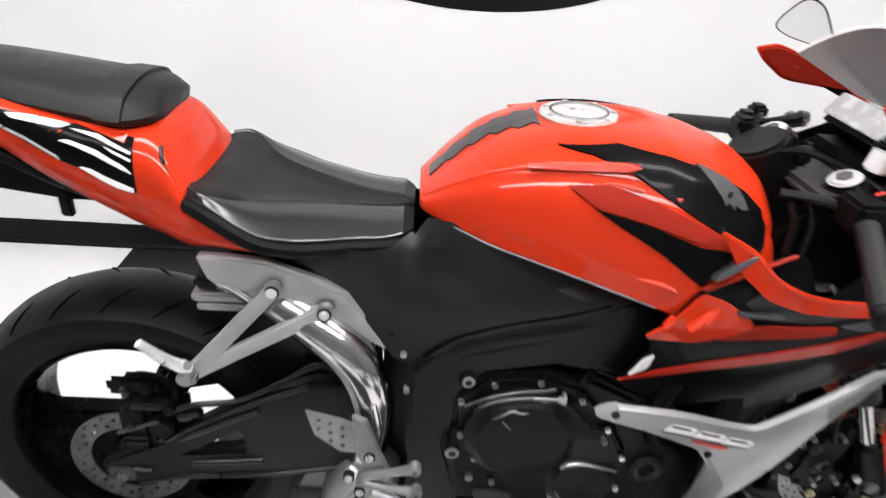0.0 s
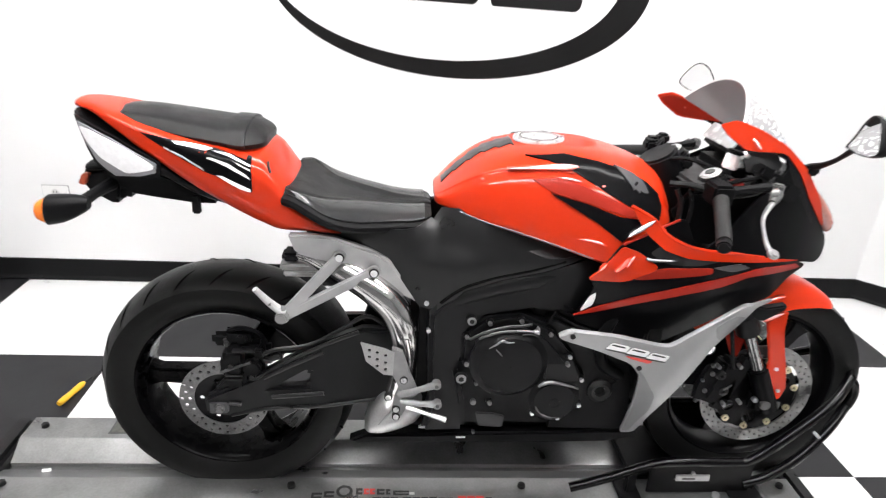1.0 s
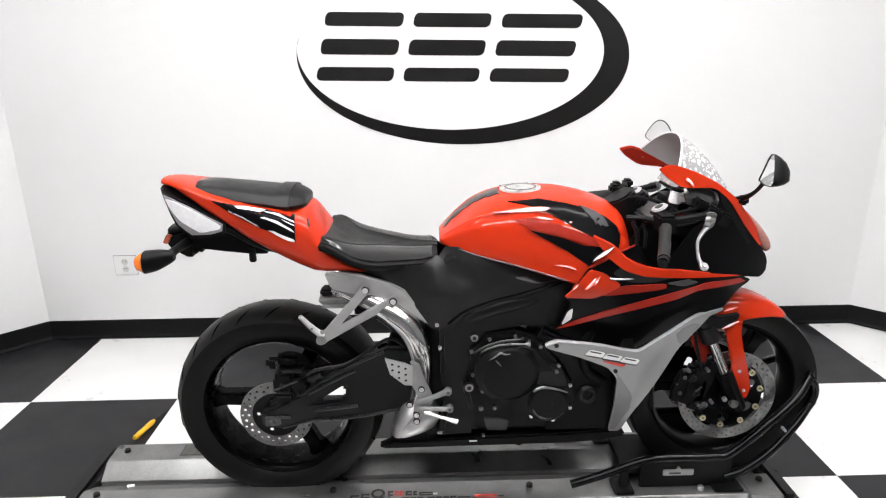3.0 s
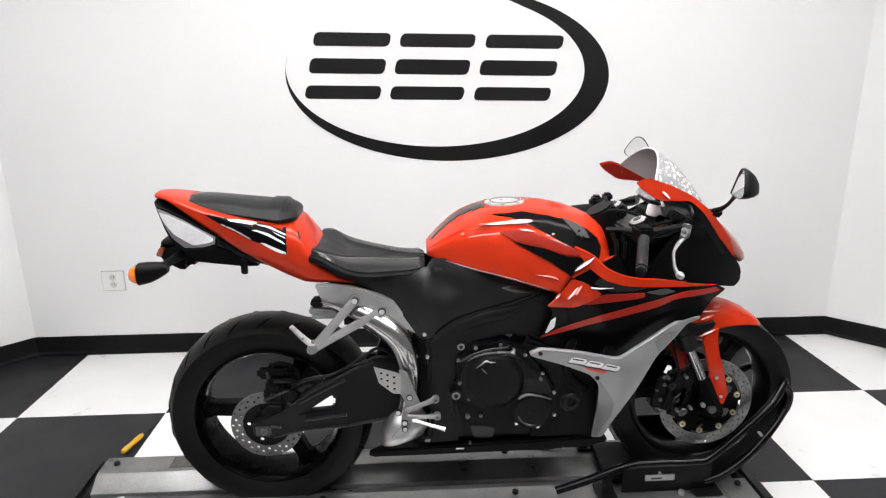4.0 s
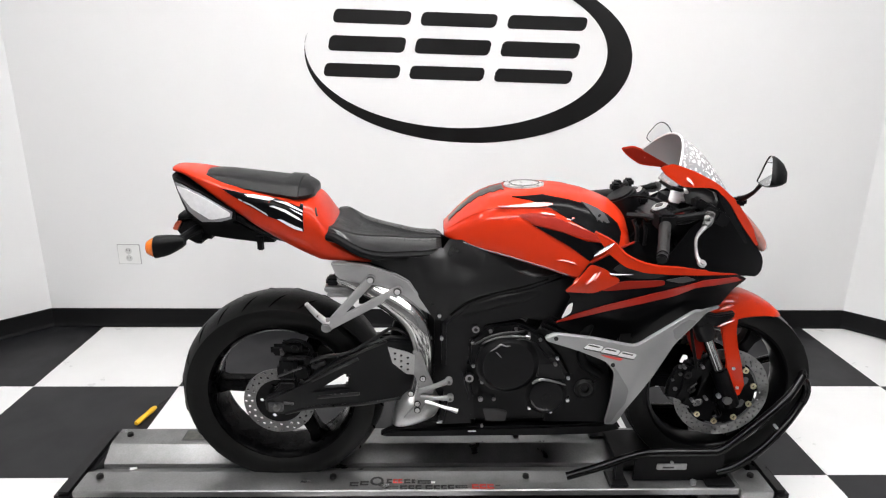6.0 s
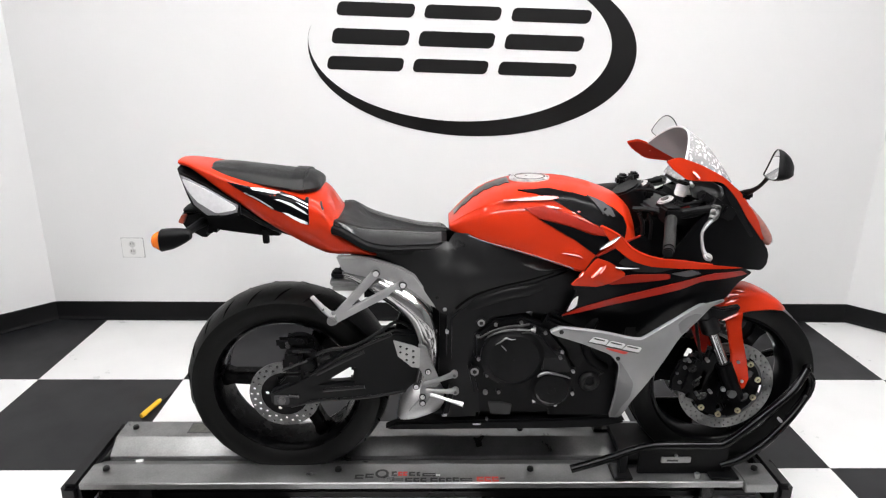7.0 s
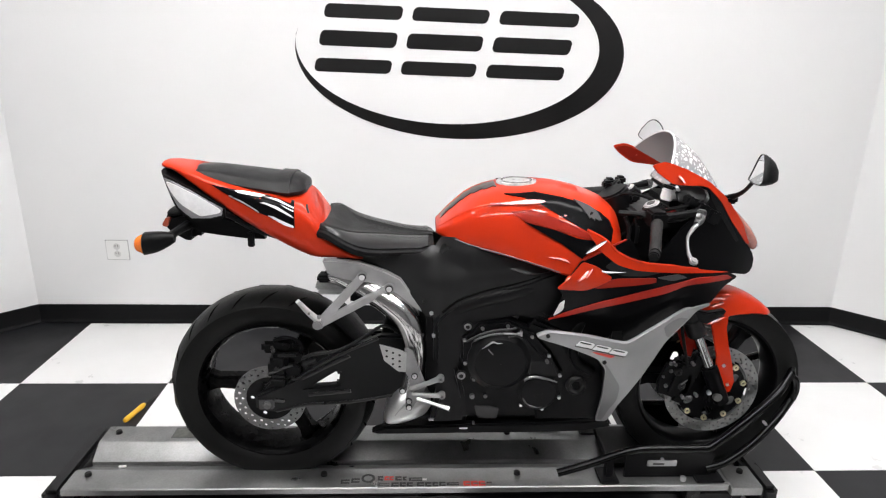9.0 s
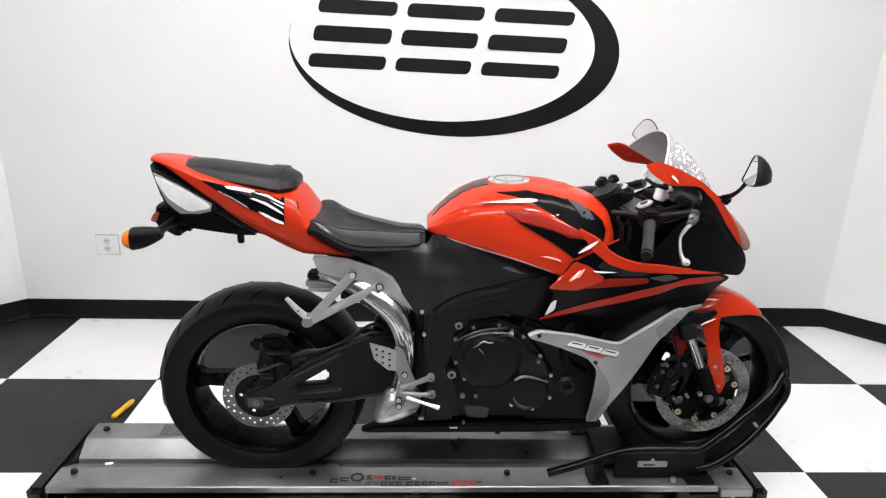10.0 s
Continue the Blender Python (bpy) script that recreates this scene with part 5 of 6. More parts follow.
# front end
fork_at = lambda s, y: (0.380 + 0.2875 * s, y, 0.987 - 0.606 * s)
for s in (-1, 1):
    leg = part("fork_leg", join(rod(fork_at(0.01, s * 0.1), fork_at(0.56, s * 0.1), 0.026, n=24), rod(fork_at(0.56, s * 0.1), fork_at(0.645, s * 0.1), 0.028, n=24, bevel=0.003)), DOLLY_BLACK, bike, "black upside-down fork leg")
    part("slider", rod(fork_at(0.645, s * 0.1), fork_at(0.82, s * 0.1), 0.0155, n=24), SLIDER, leg, "chromed fork slider")
    part("fork_foot", join(rod(fork_at(0.81, s * 0.1), fork_at(1.01, s * 0.1), 0.024, n=20, bevel=0.004), box(0.615, 0.680, s * 0.095 - 0.018, s * 0.095 + 0.018, 0.368, 0.436, 0.012)), BLACK_PAINT, leg)
    part("top_cap", rod(fork_at(-0.004, s * 0.106), fork_at(0.006, s * 0.106), 0.0225, n=24, bevel=0.004), CAP, leg, "silver fork cap")
    part("cap_bolt", rod(fork_at(-0.007, s * 0.106), fork_at(-0.002, s * 0.106), 0.0115, n=6), DULL, leg)
    disc = part("brake_disc", drilled_disc(*FRONT, s * 0.074 - 0.0025, s * 0.074 + 0.0025, 0.144, 0.112, ((0.119, 30, 0.0, 0.0033), (0.128, 30, 0.5, 0.0033), (0.137, 30, 0.0, 0.0033))), DISC, front, "drilled steel front brake disc")
    part("disc_carrier", plate(circle(*FRONT, 0.104, 40), s * 0.071 - 0.003, s * 0.071 + 0.003, 0, [circle(FRONT[0] + 0.075 * math.cos(a), FRONT[1] + 0.075 * math.sin(a), 0.016, 12) for a in (k * math.pi / 3 + 0.5 for k in range(6))]), BLACK_PAINT, disc)
    for k in range(10):
        a = 2 * math.pi * (k + 0.35) / 10
        p = (FRONT[0] + 0.098 * math.cos(a), FRONT[1] + 0.098 * math.sin(a))
        bm = turned([(0.004, s * 0.074 - 0.005), (0.009, s * 0.074 - 0.005), (0.009, s * 0.074 + 0.005), (0.004, s * 0.074 + 0.005)], *p, 16)
        part("rotor_button", bm, GOLD, disc)
    cal = part("front_caliper", join(box(-0.030, 0.030, s * 0.082 - 0.026, s * 0.082 + 0.024, -0.066, 0.066, 0.014, pose(0.532, 0, 0.452, 0, 20, 0)), box(-0.036, 0.020, s * 0.090 - 0.018, s * 0.090 + 0.018, -0.030, 0.034, 0.012, pose(0.536, 0, 0.452, 0, 20, 0)), box(-0.012, 0.030, s * 0.088 - 0.012, s * 0.088 + 0.012, -0.088, 0.080, 0.008, pose(0.556, 0, 0.455, 0, 20, 0))), MATT_BLACK, bike, "dark radial brake caliper")
    for x, z in ((0.522, 0.478), (0.538, 0.432)):
        part("piston_cap", turned([(0.004, s * 0.112), (0.011, s * 0.111), (0.013, s * 0.104), (0.004, s * 0.104)], x, z, 20), DARK_BOLT, cal)
    half_body = plate([(0.487, 0.503), (0.524, 0.510), (0.560, 0.490), (0.576, 0.458), (0.566, 0.395), (0.505, 0.396), (0.466, 0.400), (0.466, 0.442)], -0.100, -0.086, 0.006)
    part("caliper_half", half_body if s < 0 else mirrored(half_body), MATT_BLACK, cal)
    for x, z, r in ((0.499, 0.502, 0.005), (0.502, 0.479, 0.006), (0.481, 0.460, 0.004), (0.492, 0.430, 0.006), (0.475, 0.399, 0.004), (0.535, 0.418, 0.005)):
        part("bolt", rod((x, s * 0.096, z), (x, s * 0.106, z), r, n=8, bevel=0.001), DULL, cal)
    part("pad_spring", box(0.528, 0.552, s * 0.116 - 0.002, s * 0.116 + 0.002, 0.447, 0.451, 0.001, Matrix.Translation((0.54, 0, 0.449)) @ pose(0, 0, 0, 0, -40, 0) @ Matrix.Translation((-0.54, 0, -0.449))), DULL, cal)
    part("axle_pinch_bolt", rod((0.621, s * 0.118, 0.412), (0.621, s * 0.105, 0.412), 0.0068, n=10, bevel=0.0015), BOLT, bike)
    for x, z in ((0.562, 0.506), (0.585, 0.402), (0.508, 0.505), (0.545, 0.395)):
        part("bolt", rod((x, s * 0.116, z), (x, s * 0.098, z), 0.0050, n=10, bevel=0.001), CASE_BOLT, cal)
    part("brake_hose", tube([(0.545, s * 0.110, 0.50), (0.520, s * 0.118, 0.58), (0.500, s * 0.10, 0.68), (0.46, s * 0.08, 0.80)], 0.005, 8), MATT_BLACK, bike)
    guard = plate([(0.590, 0.650), (0.600, 0.620), (0.618, 0.560), (0.628, 0.525), (0.630, 0.503), (0.644, 0.475), (0.660, 0.438), (0.676, 0.410), (0.686, 0.415), (0.694, 0.446), (0.679, 0.505), (0.656, 0.575), (0.646, 0.615), (0.644, 0.660)], -0.112, -0.104, 0.003)
    if s > 0:
        guard.transform(Matrix.Diagonal((1, -1, 1, 1)))
    part("fork_guard", guard, RED, bike, "red fork guard below the front mudguard")
    for x, z in ((0.652, 0.503), (0.672, 0.440)):
        part("guard_bolt", rod((x, s * 0.110, z), (x, s * 0.117, z), 0.0048, n=10, bevel=0.001), BOLT, bike)
part("axle", join(rod((FRONT[0], -0.122, FRONT[1]), (FRONT[0], 0.122, FRONT[1]), 0.010, n=20), rod((FRONT[0], -0.125, FRONT[1]), (FRONT[0], -0.112, FRONT[1]), 0.014, n=20, bevel=0.002)), DULL, front)


def fender():
    """A curved mudguard over the front wheel, with drooping sides and a beak in front."""
    bm = bmesh.new()
    outer, inner = [], []
    for i in range(31):
        u = i / 30
        a = radians(58 + 77 * u)
        half = 0.076 * float(np.interp(u, (0, 0.08, 0.25, 0.8, 1), (0.35, 0.80, 0.98, 1, 0.9)))
        top = float(np.interp(u, (0, 0.12, 0.3, 0.55, 1), (0.306, 0.318, 0.330, 0.332, 0.330)))
        drop = float(np.interp(u, (0, 0.1, 0.3, 0.55, 0.8, 1), (0.006, 0.022, 0.054, 0.082, 0.080, 0.050)))
        for store, d in ((outer, 0.0), (inner, 0.004)):
            row = []
            for j in range(17):
                v = -1 + j / 8
                r = top - d - drop * abs(v) ** 3
                row.append(bm.verts.new((GUARD_AT[0] + r * math.cos(a), (half - d) * math.copysign(abs(v) ** 0.75, v), GUARD_AT[1] + r * math.sin(a))))
            store.append(row)
    for i in range(30):
        for j in range(16):
            bm.faces.new((outer[i][j], outer[i][j + 1], outer[i + 1][j + 1], outer[i + 1][j]))
            bm.faces.new((inner[i][j], inner[i + 1][j], inner[i + 1][j + 1], inner[i][j + 1]))
        for j in (0, 16):
            bm.faces.new((outer[i][j], outer[i + 1][j], inner[i + 1][j], inner[i][j]))
    for i in (0, 30):
        for j in range(16):
            bm.faces.new((outer[i][j], inner[i][j], inner[i][j + 1], outer[i][j + 1]))
    return bm


SLOT_OUT = [(0.5, 0.673), (0.528, 0.684), (0.578, 0.674), (0.629, 0.683), (0.624, 0.669), (0.605, 0.656), (0.58, 0.64), (0.533, 0.646), (0.512, 0.654)]
# the stay is red; its shade is put into the deeper colour
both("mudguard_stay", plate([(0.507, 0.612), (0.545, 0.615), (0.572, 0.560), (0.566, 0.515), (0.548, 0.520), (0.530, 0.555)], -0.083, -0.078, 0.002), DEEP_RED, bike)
both("fork_clamp", plate(SLOT_OUT, -0.124, -0.100, 0.004), ENGINE, bike)
part("front_mudguard", fender(), RED, bike, "glossy red front mudguard")


# fairing
def fair(x, z):
    return -(0.215 - 0.9 * max(0.0, x - 0.30) ** 2 - (0.3 if z > 0.72 else 0.5) * (z - 0.72) ** 2)


def side(x, z):
    """The middle fairing leans in below its crease."""
    return fair(x, z) + 0.30 * max(0.0, 0.80 - z)


def low(x, z):
    """The silver lower fairing, with a soft spine along its three arms."""
    p, best = Vector((x, z)), 1.0
    for a, b in ((Vector((0.10, 0.652)), Vector((0.355, 0.600))), (Vector((0.47, 0.705)), Vector((0.355, 0.600))), (Vector((0.355, 0.600)), Vector((0.30, 0.38)))):
        t = min(1.0, max(0.0, (p - a).dot(b - a) / (b - a).length_squared))
        best = min(best, (p - a - (b - a) * t).length)
    return fair(x, z) - 0.004 * math.exp(-(best / 0.028) ** 2)


def panel(name, outline, mat, label="", lift=0.0, thick=0.002, parent=None, surf=fair):
    outline = eased(outline)
    for s in (-1, 1):
        bm = skin(outline, lambda x, z: surf(x, z) - lift, thick)
        if s > 0:
            bm.transform(Matrix.Diagonal((1, -1, 1, 1)))
        part(name, bm, mat, parent or bike, label)


panel("side_fairing", [(0.175, 0.859), (0.242, 0.89), (0.3, 0.92), (0.335, 0.849), (0.414, 0.842), (0.603, 0.805), (0.659, 0.775), (0.61, 0.753), (0.577, 0.702), (0.491, 0.692), (0.391, 0.639), (0.32, 0.591), (0.218, 0.615), (0.103, 0.666), (0.136, 0.759), (0.118, 0.779), (0.145, 0.813)], BLACK_PAINT, "gloss black side fairing with red stripes", surf=side)
panel("red_stripe", [(0.181, 0.943), (0.234, 0.915), (0.273, 0.88), (0.334, 0.856), (0.414, 0.845), (0.626, 0.799), (0.503, 0.815), (0.383, 0.827), (0.32, 0.833), (0.267, 0.849), (0.22, 0.886)], RED, "", 0.003, surf=side)
panel("red_arrow", [(0.178, 0.856), (0.215, 0.844), (0.262, 0.811), (0.194, 0.775), (0.113, 0.779), (0.145, 0.813)], RED, "", 0.003, surf=side)
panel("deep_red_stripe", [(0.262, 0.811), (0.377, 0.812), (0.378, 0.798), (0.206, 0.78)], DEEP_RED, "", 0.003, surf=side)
panel("red_stripe", [(0.100, 0.677), (0.150, 0.705), (0.228, 0.735), (0.341, 0.770), (0.415, 0.787), (0.500, 0.802), (0.609, 0.793), (0.637, 0.776), (0.476, 0.783), (0.418, 0.763), (0.344, 0.747), (0.230, 0.716), (0.151, 0.691)], STRIPE_RED, "", 0.003, surf=side)
panel("lower_fairing", [(0.066, 0.645), (0.100, 0.661), (0.201, 0.646), (0.300, 0.625), (0.330, 0.630), (0.370, 0.656), (0.464, 0.711), (0.510, 0.719), (0.556, 0.721), (0.552, 0.714), (0.512, 0.708), (0.486, 0.684), (0.426, 0.626), (0.378, 0.518), (0.324, 0.411), (0.304, 0.344), (0.271, 0.344), (0.274, 0.460), (0.270, 0.540), (0.241, 0.578), (0.159, 0.614)], SILVER, "silver painted lower fairing", 0.006, 0.003, surf=low)
# shaded facets of the silver fairing, painted as darker patches
panel("lower_fairing_shade", [(0.262, 0.562), (0.276, 0.548), (0.318, 0.484), (0.317, 0.432), (0.300, 0.395), (0.290, 0.352), (0.275, 0.352), (0.277, 0.431), (0.275, 0.494), (0.271, 0.540)], SHADE_SILVER, "", 0.0085, 0.0018, surf=low)
panel("lower_fairing_shade", [(0.414, 0.672), (0.438, 0.690), (0.462, 0.697), (0.486, 0.690), (0.455, 0.660), (0.432, 0.638), (0.424, 0.645)], SHADE_SILVER, "", 0.0085, 0.0018, surf=low)
for s in (-1, 1):
    bm = bmesh.new()
    rows = []
    for x, z in smooth_line([(0.100, 0.660), (0.201, 0.647), (0.300, 0.626), (0.330, 0.631), (0.370, 0.657), (0.464, 0.711), (0.505, 0.711)], 5):
        y0 = low(x, z) - 0.0095
        y1 = y0 + 0.010
        rows.append([bm.verts.new((x, -s * y, h)) for y, h in ((y0, z - 0.002), (y0, z + 0.0015), (y0 + 0.002, z + 0.0035), (y1, z + 0.005), (y1, z))])
    for a, b in zip(rows, rows[1:]):
        for k in range(5):
            bm.faces.new((a[k], a[(k + 1) % 5], b[(k + 1) % 5], b[k]))
    bm.faces.new(rows[0]), bm.faces.new(rows[-1])
    part("fairing_lip", bm, SILVER, bike)
for k in range(3):
    x = 0.178 + 0.047 * k
    z = 0.6365 - 0.0122 * k
    panel("fairing_mark", [(x - 0.004, z - 0.017), (x + 0.010, z), (x + 0.051, z - 0.010), (x + 0.043, z - 0.027)], WHITE_GRAPHIC, "", 0.0088, 0.0008, surf=low)
    panel("fairing_mark_bar", [(x + 0.008, z - 0.0065), (x + 0.011, z - 0.0035), (x + 0.041, z - 0.0110), (x + 0.038, z - 0.0140)], BLACK_MARK, "", 0.0098, 0.0008, surf=low)
    panel("fairing_mark_bar", [(x - 0.004, z - 0.0185), (x - 0.004, z - 0.0155), (x + 0.046, z - 0.0265), (x + 0.040, z - 0.0285)], BLACK_MARK, "", 0.0098, 0.0008, surf=low)
panel("fairing_mark", [(0.222, 0.602), (0.287, 0.588), (0.278, 0.581), (0.236, 0.594)], RED_MARK, "", 0.0115, 0.001, surf=low)
for s in (-1, 1):
    line_at = lambda pts, lift=0.004: [(x, s * (abs(fair(x, z)) + lift), z) for x, z in pts]
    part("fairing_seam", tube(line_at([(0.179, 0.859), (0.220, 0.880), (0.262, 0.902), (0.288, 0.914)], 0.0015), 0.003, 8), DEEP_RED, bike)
    # round ridge added so the stripe's edge catches a thin highlight
    part("stripe_glint_ridge", tube(line_at([(0.185, 0.939), (0.234, 0.913), (0.273, 0.878), (0.334, 0.854), (0.414, 0.843), (0.50, 0.826)], 0.002), 0.004, 8), RED, bike)
for s in (-1, 1):
    part("tank_trim", tube([(x, s * (abs(TANK.side(x, z)) + 0.0015), z - 0.001) for x, z in ((-0.150, 0.886), (-0.100, 0.876), (-0.030, 0.863), (0.044, 0.845), (0.124, 0.822))], 0.0018, 6), DULL, tank)


def glint_facet(name, pts, width, mat, lean=(-0.177, -0.803, 0.569), depth=None, bulge=0.0001, skew=1.0):
    """A slim facet added along a panel edge, leaned to flash a lamp glint, tapering at both ends."""
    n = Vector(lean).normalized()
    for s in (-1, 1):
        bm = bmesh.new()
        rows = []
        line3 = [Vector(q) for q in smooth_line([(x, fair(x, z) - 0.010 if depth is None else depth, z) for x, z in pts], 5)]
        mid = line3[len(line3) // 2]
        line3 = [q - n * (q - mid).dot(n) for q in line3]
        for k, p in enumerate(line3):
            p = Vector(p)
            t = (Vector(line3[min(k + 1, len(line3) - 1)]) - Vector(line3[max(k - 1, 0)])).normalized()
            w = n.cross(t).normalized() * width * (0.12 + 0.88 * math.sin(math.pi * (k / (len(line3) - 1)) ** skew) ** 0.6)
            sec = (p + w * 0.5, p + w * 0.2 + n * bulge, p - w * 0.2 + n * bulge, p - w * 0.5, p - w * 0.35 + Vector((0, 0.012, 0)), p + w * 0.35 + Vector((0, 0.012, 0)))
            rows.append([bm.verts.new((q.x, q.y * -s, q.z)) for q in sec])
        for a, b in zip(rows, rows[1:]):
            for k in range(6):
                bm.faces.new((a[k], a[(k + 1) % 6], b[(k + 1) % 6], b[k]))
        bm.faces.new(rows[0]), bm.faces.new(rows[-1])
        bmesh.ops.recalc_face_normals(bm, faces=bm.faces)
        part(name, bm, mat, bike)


# glints put into the shape: each lean mirrors a ceiling strip to the viewer
glint_facet("panel_glint", [(0.182, 0.877), (0.208, 0.896), (0.236, 0.916)], 0.009, GLINT_BLACK)
glint_facet("panel_glint", [(0.225, 0.839), (0.233, 0.832), (0.253, 0.829), (0.289, 0.828)], 0.006, GLINT_BLACK)
glint_facet("arrow_glint", [(0.167, 0.801), (0.186, 0.822), (0.195, 0.845)], 0.008, GLINT_RED)
glint_facet("arrow_glint", [(0.189, 0.811), (0.197, 0.827), (0.204, 0.842)], 0.004, GLINT_RED)
glint_facet("arrow_glint", [(0.135, 0.803), (0.147, 0.819)], 0.005, GLINT_RED)
glint_facet("tank_glint", [(0.087, 0.867), (0.109, 0.863), (0.132, 0.855), (0.146, 0.846)], 0.005, GLINT_RED, depth=-0.200)
glint_facet("crease_glint", [(-0.062, 0.9925), (-0.015, 0.994), (0.034, 0.997), (0.082, 0.997)], 0.012, GLINT_RED, (-0.108, -0.851, 0.513), -0.1450, 0.00003, 2.2)
glint_facet("crease_glint", [(0.039, 0.982), (0.064, 0.977), (0.089, 0.970)], 0.0045, GLINT_RED, (-0.140, -0.842, 0.522), -0.1585, 0.00003)
glint_facet("crease_glint", [(0.112, 0.964), (0.125, 0.965), (0.138, 0.967)], 0.006, GLINT_RED, (-0.169, -0.836, 0.523), -0.1660, 0.00003)
glint_facet("fairing_tip", [(0.070, 0.649), (0.086, 0.656), (0.102, 0.662)], 0.007, SILVER)
glint_facet("cowl_glint", [(0.411, 1.084), (0.424, 1.071), (0.436, 1.053)], 0.0065, GLINT_RED, (-0.278, -0.834, 0.477))
glint_facet("guard_glint", [(0.581, 0.638), (0.602, 0.648), (0.628, 0.661)], 0.007, GLINT_RED, (-0.31, -0.739, 0.599), -0.12)
glint_facet("guard_glint", [(0.589, 0.687), (0.604, 0.692), (0.626, 0.698)], 0.005, GLINT_RED, (-0.312, -0.749, 0.584), -0.108)
# white patch added in place of a gap that shows the bright background
panel("gap_patch", [(0.116, 0.69), (0.129, 0.734), (0.142, 0.745), (0.141, 0.711)], WHITE_GRAPHIC, "white patch standing in for a see-through gap", 0.004, 0.001, surf=side)
panel("dark_flash", [(0.27, 0.868), (0.33, 0.836), (0.4, 0.826), (0.345, 0.816), (0.28, 0.818), (0.235, 0.842)], DARK_GRAPHIC, "", 0.0012, 0.0012, surf=side)
panel("grey_flash", [(0.376, 0.812), (0.44, 0.818), (0.47, 0.806), (0.425, 0.8)], GREY_GRAPHIC, "", 0.003, surf=side)
for x, z in ((0.098, 0.651), (0.262, 0.566)):
    for s in (-1, 1):
        y = s * (abs(low(x, z)) + 0.009)
        part("fairing_bolt", rod((x, y - s * 0.004, z), (x, y + s * 0.004, z), 0.006, n=12, bevel=0.001), DARK_BOLT, bike)
panel("upper_cowl", [(0.455, 1.056), (0.504, 1.054), (0.555, 1.009), (0.603, 0.946), (0.670, 0.872), (0.702, 0.838), (0.713, 0.815), (0.711, 0.792), (0.700, 0.782), (0.684, 0.778), (0.626, 0.794), (0.413, 0.840), (0.345, 0.848), (0.385, 0.880), (0.440, 0.945), (0.500, 0.985), (0.522, 1.012), (0.515, 1.030), (0.486, 1.043)], BLACK_PAINT, "gloss black upper cowl", 0.0, 0.003)
panel("upper_cowl_red", [(0.345, 1.103), (0.380, 1.112), (0.442, 1.091), (0.509, 1.059), (0.574, 1.011), (0.635, 0.943), (0.689, 0.874), (0.672, 0.868), (0.603, 0.940), (0.555, 1.003), (0.505, 1.046), (0.408, 1.053), (0.363, 1.083)], RED, "red top edge of the upper cowl", 0.002, 0.003)
NOSE = Hull([(0.50, 0.93, 0.105, 0.115, 0.13, 2.4, 2.4), (0.56, 0.91, 0.090, 0.105, 0.125, 2.4, 2.4), (0.62, 0.875, 0.055, 0.085, 0.105, 2.4, 2.4), (0.67, 0.845, 0.030, 0.062, 0.075, 2.4, 2.4), (0.705, 0.825, 0.018, 0.042, 0.045, 2.4, 2.4), (0.718, 0.815, 0.010, 0.02, 0.02, 2.4, 2.4)])
part("nose", NOSE.mesh(32), BLACK_PAINT, bike, "black nose with twin headlights")
for s in (-1, 1):
    b = Hull([(0.605, 0.978, 0.010, 0.020, 0.028, 2.3, 2.3), (0.640, 0.942, 0.016, 0.034, 0.038, 2.3, 2.3), (0.675, 0.906, 0.017, 0.036, 0.036, 2.3, 2.3), (0.700, 0.877, 0.014, 0.030, 0.028, 2.3, 2.3), (0.716, 0.861, 0.005, 0.010, 0.010, 2.3, 2.3)], s * 0.058).mesh(20)
    part("headlight", b, LAMP_LENS, bike, "clear headlight lens")


def screen():
    """A clear bubble screen: its free edge arches over the dash, its foot runs down to the nose."""
    bm = bmesh.new()
    nu, nv = 24, 16
    sheets = []
    for off in (0.0, 0.003):
        rows = []
        for i in range(nv + 1):
            v = i / nv
            row = []
            for j in range(nu + 1):
                u = -1 + 2 * j / nu
                top = Vector((0.405 + 0.040 * (1 - u * u), 0.148 * u, 1.104 + 0.064 * (1 - abs(u) ** 2.2)))
                foot = Vector((0.600 - 0.10 * u * u, 0.105 * u, 1.018 + 0.035 * u * u))
                p = top.lerp(foot, v) + Vector((0.0, 0, 0.020 * math.sin(math.pi * v) * (1 - u * u)))
                row.append(bm.verts.new(p - Vector((off * 0.6, off * u, off * 0.8))))
            rows.append(row)
        sheets.append(rows)
    a, b = sheets
    for i in range(nv):
        for j in range(nu):
            bm.faces.new((a[i][j], a[i][j + 1], a[i + 1][j + 1], a[i + 1][j]))
            bm.faces.new((b[i][j], b[i + 1][j], b[i + 1][j + 1], b[i][j + 1]))
    for i in range(nv):
        for j in (0, nu):
            bm.faces.new((a[i][j], a[i + 1][j], b[i + 1][j], b[i][j]))
    for j in range(nu):
        for i in (0, nv):
            bm.faces.new((a[i][j], b[i][j], b[i][j + 1], a[i][j + 1]))
    return bm


glass = part("windscreen", screen(), SCREEN, bike, "clear bubble windscreen with bright edge")
glass.visible_shadow = False
part("screen_edge", tube([(0.405 + 0.040 * (1 - u * u), 0.148 * u, 1.104 + 0.064 * (1 - abs(u) ** 2.2)) for u in (-1 + k / 8 for k in range(17))], 0.0028, 6, 3), SCREEN_EDGE, bike)


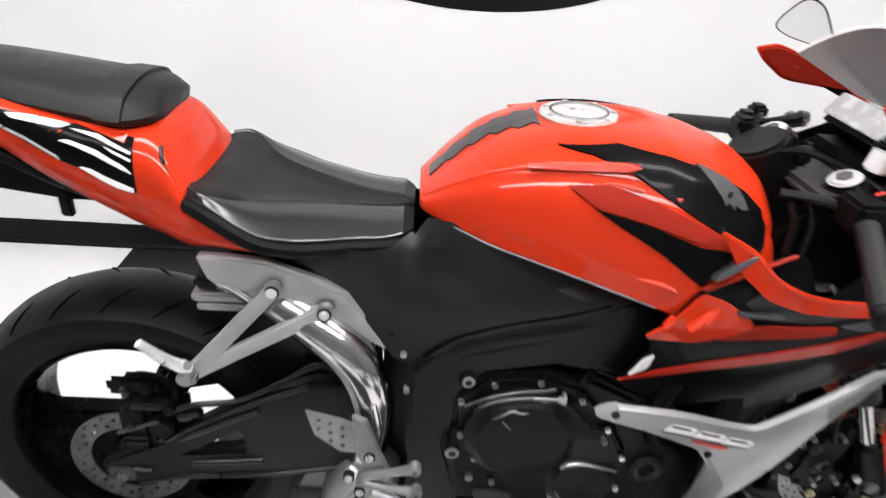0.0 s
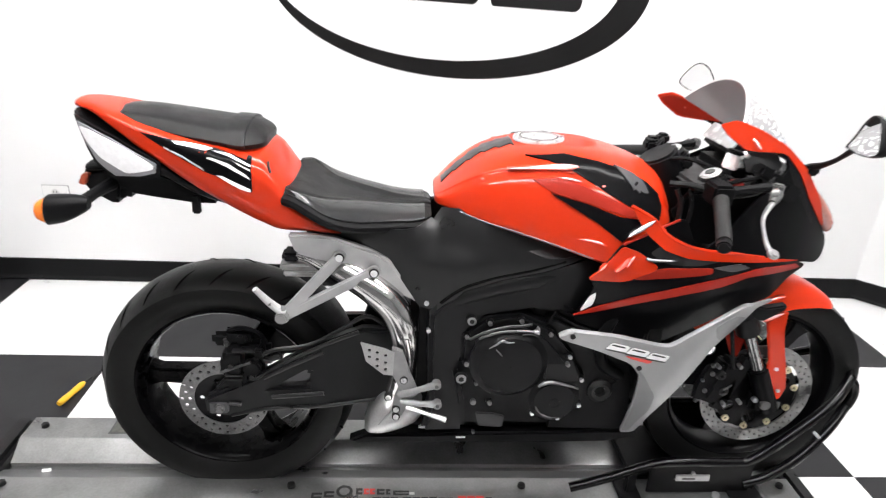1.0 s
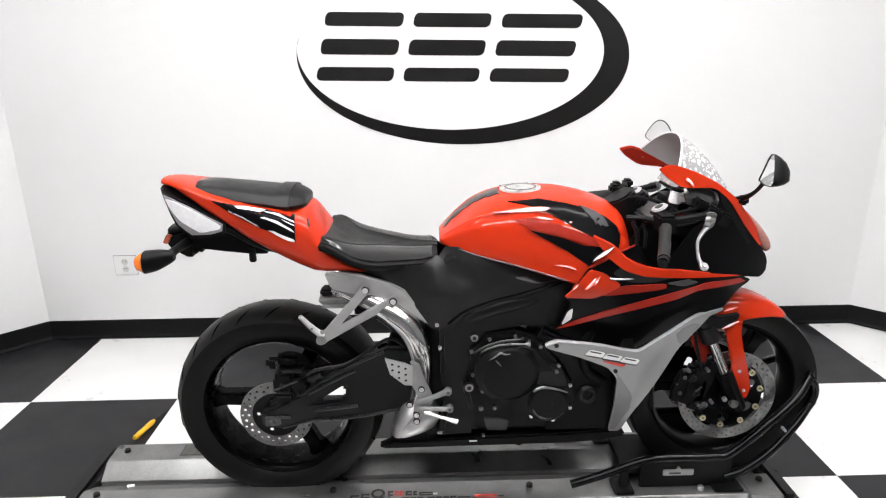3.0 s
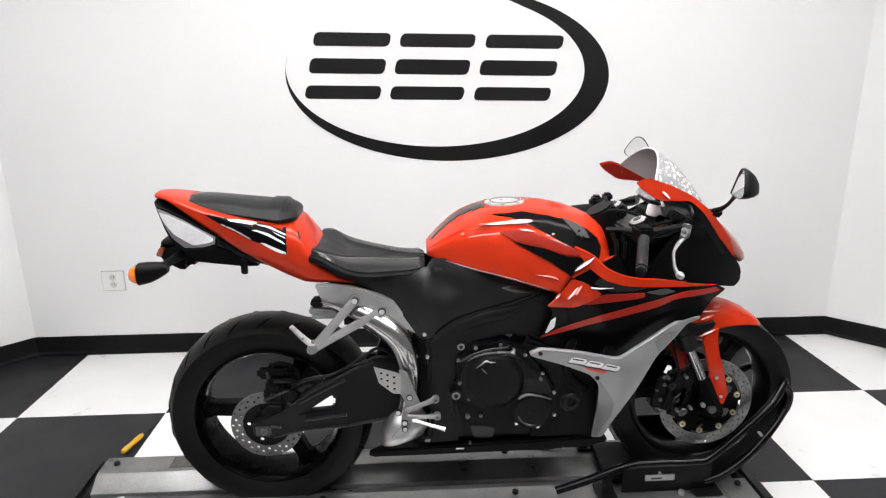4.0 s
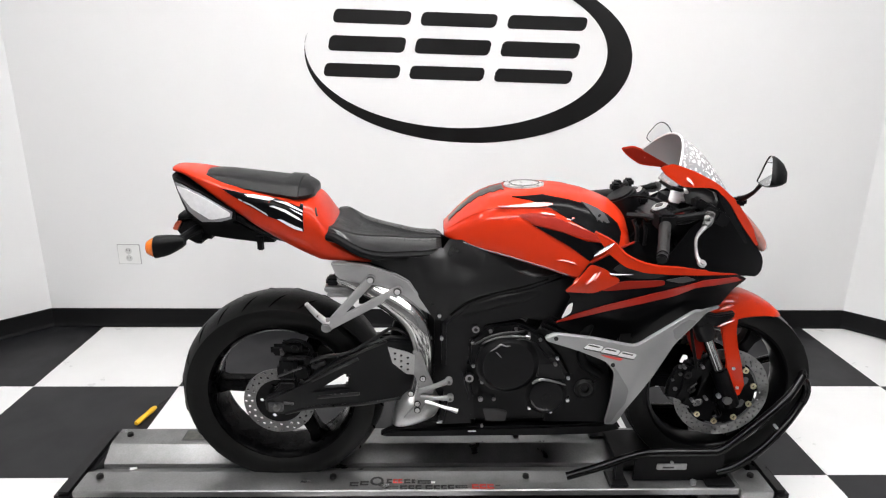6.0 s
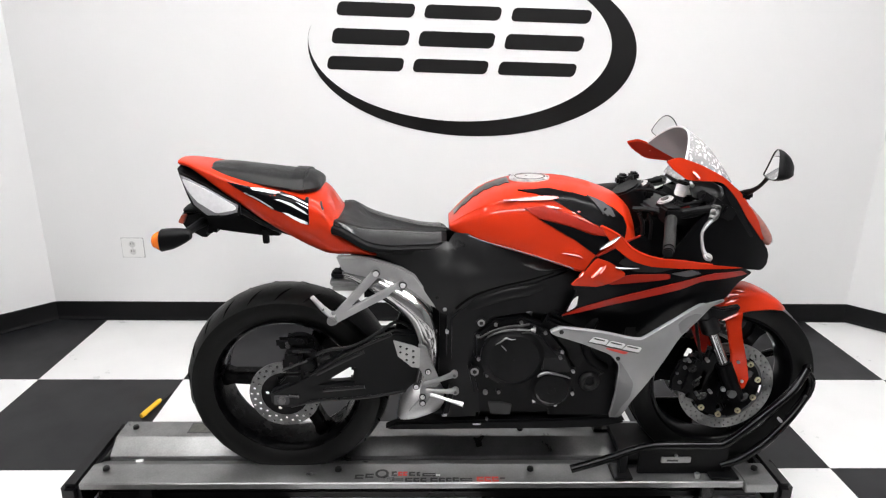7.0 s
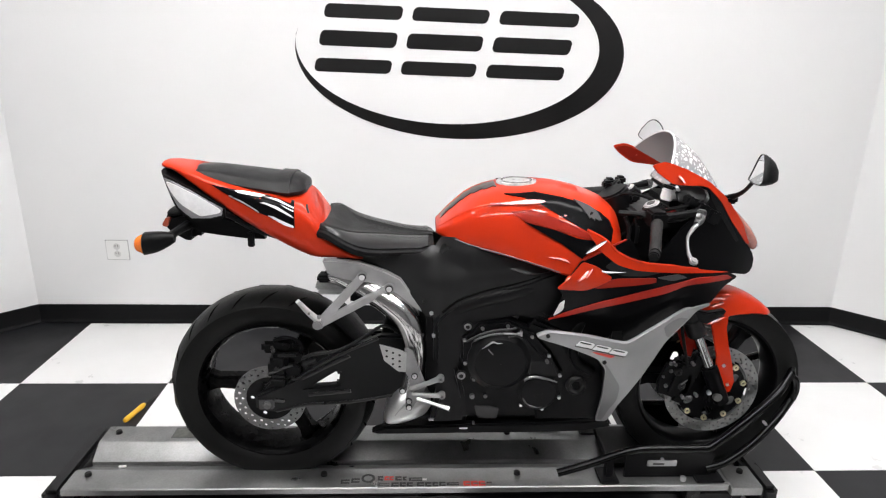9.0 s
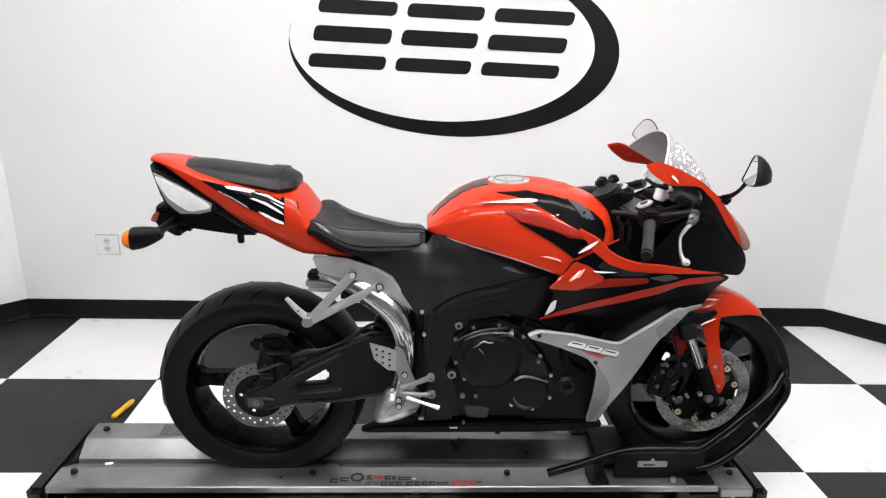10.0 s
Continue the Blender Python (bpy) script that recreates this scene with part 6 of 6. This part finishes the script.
def mirror(s):
    """A rear-view mirror on its stalk; the glass looks back."""
    m = pose(0.556, -0.295, 1.114, 0, 6, -16) if s < 0 else pose(0.556, 0.400, 1.114, 0, 0, 27)
    loop = [(0.0755, -0.050), (0.0595, -0.018), (0.030, 0.036), (0.007, 0.057), (-0.016, 0.061), (-0.039, 0.048), (-0.069, 0.009), (-0.080, -0.018), (-0.069, -0.032), (-0.039, -0.043), (0.018, -0.050)]
    loop = smooth_line([*loop[-2:], *loop, *loop[:2]], 3)[6:-6][:33]
    size = 0.84 if s < 0 else 0.92
    edge = [(size * -s * float(y), 0.80 * size * float(z)) for y, z in loop]
    N = len(edge)
    bm = bmesh.new()
    rings = []
    for x, k in ((0.000, 0.95), (-0.003, 1.0), (0.004, 1.01), (0.016, 0.90), (0.029, 0.70), (0.040, 0.40), (0.045, 0.05)):
        rings.append([bm.verts.new((x * (1.0 if s < 0 else 0.35), y * k, z * k - 0.009 * (1 - min(1.0, k)))) for y, z in edge])
    for a, b in zip(rings, rings[1:]):
        for k in range(N):
            bm.faces.new((a[k], a[(k + 1) % N], b[(k + 1) % N], b[k]))
    bm.faces.new(rings[-1]), bm.faces.new(rings[0])
    bm.transform(m)
    shell = part("mirror", bm, MATT_BLACK, bike, "black rear-view mirror on a curved stalk")
    bm = bmesh.new()
    bm.faces.new([bm.verts.new((-0.001, y * 0.945, z * 0.945)) for y, z in edge])
    r = bmesh.ops.extrude_face_region(bm, geom=list(bm.faces))
    bmesh.ops.translate(bm, vec=(0.0025, 0, 0), verts=[v for v in r["geom"] if isinstance(v, bmesh.types.BMVert)])
    bm.transform(m)
    part("mirror_glass", bm, MIRROR, shell, "silvered mirror glass")
    end = m @ Vector((0.010, -s * 0.058, -0.034))
    root = Vector((0.592, s * 0.112, 1.008))
    part("stalk", tube([root, root + Vector((0.002, s * 0.035, 0.016)), root.lerp(end, 0.6) + Vector((0.006, 0, -0.004)), end], [0.010, 0.0065, 0.005, 0.006], 10), MATT_BLACK, shell)
    part("foot", box(0.572, 0.610, s * 0.112 - 0.014, s * 0.112 + 0.010, 0.992, 1.014, 0.006), MATT_BLACK, shell)


mirror(-1), mirror(1)

# cockpit
part("top_yoke", join(box(0.335, 0.425, -0.135, 0.135, 0.950, 0.968, 0.008), rod((0.345, 0, 0.948), (0.345, 0, 0.972), 0.022, n=24, bevel=0.005)), YOKE, bike, "dark grey top yoke with ignition switch")
part("lower_yoke", box(0.42, 0.50, -0.125, 0.125, 0.815, 0.845, 0.01), FRAME_BLACK, bike)
part("ignition_switch", rod((0.330, 0.0, 0.968), (0.330, 0.0, 0.984), 0.017, n=20, bevel=0.003), DARK_BOLT, bike)
DASH_AT = Matrix.Translation((0.47, 0, 1.02)) @ pose(0, 0, 0, 0, 35, 0) @ Matrix.Translation((-0.47, 0, -1.02))
dash = part("dash", box(0.435, 0.520, -0.085, 0.085, 1.000, 1.050, 0.010, DASH_AT), MATT_BLACK, bike, "black instrument cluster with grey display")
part("display", box(0.4325, 0.4365, -0.072, 0.072, 1.006, 1.046, 0.0015, DASH_AT), DISPLAY, dash, "pale grey display")
part("fairing_stay", box(0.42, 0.62, -0.10, 0.10, 0.90, 0.99, 0.02), MATT_BLACK, bike)
part("head_tube", rod((0.30, 0, 1.0), (0.42, 0, 0.78), 0.045, n=24, bevel=0.006), FRAME_BLACK, bike)
both("inner_panel", plate([(0.30, 0.905), (0.34, 0.945), (0.40, 0.950), (0.47, 0.972), (0.55, 0.98), (0.60, 0.90), (0.60, 0.80), (0.34, 0.84)], -0.125, -0.119, 0.002), MATT_BLACK, bike, "black inner fairing panel")
for s in (-1, 1):
    bar = part("clip_on_bar", rod((0.390, s * 0.115, 0.975), (0.308, s * 0.350, 0.918), 0.011, n=16), FRAME_BLACK, bike, "black clip-on handlebar")
    part("grip", rod((0.366, s * 0.200, 0.9585), (0.312, s * 0.343, 0.9205), 0.0142, n=24, bevel=0.003), GRIP, bar, "ribbed black rubber grip")
    part("bar_end", rod((0.311, s * 0.344, 0.9203), (0.305, s * 0.358, 0.917), 0.0132, n=24, bevel=0.003), ENGINE, bar)
    part("switch_box", box(-0.022, 0.022, -0.028, 0.028, -0.022, 0.022, 0.006, pose(0.372, s * 0.172, 0.963, 0, 0, 0)), MATT_BLACK, bar)
    part("clamp", rod(fork_at(0.02, s * 0.1), fork_at(0.07, s * 0.1), 0.033, n=24, bevel=0.004), FRAME_BLACK, bar)
    part("perch", join(tube([(0.380, s * 0.180, 0.966), (0.425, s * 0.182, 0.976), (0.470, s * 0.188, 0.984)], [0.014, 0.009, 0.011], 10, 5), box(0.372, 0.396, s * 0.178 - 0.012, s * 0.178 + 0.012, 0.950, 0.984, 0.004)), MATT_BLACK, bar)
    lev = part("lever", tube([(0.480, s * 0.190, 0.985), (0.470, s * 0.212, 0.966), (0.445, s * 0.236, 0.954), (0.422, s * 0.265, 0.942), (0.408, s * 0.300, 0.929), (0.400, s * 0.335, 0.914), (0.405, s * 0.350, 0.906)], [0.004, 0.006, 0.0064, 0.0044, 0.0038, 0.0048, 0.0058], 12, 6, 0.8), CAST, bar, "silver brake lever" if s < 0 else "silver clutch lever")
    part("lever_knuckle", join(rod((0.478, s * 0.196, 0.968), (0.480, s * 0.196, 0.994), 0.0125, n=16, bevel=0.003), tube([(0.482, s * 0.188, 0.986), (0.474, s * 0.206, 0.972), (0.458, s * 0.222, 0.962)], [0.010, 0.012, 0.008], 10)), DULL, lev, "dull grey lever knuckle with adjuster")
    part("adjuster_wheel", rod((0.462, s * 0.210, 0.978), (0.472, s * 0.216, 0.982), 0.009, n=14, bevel=0.002), CASE_BOLT, lev)
    part("ball_end", rod((0.404, s * 0.347, 0.900), (0.406, s * 0.353, 0.910), 0.0105, n=16, bevel=0.003), ALLOY, lev)
res = part("brake_reservoir", rod((0.418, -0.105, 0.998), (0.424, -0.105, 1.030), 0.017, n=24, bevel=0.003), LENS, bike, "pale translucent brake fluid reservoir")
part("lid", rod((0.424, -0.105, 1.029), (0.426, -0.105, 1.038), 0.019, n=24, bevel=0.003), MATT_BLACK, res, "black lid")
for pts in ([(0.30, -0.03, 0.99), (0.34, -0.06, 1.005), (0.40, -0.09, 0.99), (0.43, -0.15, 0.975)], [(0.37, -0.15, 0.975), (0.40, -0.11, 0.94), (0.42, -0.07, 0.88), (0.44, -0.05, 0.82)], [(0.36, -0.14, 0.97), (0.345, -0.09, 0.93), (0.34, -0.06, 0.87), (0.35, -0.05, 0.80)], [(0.37, 0.15, 0.975), (0.35, 0.10, 1.01), (0.31, 0.04, 1.005)]):
    part("cable", tube(pts, 0.0045, 8), MATT_BLACK, bike)
# shade on the red cowl's inner face, laid on as a darker red skin
part("cowl_shade", skin(eased([(0.350, 1.100), (0.380, 1.107), (0.442, 1.086), (0.505, 1.054), (0.500, 1.049), (0.410, 1.057), (0.367, 1.083)]), lambda x, z: abs(fair(x, z)) - 0.006, 0.001), DEEP_RED, bike, "dark red skin painting the shade inside the far cowl edge")
for pts, r, mat in (([(0.305, -0.128, 0.955), (0.316, -0.134, 0.925), (0.318, -0.134, 0.880)], 0.006, COVER), ([(0.330, -0.130, 0.955), (0.338, -0.138, 0.925), (0.338, -0.138, 0.885)], 0.005, COVER), ([(0.36, -0.150, 0.965), (0.40, -0.165, 0.985), (0.45, -0.160, 0.995), (0.50, -0.13, 1.000)], 0.005, MATT_BLACK),
                    ([(0.37, -0.165, 0.955), (0.43, -0.178, 0.962), (0.47, -0.172, 0.980), (0.50, -0.15, 1.005)], 0.0055, FRAME_BLACK), ([(0.29, -0.12, 0.965), (0.33, -0.14, 0.968), (0.36, -0.15, 0.962)], 0.007, FRAME_BLACK)):
    part("cable", tube(pts, r, 8), mat, bike)
part("wiring_plug", box(0.402, 0.428, -0.165, -0.140, 0.972, 0.985, 0.004), RED_MARK, bike, "small dull red wiring plug")
for x, z, a, b in ((0.47, 1.005, 0.018, 0.012), (0.50, 0.985, 0.022, 0.015), (0.53, 0.965, 0.020, 0.018), (0.455, 0.975, 0.015, 0.010)):
    part("bracket_lump", box(x - a, x + a, -0.168, -0.128, z - b, z + b, 0.006, Matrix.Translation((x, 0, z)) @ pose(0, 0, 0, 0, 25, 0) @ Matrix.Translation((-x, 0, -z))), FRAME_BLACK, bike)
part("inner_fold", plate([(0.430, 1.036), (0.470, 1.044), (0.506, 1.042), (0.520, 1.014), (0.500, 0.988), (0.440, 1.000)], -0.134, -0.129, 0.002, (), lambda x, z: 0.35 * (z - 1.0)), COVER, bike, "satin black inner panel of the cowl")
part("inner_fold", plate([(0.448, 0.992), (0.498, 0.984), (0.520, 0.960), (0.500, 0.930), (0.452, 0.948)], -0.132, -0.127, 0.002, (), lambda x, z: 0.30 * (z - 0.95)), MATT_BLACK, bike)
# less glossy strip laid on the cowl as a faint band of sheen
panel("cowl_sheen", [(0.516, 1.036), (0.548, 1.010), (0.592, 0.948), (0.636, 0.885), (0.624, 0.884), (0.578, 0.938), (0.540, 0.985), (0.522, 1.012)], MATT_BLACK, "", 0.0015, 0.002)
for x, z, a in ((0.468, 1.000, 0.010), (0.452, 0.986, 0.008), (0.436, 0.972, 0.007)):
    part("connector", box(x - a, x + a, -0.150, -0.130, z - a * 0.8, z + a * 0.8, 0.003, Matrix.Translation((x, 0, z)) @ pose(0, 0, 0, 0, 15, 0) @ Matrix.Translation((-x, 0, -z))), YOKE, bike)
part("mirror_lug", join(rod((0.432, -0.112, 1.020), (0.446, -0.118, 1.034), 0.010, n=14, bevel=0.002), box(0.425, 0.445, -0.125, -0.108, 1.004, 1.018, 0.003)), CAP, bike, "bright bracket bolt beside the dash")
# plate added as the lit patch on the sump, its light in the colour
part("sump_lit_patch", plate([(-0.084, 0.391), (-0.040, 0.389), (-0.011, 0.381), (-0.016, 0.346), (-0.073, 0.349)], -0.1455, -0.139, 0.003), LIT_SUMP, bike, "grey plate standing in for a lit patch of the sump")
for x, y, z in ((0.305, 0.06, 1.005), (0.318, 0.085, 1.008), (0.375, 0.16, 1.0), (0.36, -0.02, 0.985)):
    part("switch_cap", box(x - 0.014, x + 0.014, y - 0.016, y + 0.016, z - 0.012, z + 0.012, 0.006), MATT_BLACK, bike)

# ---- front wheel chock on the dolly ----
chock = thing("wheel_chock", "black tubular front wheel chock bolted to dolly", "wheel chock")
for s in (-1, 1):
    part("arm", tube([(0.180, s * 0.135, 0.150), (0.270, s * 0.135, 0.180), (0.385, s * 0.132, 0.222), (0.46, s * 0.130, 0.230), (0.600, s * 0.130, 0.230), (0.650, s * 0.130, 0.240), (0.735, s * 0.128, 0.318), (0.830, s * 0.110, 0.402), (0.890, s * 0.070, 0.452)], 0.0125, 12), TUBE_BLACK, chock)
    part("lower_arm", tube([(0.640, s * 0.130, 0.160), (0.700, s * 0.130, 0.182), (0.770, s * 0.128, 0.240), (0.845, s * 0.105, 0.312), (0.908, s * 0.066, 0.365)], 0.0125, 12), TUBE_BLACK, chock)
    part("side_plate", box(0.385 if s < 0 else 0.47, 0.66, s * 0.130 - 0.004, s * 0.130 + 0.004, 0.131, 0.228, 0.003), MATT_BLACK, chock)
    part("foot", box(0.305, 0.365, s * 0.128 - 0.040, s * 0.128 + 0.040, 0.1305, 0.139, 0.004), DOLLY_BLACK, chock)
    part("foot", box(0.600, 0.690, s * 0.128 - 0.040, s * 0.128 + 0.040, 0.1305, 0.139, 0.004), DOLLY_BLACK, chock)
    part("post", box(0.325, 0.350, s * 0.132 - 0.010, s * 0.132 + 0.010, 0.137, 0.205, 0.003), DOLLY_BLACK, chock)
    part("bolt", rod((0.565, s * 0.150, 0.1305), (0.565, s * 0.150, 0.145), 0.010, n=6, bevel=0.002), BOLT, chock)
# black plate added to darken the dolly behind the front wheel
part("added_cross_plate", box(0.355, 0.520, -0.088, 0.124, 0.1312, 0.146, 0.004), MATT_BLACK, chock, "black plate added across the dolly to darken it")
part("cross_tube", tube([(0.890, -0.070, 0.452), (0.908, -0.03, 0.466), (0.908, 0.03, 0.466), (0.890, 0.070, 0.452)], 0.0125, 12), TUBE_BLACK, chock)
part("cross_tube", tube([(0.908, -0.066, 0.365), (0.922, -0.03, 0.378), (0.922, 0.03, 0.378), (0.908, 0.066, 0.365)], 0.0125, 12), TUBE_BLACK, chock)
loop_line = [(0.886, 0.448), (0.906, 0.430), (0.914, 0.400), (0.908, 0.365)]
for s in (-1, 1):
    part("end_loop", tube([(x, s * 0.068, z) for x, z in loop_line], 0.0125, 12), TUBE_BLACK, chock)
part("clamp_bolt", rod((0.800, -0.140, 0.318), (0.800, -0.118, 0.318), 0.005, n=6, bevel=0.002), BOLT, chock)
maker = part("maker_plate", box(0.452, 0.545, -0.1395, -0.1342, 0.173, 0.195, 0.005), CAST, chock, "small bright maker plate")
part("marking", box(0.470, 0.505, -0.1402, -0.1393, 0.180, 0.186), BLACK_MARK, maker)
part("rivet", rod((0.498, -0.141, 0.198), (0.498, -0.132, 0.198), 0.005, n=10, bevel=0.001), CAST, chock)

# writing on the near rail, as plain bars: one slit block for each letter
def lettering(x0, x1, y0, y1, mat):
    h = (y1 - y0) / 3
    part("marking", join(*[box(x0, x1, a, a + h, 0.1298, 0.1306) for a in (y0, y1 - h)], box(x0, x0 + 0.006, y0 + h * 0.9, y1 - h * 0.9, 0.1298, 0.1306)), mat, dolly)


for x0, x1, y0, y1, mat in ((-0.476, -0.450, -0.152, -0.133, BLACK_MARK), (-0.445, -0.420, -0.148, -0.128, BLACK_MARK), (-0.366, -0.350, -0.139, -0.118, BLACK_MARK), (-0.346, -0.333, -0.138, -0.119, RED_MARK), (-0.331, -0.318, -0.138, -0.119, RED_MARK),
                            (-0.313, -0.294, -0.139, -0.120, BLACK_MARK), (-0.290, -0.279, -0.139, -0.121, BLACK_MARK), (-0.272, -0.232, -0.141, -0.126, BLACK_MARK),
                            (-0.364, -0.330, -0.164, -0.151, DULL), (-0.324, -0.302, -0.167, -0.148, BLACK_MARK), (-0.299, -0.281, -0.167, -0.148, BLACK_MARK), (-0.278, -0.260, -0.167, -0.148, BLACK_MARK), (-0.248, -0.226, -0.167, -0.148, BLACK_MARK), (-0.223, -0.204, -0.167, -0.148, BLACK_MARK),
                            (-0.201, -0.184, -0.167, -0.148, BLACK_MARK), (-0.181, -0.162, -0.166, -0.147, BLACK_MARK), (-0.158, -0.122, -0.163, -0.150, BLACK_MARK)):
    lettering(x0, x1, y0, y1, mat)
for x in (-0.108, -0.085, -0.062):
    lettering(x, x + 0.020, -0.166, -0.144, RED_MARK)
part("marking", box(-0.038, -0.022, -0.154, -0.148, 0.1298, 0.1306), BLACK_MARK, dolly)
part("marking", box(-0.231, -0.218, -0.139, -0.131, 0.1298, 0.1306), PLASTIC, dolly)
ring_bm = turned([(0.013, -0.0004), (0.0205, -0.0004), (0.0205, 0.0004), (0.013, 0.0004)], 0, 0, 28)
ring_bm.transform(Matrix.Translation((-0.395, -0.128, 0.1302)) @ pose(0, 0, 0, 90, 0, 0))
part("marking", ring_bm, BLACK_MARK, dolly)

# ---- a scrap of paper on the dolly ----
bm = box(-0.011, 0.011, -0.004, 0.004, 0, 0.003, 0.001)
for v in bm.verts:
    v.co.z += 0.10 * v.co.x * v.co.x * 60 * 0.1
bm.transform(pose(-1.170, -0.030, 0.1060, 32, 0, 12))
tagged(part("paper_scrap", bm, PLASTIC), "small white paper scrap in the dolly trough", "paper")

# ---- screwdriver on the floor ----
driver = thing("screwdriver", "yellow-handled screwdriver lying on a black floor tile", "screwdriver")
d0, d1 = Vector((-1.348, 0.372, 0.013)), Vector((-1.322, 0.490, 0.013))
part("handle", tube([d0, d0.lerp(d1, 0.15), d0.lerp(d1, 0.5), d0.lerp(d1, 0.85), d1], [0.008, 0.0105, 0.0095, 0.0105, 0.006], 10, 5), YELLOW, driver, "yellow plastic handle")
part("shaft", rod(d1 - (d1 - d0) * 0.1, d1 + (d1 - d0) * 0.75 + Vector((0, 0, -0.008)), 0.003, n=10), DARK_BOLT, driver)

# ---- floor ----
T, TX, TY = 0.6096, -1.911, 0.676


def trimmed(bm, dx=0.0, dy=0.0, grow=0.0):
    """Cuts off what lies behind the two angled walls."""
    for n, d in (((-1, 1, 0), YW - XL + grow), ((1, 1, 0), YW + XR + grow)):
        r = bmesh.ops.bisect_plane(bm, geom=[*bm.verts, *bm.edges, *bm.faces], plane_co=Vector(n) * (d / 2) - Vector((dx, dy, 0)), plane_no=n, clear_outer=True)
        rim = [e for e in r["geom_cut"] if isinstance(e, bmesh.types.BMEdge)]
        if rim:
            bmesh.ops.holes_fill(bm, edges=rim)
    return bm


floor = tagged(part("floor", trimmed(box(XL - 0.75, XR + 0.75, YB - 0.05, YW + 0.05, -0.10, -0.0045), grow=0.1), SLOT), "black and white checkered tile floor", "floor", kind="structure")
tile_mesh = {}
for i in range(-2, 9):
    for j in range(-9, 2):
        x0, x1 = TX + i * T, TX + (i + 1) * T
        y0, y1 = TY + j * T, TY + (j + 1) * T
        x0, x1, y0, y1 = max(x0, XL - 0.74), min(x1, XR + 0.74), max(y0, YB), min(y1, YW)
        if x1 - x0 < 0.02 or y1 - y0 < 0.02:
            continue
        white = (i + j) % 2 == 0
        cut = y1 - x0 > YW - XL or y1 + x1 > YW + XR
        if y0 - x1 > YW - XL - 0.02 or y0 + x0 > YW + XR - 0.02:
            continue
        key = (round(x1 - x0, 3), round(y1 - y0, 3), white, (i, j) if cut else 0)
        if key not in tile_mesh:
            bm = box(-(x1 - x0) / 2 + 0.0006, (x1 - x0) / 2 - 0.0006, -(y1 - y0) / 2 + 0.0006, (y1 - y0) / 2 - 0.0006, -0.005, 0.0)
            if cut:
                bm = trimmed(bm, (x0 + x1) / 2, (y0 + y1) / 2)
            ob = part("tile", bm, WHITE_TILE if white else BLACK_TILE, floor)
            tile_mesh[key] = ob.data
        else:
            ob = new("tile", tile_mesh[key])
            ob.parent = floor
        ob.location = ((x0 + x1) / 2, (y0 + y1) / 2, 0)
